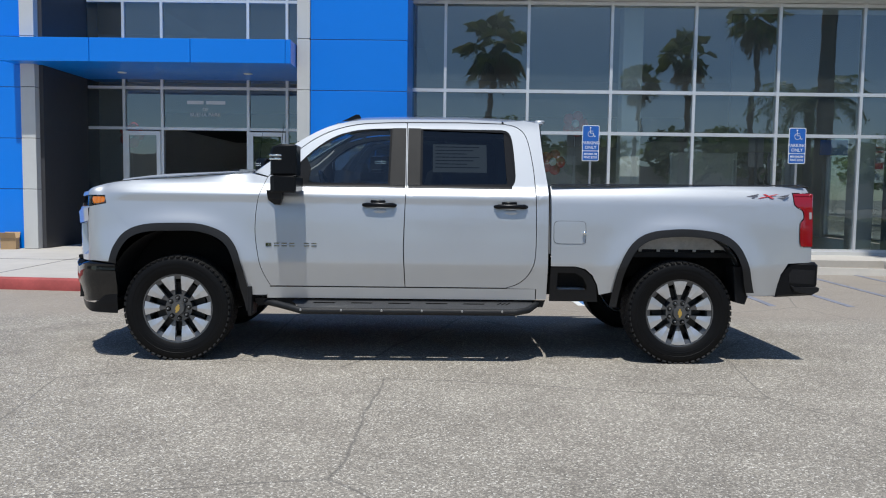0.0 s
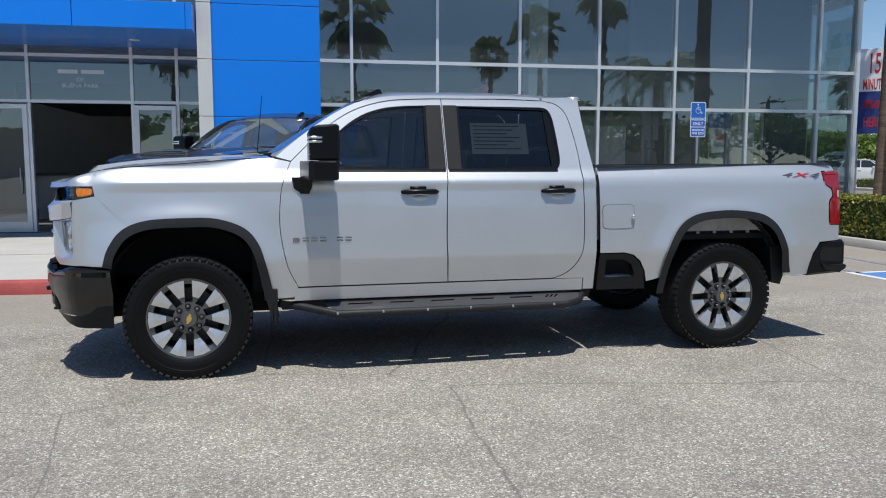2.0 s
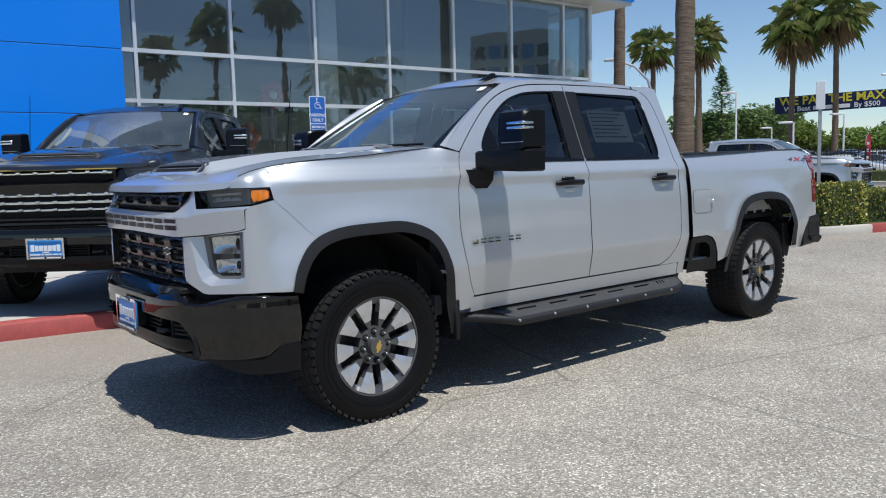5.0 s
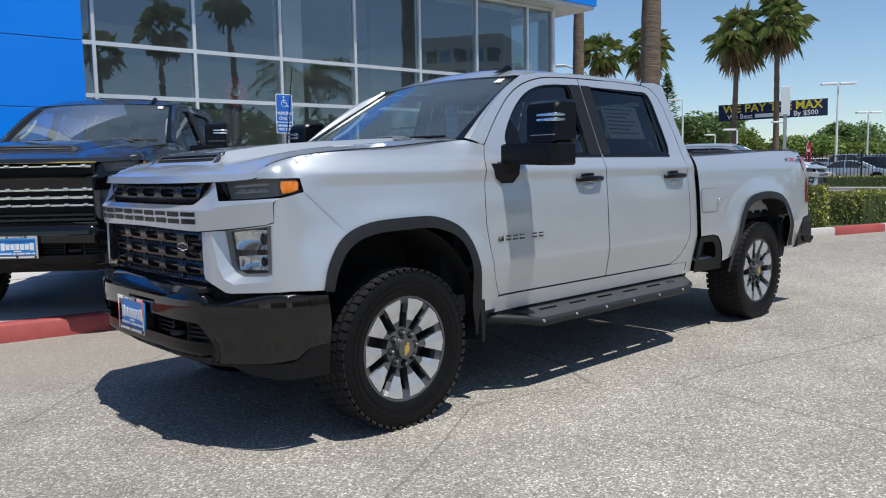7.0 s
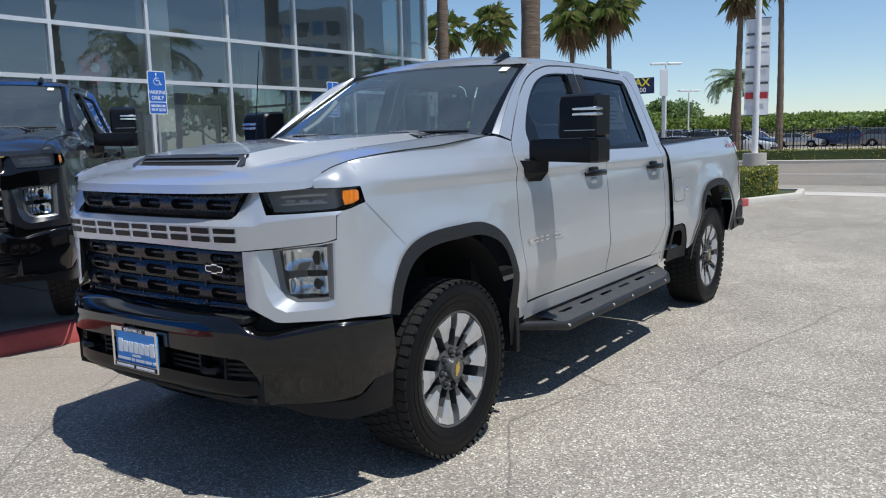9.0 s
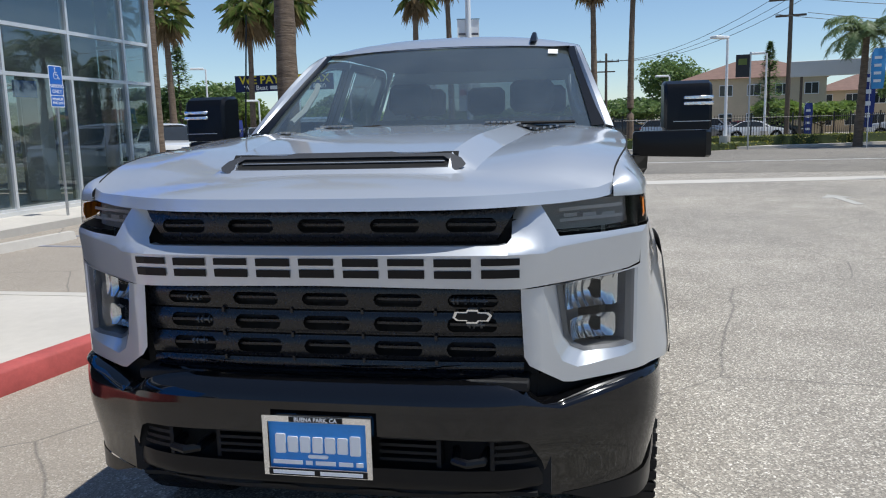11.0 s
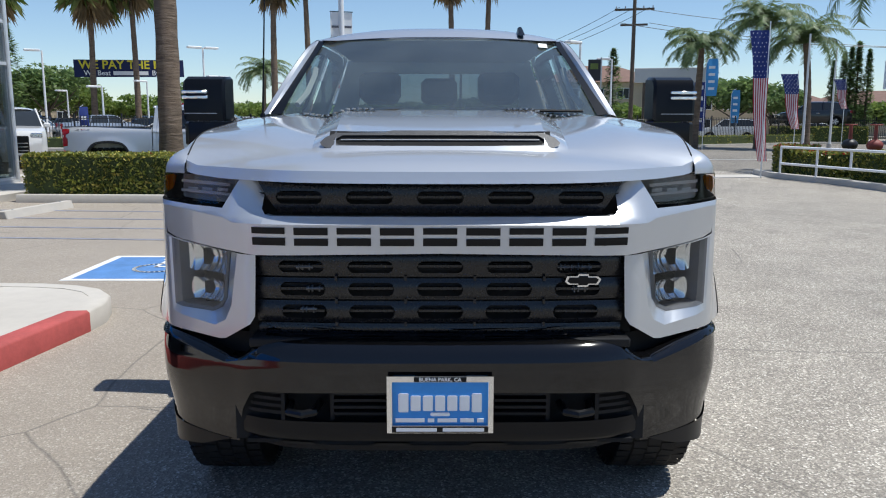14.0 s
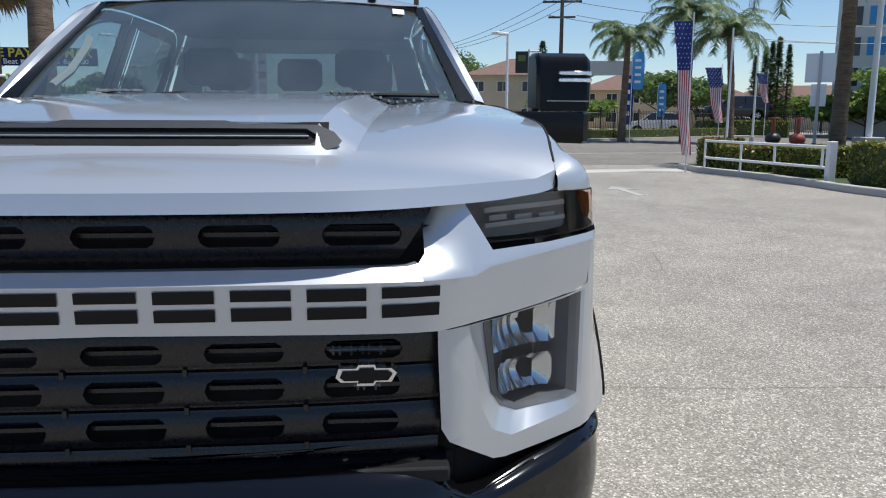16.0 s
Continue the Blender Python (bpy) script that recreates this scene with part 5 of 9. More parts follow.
        bm.faces.new(bm.verts[8:12])
        P("mirror_foot", bm, M["satin_plastic"], "black mirror foot", mr, False)
        for z in (1.590, 1.617):
            P("turn_lamp", boxes((0.794, 0.885, s * 1.195, s * 1.329, z, z + 0.017), bevel=0.004), M["reflector"], "clear marker lamp strip", mr)
        P("trim_line", boxes((0.796, 0.81, s * 1.15, s * 1.318, 1.515, 1.5185)), M["steel"], "thin bright line", mr)
        P("mirror_glass", boxes((0.985, 0.991, s * 1.115, s * 1.315, 1.53, 1.69)), M["chrome"], "mirror glass", mr)
        # running board
        bm = skin([(0.98, 0.0), (2.70, 0.0), (2.80, 0.05), (2.84, 0.13), (2.84, 0.20), (0.93, 0.20), (0.90, 0.12)], lambda x, w, d: Vector((x, s * (1.068 - w), 0.440 + 0.016 * sstep(0.0, 0.03, w) + 0.19 * w - d)),
                  [[(x, 0.080), (x + 0.17, 0.080), (x + 0.185, 0.104), (x + 0.012, 0.104)] for x in (1.07, 1.37, 1.67, 1.97, 2.27)] + [[(2.54 + k * 0.035, 0.07), (2.555 + k * 0.035, 0.07), (2.595 + k * 0.035, 0.125), (2.58 + k * 0.035, 0.125)] for k in range(3)], ga=0.3, gb=0.08, thick=0.022)
        rb = P("running_board", bm, M["step_grey"], "dark grey running board with slots", None, True, 30)
        bm = B()
        tube(bm, [(0.60, s * 0.86, 0.475), (0.74, s * 0.93, 0.462), (0.88, s * 1.02, 0.445), (1.0, s * 1.064, 0.420), (2.68, s * 1.064, 0.420), (2.80, s * 1.01, 0.435), (2.88, s * 0.90, 0.47)], 0.027, 10)
        P("side_tube", bm, M["flare"], "dark side tube", rb)
        for k in range(6):
            bm = B()
            x = 0.99 + k * 0.318
            rod(bm, (x, s * 1.066, 0.434), (x, s * 1.092, 0.428), 0.0095, 0.008, 12)
            P("bolt", bm, M["steel"], "", rb)
        for x in (1.1, 1.9, 2.6):
            P("bracket", boxes((x - 0.03, x + 0.03, s * 0.70, s * 1.0, 0.40, 0.432)), M["void"], "", rb)
        # wheel wells, coloured near-black for their shade, and inner wings
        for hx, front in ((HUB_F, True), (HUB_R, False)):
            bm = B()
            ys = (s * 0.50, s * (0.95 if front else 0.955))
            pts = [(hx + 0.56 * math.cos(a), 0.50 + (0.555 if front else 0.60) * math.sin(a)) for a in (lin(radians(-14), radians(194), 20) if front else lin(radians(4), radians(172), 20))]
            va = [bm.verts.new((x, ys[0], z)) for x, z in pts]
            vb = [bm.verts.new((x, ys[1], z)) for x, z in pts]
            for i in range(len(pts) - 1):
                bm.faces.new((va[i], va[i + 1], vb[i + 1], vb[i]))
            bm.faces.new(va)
            P("wheel_well", bm, M["void"], "wheel well coloured near-black for its shade")
        rail = B()
        prism(rail, [(3.63, 0.925), (3.69, 1.0), (3.78, 1.052), (4.36, 1.052), (4.425, 0.925)], 0.842, 0.856, lambda a, b, c: (a, s * c, b), 0.003)
        iw = P("inner_wing", rail, M["liner"], "grey inner wing rail")
        for k in range(5):
            P("tab", boxes((3.72 + k * 0.15, 3.745 + k * 0.15, s * 0.843, s * 0.855, 0.905, 0.926)), M["liner"], "", iw)
        gus = B()
        prism(gus, [(4.37, 1.02), (4.44, 0.975), (4.52, 0.875), (4.585, 0.70), (4.575, 0.66), (4.53, 0.79), (4.46, 0.90), (4.38, 0.96)], 0.857, 0.872, lambda a, b, c: (a, s * c, b), 0.003)
        P("gusset", gus, M["liner"], "", iw)
        fl_ = B()
        prism(fl_, [(4.47, 0.80), (4.56, 0.80), (4.615, 0.60), (4.575, 0.488), (4.495, 0.505)], 0.80, 0.962, lambda a, b, c: (a, s * c, b), 0.006)
        P("mud_flap", fl_, M["plastic"], "black splash guard")
    # ---- nose
    def loft(rows):
        """Joins lines of points, each as long as the next, into one sheet."""
        bm = B()
        g = [[bm.verts.new(q) for q in r] for r in rows]
        for p_, q_ in zip(g, g[1:]):
            for k in range(len(p_) - 1):
                bm.faces.new((p_[k], p_[k + 1], q_[k + 1], q_[k]))
        return bm

    def fine_ring(pts, n=4):
        """A closed line with n steps on each of its sides."""
        out = []
        for (a, b), (c, d) in zip(pts, pts[1:] + pts[:1]):
            out += [(a + (c - a) * k / n, b + (d - b) * k / n) for k in range(n)]
        return out + [out[0]]

    crease = [(0.0, 1.167), (uy(0.56), 1.167), (uy(0.642), 1.166), (uy(0.675), 1.180), (uy(0.78), 1.193), (ux(-0.735), 1.203), (ux(-0.714), 1.203)]
    low = [(ux(-0.716), 1.113), (uy(0.88), 1.100), (uy(0.72), 1.081), (uy(0.58), 1.069), (uy(0.3), 1.074), (0.0, 1.078)]
    bar_prof = lambda u, z: 0.004 + 0.09 * (z - 1.08) - 0.010 * sstep(ux(-0.80), ux(-0.716), abs(u))
    bar_mat = paint if grille_style == "work" else M["gloss_black"]
    bar = P("grille_bar", skin(mirror_u(crease + low), on_nose(prof=bar_prof), ga=0.05, gb=0.03), bar_mat)
    notch = [(ux(-0.69), 1.221), (uy(0.80), 1.213), (uy(0.684), 1.209), (uy(0.664), 1.262), (uy(0.652), 1.296), (uy(0.592), 1.290), (uy(0.578), 1.252), (uy(0.562), 1.209), (uy(0.545), 1.194), (uy(0.52), 1.190), (0.0, 1.189)]
    edge_z = lambda u: lerp(crease, u)
    chamfer = lambda u, z: bar_prof(u, edge_z(abs(u))) - max(0.0, z - edge_z(abs(u))) * (1.1 - 0.70 * sstep(uy(0.54), uy(0.66), abs(u)))
    for s in (-1, 1):
        uc = uy(0.545)
        outer = notch[:9] + [(uc, edge_z(uc))] + sorted(c for c in crease if c[0] > uc)
        P("bar_chamfer", skin([(s * a, b) for a, b in outer], on_nose(prof=chamfer), ga=0.04, gb=0.02), bar_mat, "", bar)
        us_ = lin(0.0, uc, 24)
        pc = on_nose(prof=chamfer)
        P("bar_chamfer", loft([[pc(s * u, edge_z(u) + (lerp(notch[:7:-1], u) - edge_z(u)) * f, 0.0) for u in us_] for f in (0.0, 0.5, 1.0)] + [[pc(s * u, lerp(notch[:7:-1], u), 0.025) for u in us_]]), bar_mat, "", bar)
    if grille_style == "work":
        # nine dark stencil blocks along the bar
        w, gap, x = 0.104, 0.0272, 0.577
        for k in range(9):
            a, b = x - k * (w + gap), x - k * (w + gap) - w
            for z0, z1 in ((1.102, 1.124), (1.135, 1.158)) if k % 2 else ((1.102, 1.126), (1.138, 1.158)):
                P("stencil_block", skin([(a, z0), (a, z1), (b, z1), (b, z0)], on_nose(lift=0.0035, prof=bar_prof), thick=0.004), M["satin_plastic"], "dark stencil block", bar, False)

    # grilles: rows of wide rounded slots, each row a bulged rail with a gap to the next
    def slotted(rails, name):
        g = None
        for r, (z0, z1, za, zb, y_top, y_bot) in enumerate(rails):
            zm, hh = (z0 + z1) / 2, (z1 - z0) / 2
            outl = [(y_top, z1), (y_bot, z0), (-y_bot, z0), (-y_top, z1)]
            holes = []
            for k in range(5):
                c, w = (k - 2) * 0.2195 * (1.0 - 0.008 * r), 0.073
                m_ = (za + zb) / 2
                holes.append([(c - w, m_), (c - w + 0.005, zb - 0.007), (c - w + 0.016, zb), (c + w - 0.016, zb), (c + w - 0.005, zb - 0.007), (c + w, m_), (c + w - 0.005, za + 0.007), (c + w - 0.016, za), (c - w + 0.016, za), (c - w + 0.005, za + 0.007)])
            place = lambda u, z, d: Vector((-0.886 - min(0.020, 0.27 * hh) * (1 - min(1.0, abs(z - zm) / hh) ** 2) + 0.03 * (abs(u) / 0.62) ** 3 + d, u, z))
            ob = P(name if g is None else "grille_rail", skin(outl, place, holes, ga=0.12, gb=0.007, thick=0.035), M["grille_black"], "dark slotted grille" if g is None else "", g, True, 40)
            g = g or ob
            for k in range(5):
                # slim blade across each slot, set back
                c = (k - 2) * 0.2195
                P("blade", boxes((-0.876, -0.862, c - 0.07, c + 0.07, (za + zb) / 2 - 0.004, (za + zb) / 2 + 0.004)), M["grille_black"], "", g, False)
            if r + 1 < len(rails):
                for k in range(4):
                    c = (k - 1.5) * 0.2195
                    P("rib", boxes((-0.892, -0.872, c - 0.004, c + 0.004, z0 - 0.012, z0 + 0.002)), M["grille_black"], "", g, False)
        return g

    if grille_style == "work":
        slotted([(1.195, 1.302, 1.224, 1.264, 0.575, 0.507)], "upper_grille")
        lower = slotted([(0.993, 1.080, 1.005, 1.044, 0.588, 0.588), (0.919, 0.987, 0.931, 0.974, 0.588, 0.586), (0.845, 0.913, 0.858, 0.901, 0.586, 0.584), (0.800, 0.840, 0.812, 0.818, 0.582, 0.580)], "lower_grille")
        bm = B()
        em = [(-0.056, -0.004), (-0.046, -0.013), (-0.016, -0.013), (-0.018, -0.020), (0.014, -0.020), (0.018, -0.013), (0.046, -0.013), (0.056, 0.004), (0.046, 0.013), (0.018, 0.013), (0.016, 0.020), (-0.014, 0.020), (-0.018, 0.013), (-0.050, 0.013)]
        prism(bm, em, -0.936, -0.90, lambda a, b, c: (c, -0.444 - a, 0.991 + b))
        e1 = P("emblem", bm, M["chrome"], "small bright outlined emblem", lower, False)
        bm = B()
        prism(bm, [(a * 0.86, b * 0.72) for a, b in em], -0.939, -0.9355, lambda a, b, c: (c, -0.444 - a, 0.991 + b))
        P("emblem_core", bm, M["satin_plastic"], "", e1, False)
    else:
        g = P("grille", skin([(0.60, 1.30), (0.585, 0.80), (-0.585, 0.80), (-0.60, 1.30)], lambda u, z, d: Vector((-0.90 + d, u, z)), ga=0.4, gb=0.2, thick=0.03), M["void"], "dark grille backing")
        for z in (1.262, 1.075, 1.010, 0.945):
            c = P("chrome_bar", boxes((-0.955, -0.905, -0.59, 0.59, z - 0.010, z + 0.010), bevel=0.006), M["chrome"], "bright grille bar", g, False)
            for k in range(8):
                y = (k - 3.5) * 0.15
                P("bar_clip", boxes((-0.962, -0.92, y - 0.026, y + 0.016, z - 0.004, z + 0.019), bevel=0.005), M["chrome"], "", c, False)
        for z in (1.16, 1.12, 0.87, 0.83):
            P("mesh_bar", boxes((-0.93, -0.905, -0.58, 0.58, z - 0.012, z + 0.012), bevel=0.004), M["grille_black"], "", g, False)
        P("hood_strip", skin([(0.62, 1.300), (0.62, 1.290), (-0.62, 1.290), (-0.62, 1.300)], on_nose(lift=0.012), ga=0.06, thick=0.01), M["gold"], "thin warm bright strip under the hood", g)
    # near-black box draws the shade behind the grille slots
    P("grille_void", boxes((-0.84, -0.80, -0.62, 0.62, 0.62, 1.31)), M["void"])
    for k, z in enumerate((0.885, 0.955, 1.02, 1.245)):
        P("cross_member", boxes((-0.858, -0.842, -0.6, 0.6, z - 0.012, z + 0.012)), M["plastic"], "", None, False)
    # metal fittings of the radiator that show through the slots
    for y, z in ((-0.455, 1.022), (-0.40, 1.022), (-0.445, 0.952), (0.43, 1.022), (0.40, 0.952), (0.42, 0.885)):
        bm = B()
        rod(bm, (-0.872, y - 0.026, z), (-0.872, y + 0.026, z), 0.006, 0.006, 10)
        for dy in (-0.018, 0.004, 0.016):
            rod(bm, (-0.872, y + dy, z), (-0.872, y + dy + 0.004, z), 0.012, 0.012, 8)
        P("pipe_fitting", bm, M["alloy_dark"], "bright pipe fitting")
    for s in (-1, 1):
        f_ = lambda pts: [(s * a, b) for a, b in pts]
        # upper lamp
        head = [(uy(0.656), 1.304), (uy(0.686), 1.2125), (uy(0.80), 1.216), (ux(-0.655), 1.231), (ux(-0.575), 1.248), (ux(-0.560), 1.262), (ux(-0.558), 1.292), (ux(-0.57), 1.306), (uy(0.86), 1.312), (uy(0.75), 1.310)]
        hp = lambda u, z: -0.006 - 0.040 * sstep(uy(0.90), uy(0.67), u) - 0.10 * (z - 1.21) * sstep(ux(-0.62), ux(-0.72), u)
        hb = P("headlamp", skin(f_(head), on_nose(lift=-0.062, prof=hp), ga=0.06, gb=0.05, thick=0), M["lamp_brown"], "slim dark headlamp with amber end")
        P("lens", skin(f_(head), on_nose(prof=hp), ga=0.03, gb=0.02, thick=0.0), M["lamp_smoke"], "smoked clear lens", hb).visible_shadow = False
        rim_in = [(a + (uy(0.80) - a) * 0.022, b + (1.262 - b) * 0.07) for a, b in head]
        P("lamp_rim", skin(f_(head), on_nose(lift=-0.002, prof=hp), [f_(rim_in)], ga=0.06, gb=0.05, thick=0.015), M["satin_plastic"], "black lamp rim", hb)
        for z0, dz in ((1.238, 0.009), (1.268, 0.010)):
            P("light_bar", skin(f_([(uy(0.72), z0), (uy(0.79), z0 + 0.005), (uy(0.885), z0 + 0.010), (uy(0.885), z0 + 0.010 + dz), (uy(0.79), z0 + 0.005 + dz), (uy(0.72), z0 + dz)]), on_nose(lift=-0.030, prof=hp), ga=0.03, thick=0.012), M["lamp_inner"], "pale grey light bar", hb)
        for k in range(3):
            y0 = 0.735 + k * 0.05
            P("projector", skin(f_([(uy(y0), 1.250), (uy(y0 + 0.034), 1.252), (uy(y0 + 0.034), 1.263), (uy(y0), 1.261)]), on_nose(lift=-0.040, prof=hp), thick=0.01), M["lamp_inner"], "", hb)
        am = ux(-0.674)
        amb = [(am, 1.240), (ux(-0.62), 1.246), (ux(-0.588), 1.257), (ux(-0.582), 1.290), (ux(-0.60), 1.298), (am - 0.008, 1.297), (am - 0.014, 1.270)]
        P("amber_marker", skin(f_(amb), on_nose(prof=lambda u, z: hp(u, z) + 0.006 * abs(math.sin(u * 95)) * sstep(1.235, 1.25, z), lift=-0.012), ga=0.008, gb=0.012, thick=0.03), M["amber"], "amber side marker", hb)
        # tip of the fender over the lamp
        bm = B()
        cols = []
        pb = on_nose(prof=hp, lift=0.003)
        for k in range(13):
            f = k / 12
            x = -0.744 + 0.172 * f
            ty, tz = smooth_lerp(TOPY, x) + 0.004, smooth_lerp(TOPZ, x) - 0.001
            b_ = pb(s * (uy(0.845) + (ux(-0.560) - uy(0.845)) * f), 1.310, 0)
            col = []
            for q in lin(0, math.pi / 2, 8):
                e = 0.85
                sx, cz = math.sin(q) ** e, math.cos(q) ** e
                z = b_.z + (tz - b_.z) * cz
                h = sstep(0.25, 0.95, f)
                y = s * ty + (b_.y - s * ty) * sx
                col.append(bm.verts.new((x + (b_.x - x) * sx * (1 - h), y + (s * (side_y(x, z) + 0.001) - y) * h, z)))
            cols.append(col)
        for p_, q_ in zip(cols, cols[1:]):
            for j in range(7):
                bm.faces.new((p_[j], p_[j + 1], q_[j + 1], q_[j]))
        P("fender_tip", bm, paint)

        def cprof(u, z):
            return -0.002 - 0.022 * sstep(uy(0.62), uy(0.57), u) + 0.012 * sstep(ux(-0.7), ux(-0.5), u) * sstep(1.1, 0.9, z)
        # corner with lower lamp: front facet, sloped reveal, deep lamp
        ring = [(uy(0.640), 1.067), (uy(0.668), 0.898), (uy(0.692), 0.846), (uy(0.735), 0.822), (uy(0.87), 0.836), (ux(-0.722), 0.848), (ux(-0.7205), 1.098), (uy(0.85), 1.087)]
        hole = [(uy(0.690), 1.069), (uy(0.712), 0.908), (uy(0.732), 0.876), (uy(0.768), 0.857), (uy(0.87), 0.862), (ux(-0.728), 0.870), (ux(-0.726), 1.099), (uy(0.85), 1.089)]
        corner = [(uy(0.585), 1.064), (uy(0.592), 0.868), (uy(0.605), 0.842), (uy(0.695), 0.784), (uy(0.72), 0.780), (ux(-0.66), 0.792), (ux(-0.478), 0.786), (ux(-0.452), 0.86), (ux(-0.398), 0.956), (ux(-0.335), 1.021), (ux(-0.435), 1.132), (ux(-0.557), 1.246), (ux(-0.699), 1.218), (ux(-0.712), 1.20), (ux(-0.7145), 1.108), (uy(0.88), 1.096), (uy(0.72), 1.075)]
        place = on_nose(prof=cprof)
        P("lamp_surround", skin(f_(corner), place, [f_(ring)], ga=0.04, gb=0.035, thick=0.03), paint)
        deep = lambda u: 0.030 * sstep(uy(0.91), uy(0.74), abs(u))
        P("lamp_reveal", loft([[place(a, b, 0.0) for a, b in fine_ring(f_(ring))], [place(a, b, 0.004 + deep(a)) for a, b in fine_ring(f_(hole))]]), paint, "", None, True, 30)
        lw = P("lower_lamp", skin(f_(hole), lambda u, z, d: place(u, z, 0.112), ga=0.06, thick=0), M["lamp_brown"], "tall clear lower lamp in dark bezel")
        inner = [(a + (uy(0.80) - a) * 0.20, b + (0.975 - b) * 0.09) for a, b in hole]
        P("bezel", loft([[place(a, b, 0.003 + deep(a)) for a, b in fine_ring(f_(hole))], [place(a, b, 0.012 + deep(a)) for a, b in fine_ring(f_(inner))], [place(a, b, 0.111) for a, b in fine_ring(f_(inner))]]), M["lamp_grey"], "grey lamp bezel", lw, True, 30)
        for z0, z1, y0, y1 in ((0.980, 1.075, 0.722, 0.882), (0.884, 0.958, 0.738, 0.874)):
            uc, uh, zc_, zh = (uy(y0) + uy(y1)) / 2, (uy(y1) - uy(y0)) / 2, (z0 + z1) / 2, (z1 - z0) / 2
            bowl = lambda u, z: cprof(u, z) - 0.050 * max(0.0, 1 - ((u - uc) / uh) ** 2) * max(0.0, 1 - 0.6 * ((z - zc_) / zh) ** 2) - 0.006 * abs(math.sin(u * 110))
            P("reflector", skin(f_([(uy(y0) + 0.004, z0 + 0.006), (uy(y0) + 0.012, z0), (uy(y1) - 0.012, z0), (uy(y1), z0 + 0.008), (uy(y1), z1), (uy(y0), z1 - 0.010)]), on_nose(lift=-0.046, prof=bowl), ga=0.007, gb=0.010, thick=0.01), M["lamp_bowl"], "faceted chrome reflector", lw, True, 30)
        P("lens", skin(f_(hole), lambda u, z, d: place(u, z, 0.006 + deep(u) * 0.75), ga=0.04, gb=0.05, thick=0.0), M["lamp_lens"], "clear lens", lw).visible_shadow = False
    # ---- bumper
    top_z = [(0.0, 0.812), (by(0.575), 0.812), (by(0.605), 0.790), (by(0.645), 0.744), (by(0.69), 0.742), (by(0.80), 0.766), (by(0.92), 0.785), (bx_(-0.485), 0.783)]
    edge_b = [(0.0, 0.747), (by(0.585), 0.747), (by(0.645), 0.729), (by(0.69), 0.718), (by(0.80), 0.741), (by(0.90), 0.764), (bx_(-0.60), 0.767), (bx_(-0.485), 0.762)]
    setb = [(0.0, 0.075), (by(0.58), 0.07), (by(0.645), 0.05), (by(0.69), 0.05), (by(0.90), 0.035), (bx_(-0.485), 0.022)]
    bpl = on_nose(BUMP_LINE)
    us_ = sorted({sg * u for u in lin(0.0, bx_(-0.485), 44) + [by(0.575), by(0.605), by(0.645), by(0.69)] for sg in (-1, 1)})
    rows = []
    for f, dz in ((1.0, 1.0), (0.55, 0.72), (0.22, 0.40), (0.07, 0.14), (0.0, -0.06)):
        rows.append([bpl(u, lerp(edge_b, abs(u)) + (lerp(top_z, abs(u)) - lerp(edge_b, abs(u))) * dz, lerp(setb, abs(u)) * f) for u in us_])
    face_top = [(u, lerp(edge_b, u) - 0.06 * (lerp(top_z, u) - lerp(edge_b, u))) for u in us_ if u >= 0]
    hb_ = face_top + [(bx_(-0.47), 0.60), (bx_(-0.475), 0.50), (bx_(-0.60), 0.475), (by(0.90), 0.456), (by(0.80), 0.450), (by(0.70), 0.442), (by(0.672), 0.444), (by(0.662), 0.50), (by(0.640), 0.565), (by(0.600), 0.628), (by(0.575), 0.640), (by(0.3), 0.648), (0.0, 0.650)]
    bprof = lambda u, z: -0.030 * sstep(0.66, 0.44, z) - 0.004 * sstep(0.70, 0.76, z)
    bmp = P("front_bumper", skin(mirror_u(hb_), on_nose(BUMP_LINE, prof=bprof), ga=0.045, gb=0.02, thick=0.05), M["gloss_black"], "gloss black front bumper")
    P("bumper_top", loft(rows), M["gloss_black"], "", bmp, True, 40)
    P("splash_pan", boxes((-0.92, -0.50, -0.62, 0.62, 0.455, 0.468), (-0.78, -0.50, -0.82, -0.621, 0.455, 0.468), (-0.78, -0.50, 0.621, 0.82, 0.455, 0.468)), M["void"], "", bmp)
    P("bumper_shelf", boxes((-0.935, -0.82, -0.60, 0.60, 0.775, 0.806), bevel=0.005), M["plastic"], "", bmp)
    # near-black sheet and box draw the shade in the bumper's gap and opening
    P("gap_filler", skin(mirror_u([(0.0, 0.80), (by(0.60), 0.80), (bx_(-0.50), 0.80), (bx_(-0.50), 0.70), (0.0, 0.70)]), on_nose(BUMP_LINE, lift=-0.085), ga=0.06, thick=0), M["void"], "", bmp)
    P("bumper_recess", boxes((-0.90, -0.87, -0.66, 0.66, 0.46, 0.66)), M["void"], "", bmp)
    val = [(0.0, 0.545), (by(0.635), 0.543), (by(0.655), 0.50), (by(0.665), 0.466), (by(0.60), 0.460), (by(0.48), 0.462), (by(0.46), 0.452), (by(0.3), 0.448), (0.0, 0.448)]
    P("valance", skin(mirror_u(val), on_nose(BUMP_LINE, lift=-0.022, prof=lambda u, z: -0.05 * sstep(0.49, 0.44, z)), ga=0.06, gb=0.02, thick=0.05), M["satin_plastic"], "dark lower valance", bmp)
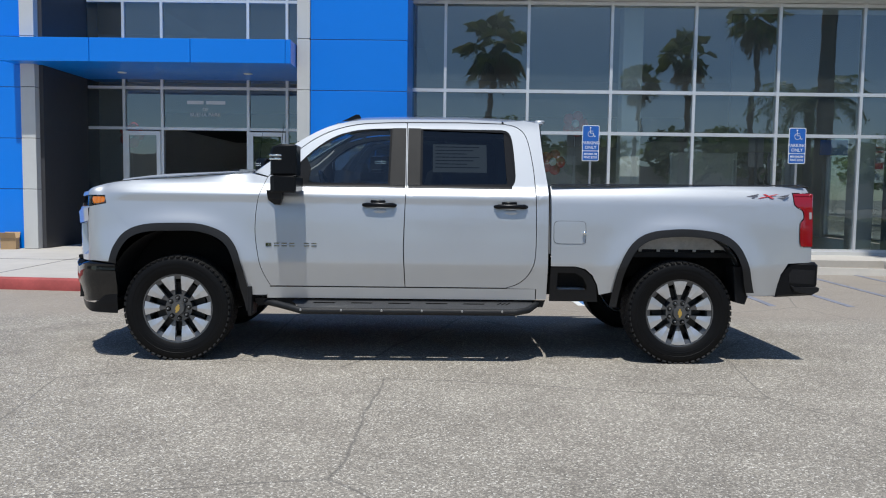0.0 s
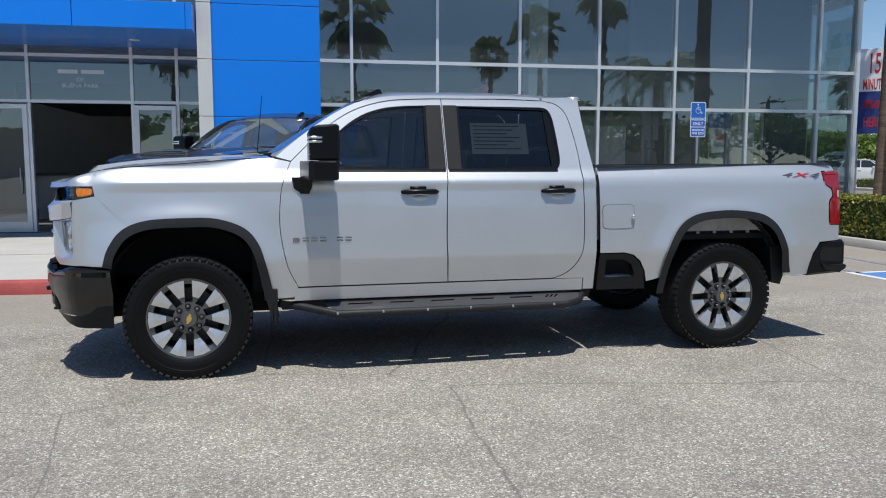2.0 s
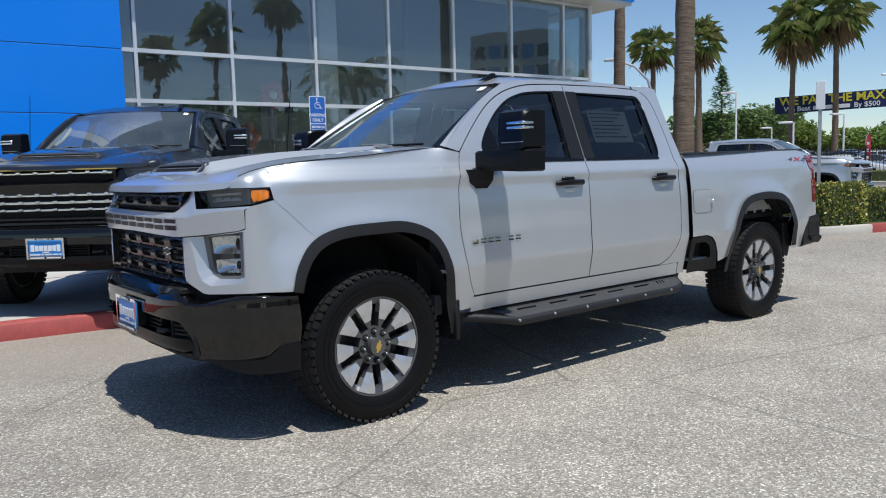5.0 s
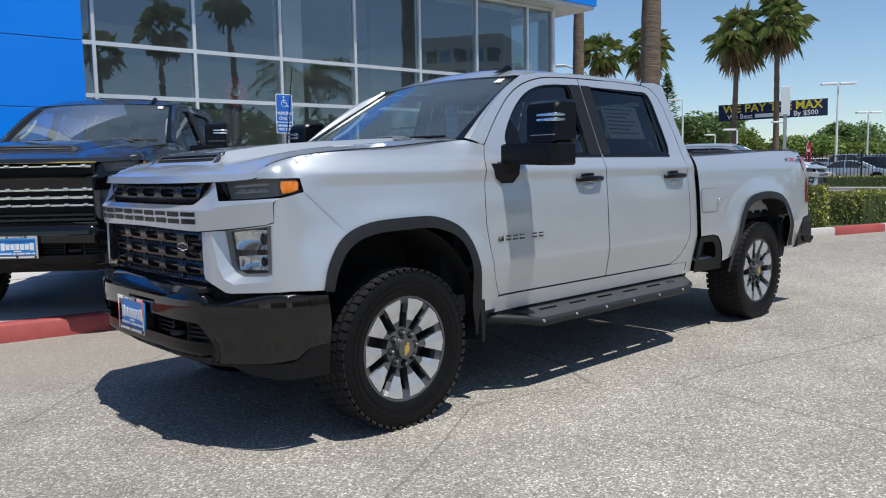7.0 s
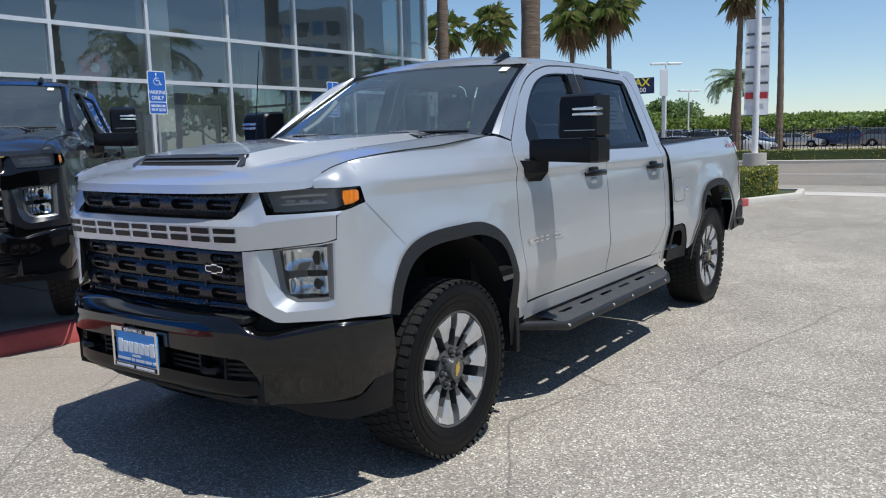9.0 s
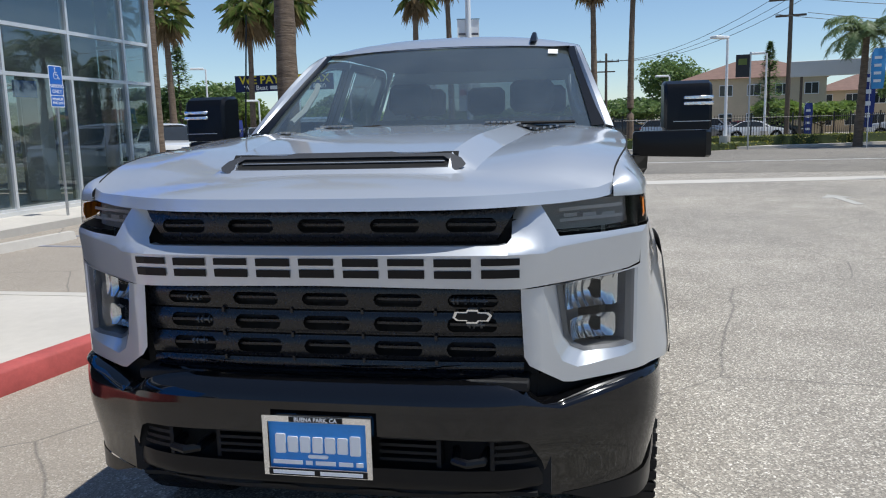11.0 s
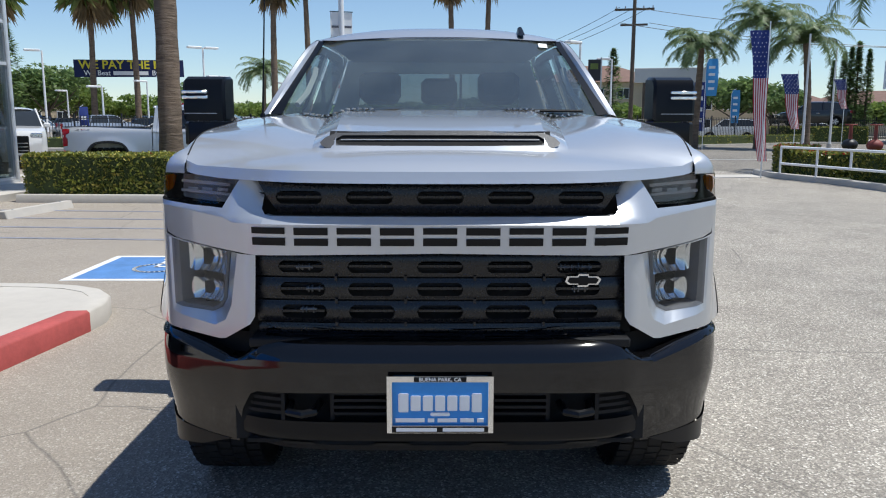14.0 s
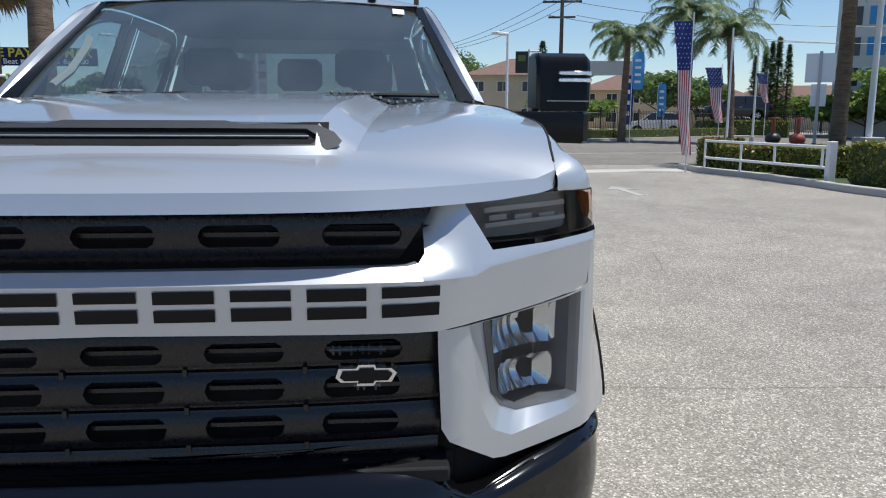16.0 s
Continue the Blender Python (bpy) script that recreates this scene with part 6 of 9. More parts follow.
    # near-black patches laid on the valance draw its shaded scallops
    for y in (-0.46, -0.155, 0.155, 0.46):
        P("scallop", skin([(by(abs(y)) * (1 if y > 0 else -1) + a, b) for a, b in ((-0.075, 0.446), (-0.05, 0.470), (0.05, 0.470), (0.075, 0.446))], on_nose(BUMP_LINE, lift=-0.018, prof=lambda u, z: -0.05 * sstep(0.49, 0.44, z)), ga=0.06, thick=0.004), M["void"], "dark scallop", bmp)
    P("air_dam", skin(mirror_u([(0.0, 0.450), (by(0.86), 0.455), (bx_(-0.60), 0.44), (bx_(-0.60), 0.37), (by(0.80), 0.40), (0.0, 0.40)]), on_nose(BUMP_LINE, lift=-0.14), ga=0.08, thick=0.03), M["plastic"], "black air dam", bmp)
    for s in (-1, 1):
        P("corner_flap", skin([(s * by(0.70), 0.446), (s * bx_(-0.68), 0.452), (s * bx_(-0.635), 0.470), (s * bx_(-0.58), 0.515), (s * bx_(-0.475), 0.533), (s * bx_(-0.475), 0.372), (s * bx_(-0.72), 0.376), (s * by(0.82), 0.400)], on_nose(BUMP_LINE, lift=-0.030, prof=lambda u, z: 0.002 + 0.008 * sstep(0.40, 0.46, z) * sstep(bx_(-0.72), bx_(-0.60), u)), ga=0.05, gb=0.03, thick=0.04), M["satin_plastic"], "black bumper corner flap", bmp)
        hk = B()
        tube(hk, [(-0.91, s * 0.385, 0.585), (-0.985, s * 0.393, 0.582), (-1.0, s * 0.430, 0.580), (-0.985, s * 0.472, 0.582), (-0.91, s * 0.478, 0.585)], 0.013, 8)
        P("tow_hook", hk, M["satin_plastic"], "black tow hook", bmp)
        for y0 in (0.335, 0.490):
            P("hook_frame", boxes((-0.955, -0.90, s * y0, s * (y0 + 0.012), 0.545, 0.645)), M["plastic"], "", bmp)
        for k in range(4):
            z = 0.560 + k * 0.022
            P("louvre", boxes((-0.955, -0.905, s * 0.165, s * 0.335, z, z + 0.009)), M["plastic"], "", bmp, False)
            P("louvre", skin([(s * by(0.503), z), (s * by(0.635 - 0.012 * k), z), (s * by(0.635 - 0.012 * k), z + 0.011), (s * by(0.503), z + 0.011)], on_nose(BUMP_LINE, lift=-0.03), ga=0.04, thick=0.03), M["plastic"], "", bmp, False)
    # plate
    pf = P("number_plate", boxes((-1.020, -1.012, -0.150, 0.150, 0.540, 0.695), bevel=0.004), M["plate_blue"], "blue dealer plate in a chrome frame")
    bm = skin([(-0.163, 0.531), (0.163, 0.531), (0.163, 0.712), (-0.163, 0.712)], lambda u, z, d: Vector((-1.030 + d, u, z)), [[(-0.147, 0.555), (0.147, 0.555), (0.147, 0.694), (-0.147, 0.694)]], ga=1, gb=1, thick=0.014)
    P("plate_frame", bm, M["chrome"], "chrome plate frame", pf, False)
    P("frame_band", boxes((-1.0325, -1.0295, -0.148, 0.148, 0.5335, 0.5525)), M["satin_plastic"], "black frame band", pf, False)
    P("frame_band", boxes((-1.0325, -1.0295, -0.08, 0.08, 0.6955, 0.7105)), M["satin_plastic"], "black frame band", pf, False)
    tx = letters("BUENA PARK, CA", 0.0165, M["sign_white"], "plate_lettering", 0.0004, 0.0003)
    tx.parent = pf
    tx.matrix_basis = pose(-1.0335, 0, 0.703, 90, 0, -90)
    for k in range(7):
        a, tall = 0.128 - k * 0.0375, k in (0, 6)
        P("plate_bar", boxes((-1.0235, -1.0205, a - 0.031, a, 0.600 if not tall else 0.596, 0.648 if not tall else 0.655), bevel=0.003), M["sign_white"], "white block of the plate's name", pf, False)
    P("plate_bar", boxes((-1.0235, -1.0205, -0.030, 0.030, 0.5835, 0.594), bevel=0.003), M["sign_white"], "", pf, False)
    for a0, a1 in ((0.137, 0.048), (0.038, 0.018), (0.008, -0.052), (-0.062, -0.104), (-0.114, -0.134)):
        P("plate_bar", boxes((-1.0235, -1.0205, a1, a0, 0.5635, 0.5755)), M["sign_white"], "", pf, False)
    for a0, a1 in ((0.135, 0.010), (-0.008, -0.135)):
        P("plate_bar", boxes((-1.0335, -1.0326, a1, a0, 0.5375, 0.5485)), M["sign_white"], "", pf, False)
    P("plate_bracket", boxes((-1.012, -0.96, -0.12, 0.12, 0.56, 0.69)), M["plastic"], "", pf, False)

    # ---- hood
    def hood_pt(k, v):
        sg, w = (1 if v >= 0 else -1), abs(v)
        x = -0.5
        for it in range(4):
            wi, wo, wc = dome(x)
            ty = smooth_lerp(TOPY, max(x, -0.76)) + 0.003
            st = (0.0, wi, wo, wc, ty)
            i = min(3, int(w))
            y = st[i] + (st[i + 1] - st[i]) * (w - i)
            xf = smooth_lerp(HOOD_F, min(y, 0.86))
            xr = 0.50 + 0.06 * (y / 0.82) ** 2
            x = xf + LIP * k / 4 if k <= 4 else xf + LIP + (xr - xf - LIP) * (k - 4)
        return Vector((x, sg * y, hood_z(x, y)))
    us = [0, 1, 2, 3, 4] + [4 + u for u in (0.03, 0.06, 0.09, 0.12, 0.145, 0.16, 0.175, 0.19, 0.205, 0.225, 0.26, 0.30, 0.36, 0.43, 0.5, 0.58, 0.66, 0.75, 0.84, 0.92, 1.0)]
    hv = [0, 0.25, 0.5, 0.75, 1, 1.33, 1.66, 2, 2.25, 2.5, 2.75, 3, 3.25, 3.5, 3.75, 3.9, 4]
    vs = sorted({sg * v for v in hv for sg in (-1, 1)})
    bm = grid_sheet(us, vs, hood_pt)
    mouthf = [f for f in bm.faces if abs(f.calc_center_median().y) < 0.345 and -0.725 < f.calc_center_median().x < -0.648]
    bmesh.ops.delete(bm, geom=mouthf, context="FACES")
    rim = [e for e in bm.edges if e.is_boundary]
    r = bmesh.ops.extrude_edge_only(bm, edges=rim)
    for v in r["geom"]:
        if isinstance(v, bmesh.types.BMVert):
            front = v.co.x - smooth_lerp(HOOD_F, abs(v.co.y)) < 0.004
            v.co += Vector((0.04, 0, -0.003)) if front else Vector((0, 0, -0.03))
    hood = P("hood", bm, paint, "", None, True, 14)

    for s in (-1, 1):
        # near-black tube laid on the seam draws the shaded gap
        bm = B()
        tube(bm, [(x, s * (smooth_lerp(TOPY, x) + 0.0035), hood_z(x, smooth_lerp(TOPY, x)) - 0.0005) for x in lin(-0.745, 0.50, 26)], 0.0032, 5)
        P("panel_gap", bm, M["void"], "dark gap beside the hood", hood)
    # hood scoop frame; a near-black sheet draws the shade in its mouth
    def sc(a, b, d):
        ca, sa = math.cos(radians(48)), math.sin(radians(48))
        return Vector((-0.718 + b * sa + d * 0.6, a, 1.392 + b * ca - d * 0.35))
    outer = [(-0.398, 0.024), (-0.390, 0.008), (-0.368, -0.002), (0.368, -0.002), (0.390, 0.008), (0.398, 0.024), (0.382, 0.050), (0.348, 0.071), (0.19, 0.073), (0.16, 0.083), (-0.16, 0.083), (-0.19, 0.073), (-0.348, 0.071), (-0.382, 0.050)]
    mouth = [(-0.335, 0.014), (-0.20, 0.012), (-0.18, 0.004), (0.18, 0.004), (0.20, 0.012), (0.335, 0.014), (0.354, 0.034), (0.325, 0.060), (-0.325, 0.060), (-0.354, 0.034)]
    scp = P("hood_scoop", skin(outer, sc, [mouth], ga=0.3, gb=0.3, thick=0.012), M["scoop"], "dark grey hood scoop surround", hood, True, 30)
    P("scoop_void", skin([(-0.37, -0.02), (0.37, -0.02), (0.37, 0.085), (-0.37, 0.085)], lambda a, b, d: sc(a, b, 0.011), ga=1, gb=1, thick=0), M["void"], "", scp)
    bm = B()
    tube(bm, [sc(-0.33, 0.040, 0.006), sc(0.33, 0.040, 0.006)], 0.0024, 6)
    P("scoop_bar", bm, M["steel"], "thin bright bar in the scoop", scp)
    # cowl, wipers
    P("cowl", grid_sheet(lin(0.40, 0.62, 5), lin(-0.80, 0.80, 13), lambda x, y: Vector((x + 0.06 * (y / 0.8) ** 2, y, 1.486 + 0.02 * (x - 0.40) / 0.22))), M["plastic"], "black cowl panel")
    for s in (-1, 1):
        cv = P("cowl_vent", grid_sheet(lin(0.36, 0.50, 3), lin(s * 0.30, s * 0.66, 5), lambda x, y: Vector((x + 0.05 * (y / 0.8) ** 2, y, hood_z(x, y) + 0.006))), M["plastic"], "black vent at the rear of the hood", hood)
        for k in range(12):
            y = s * (0.32 + k * 0.028)
            P("vent_rib", boxes((0.375, 0.485, y - 0.004, y + 0.004, hood_z(0.43, y) + 0.004, hood_z(0.43, y) + 0.012)), M["steel"], "", cv, False)
    for s, y0, y1 in ((-1, -0.12, -0.70), (1, 0.45, -0.02)):
        bm = B()
        tube(bm, [(0.50, y0, 1.512), (0.545, (y0 + y1) / 2, 1.530), (0.57, y1, 1.528)], 0.008, 6)
        P("wiper", bm, M["plastic"], "black wiper")

    # ---- windscreen, roof, rear of the cab
    def ws(u, v):
        y = v * (0.802 + (0.668 - 0.802) * u)
        x0, x1 = 0.49 + 0.10 * v * v, 1.185 + 0.080 * v * v
        z0, z1 = 1.503, 1.937 - 0.020 * v * v
        k = u + 0.03 * math.sin(math.pi * u)
        return Vector((x0 + (x1 - x0) * u, y, z0 + (z1 - z0) * k))
    wsn = P("windscreen", grid_sheet(lin(0, 1, 9), lin(-1, 1, 17), ws), M["windshield"], "green-tinted windscreen")
    wsn.visible_shadow = False
    edge_a = curve_pts([(0.60, 1.505), (0.75, 1.630), (0.93, 1.762), (1.10, 1.862), (1.25, 1.917)], False, 6)
    for s in (-1, 1):
        bm = B()
        n_ = len(edge_a) - 1
        cols = []
        for k, (x, z) in enumerate(edge_a):
            a_, b_ = ws(k / n_, s * 1.0), Vector((x, s * (side_y(x, z) - 0.002), z))
            mid = (a_ + b_) / 2 + Vector((-0.006, 0, 0.010))
            cols.append([bm.verts.new(q) for q in (a_ + Vector((0.004, 0, -0.004)), mid, b_)])
        for p, q in zip(cols, cols[1:]):
            for j in range(2):
                bm.faces.new((p[j], p[j + 1], q[j + 1], q[j]))
        P("front_pillar", bm, paint)
        bm = grid_sheet([0.0, 0.5, 1.0], [0.0, 0.5, 1.0], lambda u, v: Vector((0.50 + 0.12 * u, s * (0.775 + 0.085 * v), 1.490 + 0.012 * u - 0.02 * v * v * (1 - u))))
        P("cowl_corner", bm, paint)
    bm = B()
    for s in (-1, 1):
        for k in range(8):
            u0, u1 = k / 8, (k + 1) / 8
            q = [ws(u0, s * 0.965), ws(u1, s * 0.965), ws(u1, s * 1.048), ws(u0, s * 1.048)]
            bm.faces.new([bm.verts.new(p + Vector((-0.006, 0, 0.006 + 0.006 * j))) for j, p in zip((0, 0, 1, 1), q)])
    for k in range(16):
        v0, v1 = -1 + k / 8, -1 + (k + 1) / 8
        bm.faces.new([bm.verts.new(ws(u, v) + Vector((-0.004, 0, 0.004))) for u, v in ((0.990, v0), (0.990, v1), (1.002, v1), (1.002, v0))])
    bmesh.ops.remove_doubles(bm, verts=bm.verts, dist=0.001)
    P("windscreen_seal", bm, M["satin_plastic"], "black windscreen border", wsn)
    P("sticker", skin([(-0.60, 0.875), (-0.55, 0.875), (-0.55, 0.945), (-0.60, 0.945)], lambda a, u, d: ws(u, a / (0.802 - 0.134 * u)) + Vector((-0.007, 0, 0.007)), ga=1, gb=1, thick=0), M["paper"], "small white windscreen sticker", wsn)
    edge_c = curve_pts([(1.25, 1.917), (1.45, 1.951), (1.8, 1.962), (2.3, 1.966), (2.6, 1.957), (2.9, 1.943)], False)

    def roof(u, v):
        x0, x1 = 1.185 + 0.080 * v * v, 2.935
        x = x0 + (x1 - x0) * u
        zr = smooth_lerp([(1.14, 1.895), (1.25, 1.917), (1.45, 1.951), (1.8, 1.962), (2.3, 1.966), (2.6, 1.957), (2.95, 1.940)], x)
        yr = smooth_lerp(SIDE, zr) - 0.004
        z = zr + 0.066 * (1 - abs(v) ** 2.6)
        z = min(z, 1.937 - 0.020 * v * v + (x - x0) * 0.36) if x < 1.6 else z
        return Vector((x, v * yr, z))
    P("roof", grid_sheet([0, 0.02, 0.05, 0.09, 0.14, 0.2, 0.28, 0.38, 0.5, 0.62, 0.74, 0.86, 0.94, 1.0], lin(-1, 1, 25), roof), paint)
    P("roof_lip", boxes((2.88, 2.965, -0.58, 0.58, 1.955, 1.985), bevel=0.012), paint)
    bm = B()
    prism(bm, [(0.0, 0.0), (0.15, 0.0), (0.165, 0.012), (0.15, 0.045), (0.12, 0.048), (0.05, 0.018)], -0.012, 0.012, lambda a, b, c: (1.245 + a, -0.466 + c * (1.6 - b * 16), 1.958 + 0.10 * a + b), 0.004)
    P("roof_antenna", bm, M["satin_plastic"], "black fin antenna")
    bm = B()
    rod(bm, (0.47, 0.845, 1.470), (0.475, 0.842, 1.515), 0.016, 0.010, 10)
    rod(bm, (0.475, 0.842, 1.515), (0.530, 0.828, 2.065), 0.0045, 0.0030, 6)
    P("whip_antenna", bm, M["satin_plastic"], "thin black whip antenna")
    P("cab_back", skin([(-0.88, 0.52), (0.88, 0.52), (0.88, 1.42), (0.70, 1.94), (-0.70, 1.94), (-0.88, 1.42)], lambda a, b, d: Vector((2.945 - 0.04 * sstep(1.42, 1.94, b) - d, a, b)), [[(-0.66, 1.46), (0.66, 1.46), (0.58, 1.84), (-0.58, 1.84)]], ga=0.4, gb=0.3, thick=0.04), paint)
    P("rear_window", skin([(-0.66, 1.46), (0.66, 1.46), (0.58, 1.84), (-0.58, 1.84)], lambda a, b, d: Vector((2.93 - 0.04 * sstep(1.42, 1.94, b), a, b)), ga=1, gb=1, thick=0), M["privacy"], "tinted rear window").visible_shadow = False

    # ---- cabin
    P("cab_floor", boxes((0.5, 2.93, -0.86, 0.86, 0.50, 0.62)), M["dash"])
    # solid near-black blocks stand for the shaded engine bay
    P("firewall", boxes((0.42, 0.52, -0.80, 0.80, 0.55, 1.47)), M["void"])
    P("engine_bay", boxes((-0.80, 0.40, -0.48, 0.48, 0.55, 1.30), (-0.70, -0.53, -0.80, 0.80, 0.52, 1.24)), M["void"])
    ds = P("dashboard", boxes((0.55, 0.98, -0.80, 0.80, 1.15, 1.44), bevel=0.05), M["dash"], "dark dashboard")
    bm = B()
    c = Vector((1.13, -0.38, 1.36))
    tube(bm, [c + Matrix.Rotation(radians(-25), 3, "Y") @ Vector((0, 0.185 * math.cos(a), 0.185 * math.sin(a))) for a in lin(0, 2 * math.pi, 25)], 0.016, 7)
    box(bm, 1.08, 1.15, -0.44, -0.32, 1.31, 1.40, 0.02)
    P("steering_wheel", bm, M["satin_plastic"], "dark steering wheel")
    P("head_lining", grid_sheet(lin(1.22, 2.88, 6), lin(-0.66, 0.66, 7), lambda x, y: Vector((x, y, 1.925))), M["headliner"])

    def seat(x, y, w):
        st = P("seat", boxes((x, x + 0.50, y - w / 2, y + w / 2, 0.86, 1.02), bevel=0.05), M["seat"], "dark cloth seat")
        bm = boxes((0, 0.14, -w / 2, w / 2, 0, 0.62), bevel=0.05)
        bmesh.ops.transform(bm, matrix=pose(x + 0.42, y, 0.98, 0, 14, 0), verts=bm.verts)
        P("backrest", bm, M["seat"], "", st)
        for yy in ([y] if w < 0.8 else [y - 0.45, y, y + 0.45]):
            bm = boxes((0, 0.10, -0.14, 0.14, 0.66, 0.86), bevel=0.035)
            bmesh.ops.transform(bm, matrix=pose(x + 0.43, yy, 0.98, 0, 14, 0), verts=bm.verts)
            P("headrest", bm, M["seat"], "", st)
        P("seat_base", boxes((x + 0.03, x + 0.46, y - w / 2 + 0.04, y + w / 2 - 0.04, 0.60, 0.87)), M["dash"], "", st)
    seat(1.42, -0.40, 0.54)
    seat(1.42, 0.40, 0.54)
    seat(2.22, 0.0, 1.36)
    for s in (-1, 1):
        bm = B()
        tube(bm, [(0.80, s * 0.735, 1.56), (0.90, s * 0.70, 1.62), (1.02, s * 0.675, 1.72), (1.06, s * 0.675, 1.76)], 0.016, 6)
        P("grab_handle", bm, M["headliner"], "pale pillar grab handle")
        P("door_card", skin([(0.72, 0.66), (2.82, 0.66), (2.82, 1.38), (0.72, 1.38)], on_side(s, -0.07), ga=0.3, gb=0.3, thick=0), M["dash"])
        P("pillar_lining", skin([(0.72, 1.50), (1.10, 1.84), (1.22, 1.89), (1.20, 1.84), (0.84, 1.52)], on_side(s, -0.035), thick=0.0), M["headliner"], "pale pillar lining")
    bm = skin([(2.02, 1.53), (2.46, 1.53), (2.46, 1.76), (2.02, 1.76)], lambda x, z, d: Vector((x, -(side_y(x, z) - 0.028 - d), z)), ga=0.5, gb=0.3, thick=0.001)
    wsx = P("window_sheet", bm, M["paper"], "printed price sheet inside the rear window", None, False)
    for k in range(7):
        z = 1.735 - k * 0.028
        P("sheet_line", skin([(2.04, z), (2.04 + 0.36 - 0.05 * (k % 3), z), (2.04 + 0.36 - 0.05 * (k % 3), z + 0.007), (2.04, z + 0.007)], lambda x, zz, d: Vector((x, -(side_y(x, zz) - 0.026), zz)), ga=1, gb=1, thick=0), M["grey_mark"], "", wsx, False)

    # ---- bed, tailgate, rear bumper, underside
    P("bed_floor", boxes((2.98, 5.08, -0.86, 0.86, 0.86, 0.90)), M["plastic"], "black bed floor")
    P("bed_front", boxes((2.975, 3.02, -0.88, 0.88, 0.88, 1.43)), paint)
    for s in (-1, 1):
        P("bed_inner", boxes((3.02, 5.05, s * 0.80, s * 0.83, 0.90, 1.43)), M["plastic"], "")
    P("tailgate", boxes((5.06, 5.125, -0.80, 0.80, 0.90, 1.440), bevel=0.02), paint)
    P("tailgate_cap", boxes((5.05, 5.14, -0.80, 0.80, 1.441, 1.457), bevel=0.006), M["plastic"], "black tailgate cap")
    rbm = P("rear_bumper", boxes((5.06, 5.175, -0.80, 0.80, 0.60, 0.81), bevel=0.03), M["satin_plastic"], "black rear bumper")
    for s in (-1, 1):
        bm = B()
        prism(bm, [(4.823, 0.553), (4.815, 0.70), (4.850, 0.768), (4.930, 0.842), (5.135, 0.842), (5.162, 0.815), (5.150, 0.66), (5.150, 0.603), (5.105, 0.570)], 0.801, 0.980, lambda a, b, c: (a, s * c, b), 0.018)
        P("bumper_corner", bm, M["satin_plastic"], "black bumper corner with step", rbm, True, 30)
        bm = B()
        prism(bm, [(4.930, 0.655), (4.985, 0.634), (5.145, 0.644), (5.170, 0.632), (5.165, 0.606), (5.105, 0.572), (4.960, 0.603)], 0.97, 0.996, lambda a, b, c: (a, s * c, b), 0.007)
        P("step_pad", bm, M["plastic"], "black lower step", rbm, True, 30)
        bm = B()
        prism(bm, [(4.925, 0.672), (5.12, 0.662), (5.132, 0.775), (4.945, 0.785), (4.915, 0.74)], 0.979, 0.983, lambda a, b, c: (a, s * c, b))
        P("step_recess", bm, M["plastic"], "", rbm)
    # underside parts take the near-black shade colour too
    for s in (-1, 1):
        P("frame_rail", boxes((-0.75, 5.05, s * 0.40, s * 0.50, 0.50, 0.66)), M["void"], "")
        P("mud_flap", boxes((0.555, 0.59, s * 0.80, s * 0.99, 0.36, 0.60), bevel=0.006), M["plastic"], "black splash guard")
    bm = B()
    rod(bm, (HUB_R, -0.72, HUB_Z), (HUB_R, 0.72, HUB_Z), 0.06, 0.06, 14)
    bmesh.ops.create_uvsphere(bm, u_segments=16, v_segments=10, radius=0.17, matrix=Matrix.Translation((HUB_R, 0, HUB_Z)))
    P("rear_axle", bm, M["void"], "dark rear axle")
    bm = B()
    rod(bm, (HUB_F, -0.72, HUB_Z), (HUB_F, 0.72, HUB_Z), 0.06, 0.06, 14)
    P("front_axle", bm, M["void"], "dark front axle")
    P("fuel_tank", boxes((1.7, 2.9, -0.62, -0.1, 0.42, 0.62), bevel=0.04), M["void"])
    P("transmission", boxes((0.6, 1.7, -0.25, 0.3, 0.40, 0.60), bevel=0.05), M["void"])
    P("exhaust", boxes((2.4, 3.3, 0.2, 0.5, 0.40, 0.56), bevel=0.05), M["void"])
    # wheels
    base = truck_wheel("")
    base.parent = T
    base.matrix_basis = pose(HUB_F, -0.855, HUB_Z, 0, 18, 0)
    for x, s, a in ((HUB_R, -1, 0), (HUB_F, 1, 21), (HUB_R, 1, 3)):
        w = copy_thing(base, pose(x, s * 0.855, HUB_Z, 0, a, 0 if s < 0 else 180))
        w.parent = T
    return T


truck = build_truck(M["silver"], "work")
tagged(truck, "silver four-door pickup truck with black bumper parked on asphalt", "pickup truck", "pickup trucks")
dark_truck = build_truck(M["black_paint"], "chrome bars")
tagged(dark_truck, "black four-door pickup truck with bright grille bars parked on the walk", "pickup truck", "pickup trucks")
dark_truck.matrix_basis = pose(-0.14, 3.67, 0.15, 0, 0, 50.7)

# ---------------------------------------------------------------- plants
M["frond"] = leaf_mat("palm_frond", [(0.114, 0.181, 0.045), (0.188, 0.266, 0.072), (0.277, 0.337, 0.103), (0.33, 0.35, 0.13), (0.34, 0.28, 0.13)], 0.45, 0.62)
M["dead_frond"] = leaf_mat("dry_palm_frond", [(0.270, 0.189, 0.101), (0.365, 0.270, 0.149), (0.216, 0.149, 0.081)], 0.8, 0.2)
M["feather"] = leaf_mat("feather_frond", [(0.10, 0.165, 0.066), (0.165, 0.235, 0.10), (0.25, 0.31, 0.14)], 0.45, 0.42)
M["leaf_dark"] = leaf_mat("dark_leaf", [(0.10, 0.165, 0.055), (0.155, 0.24, 0.08), (0.24, 0.32, 0.11)], 0.5, 0.5)
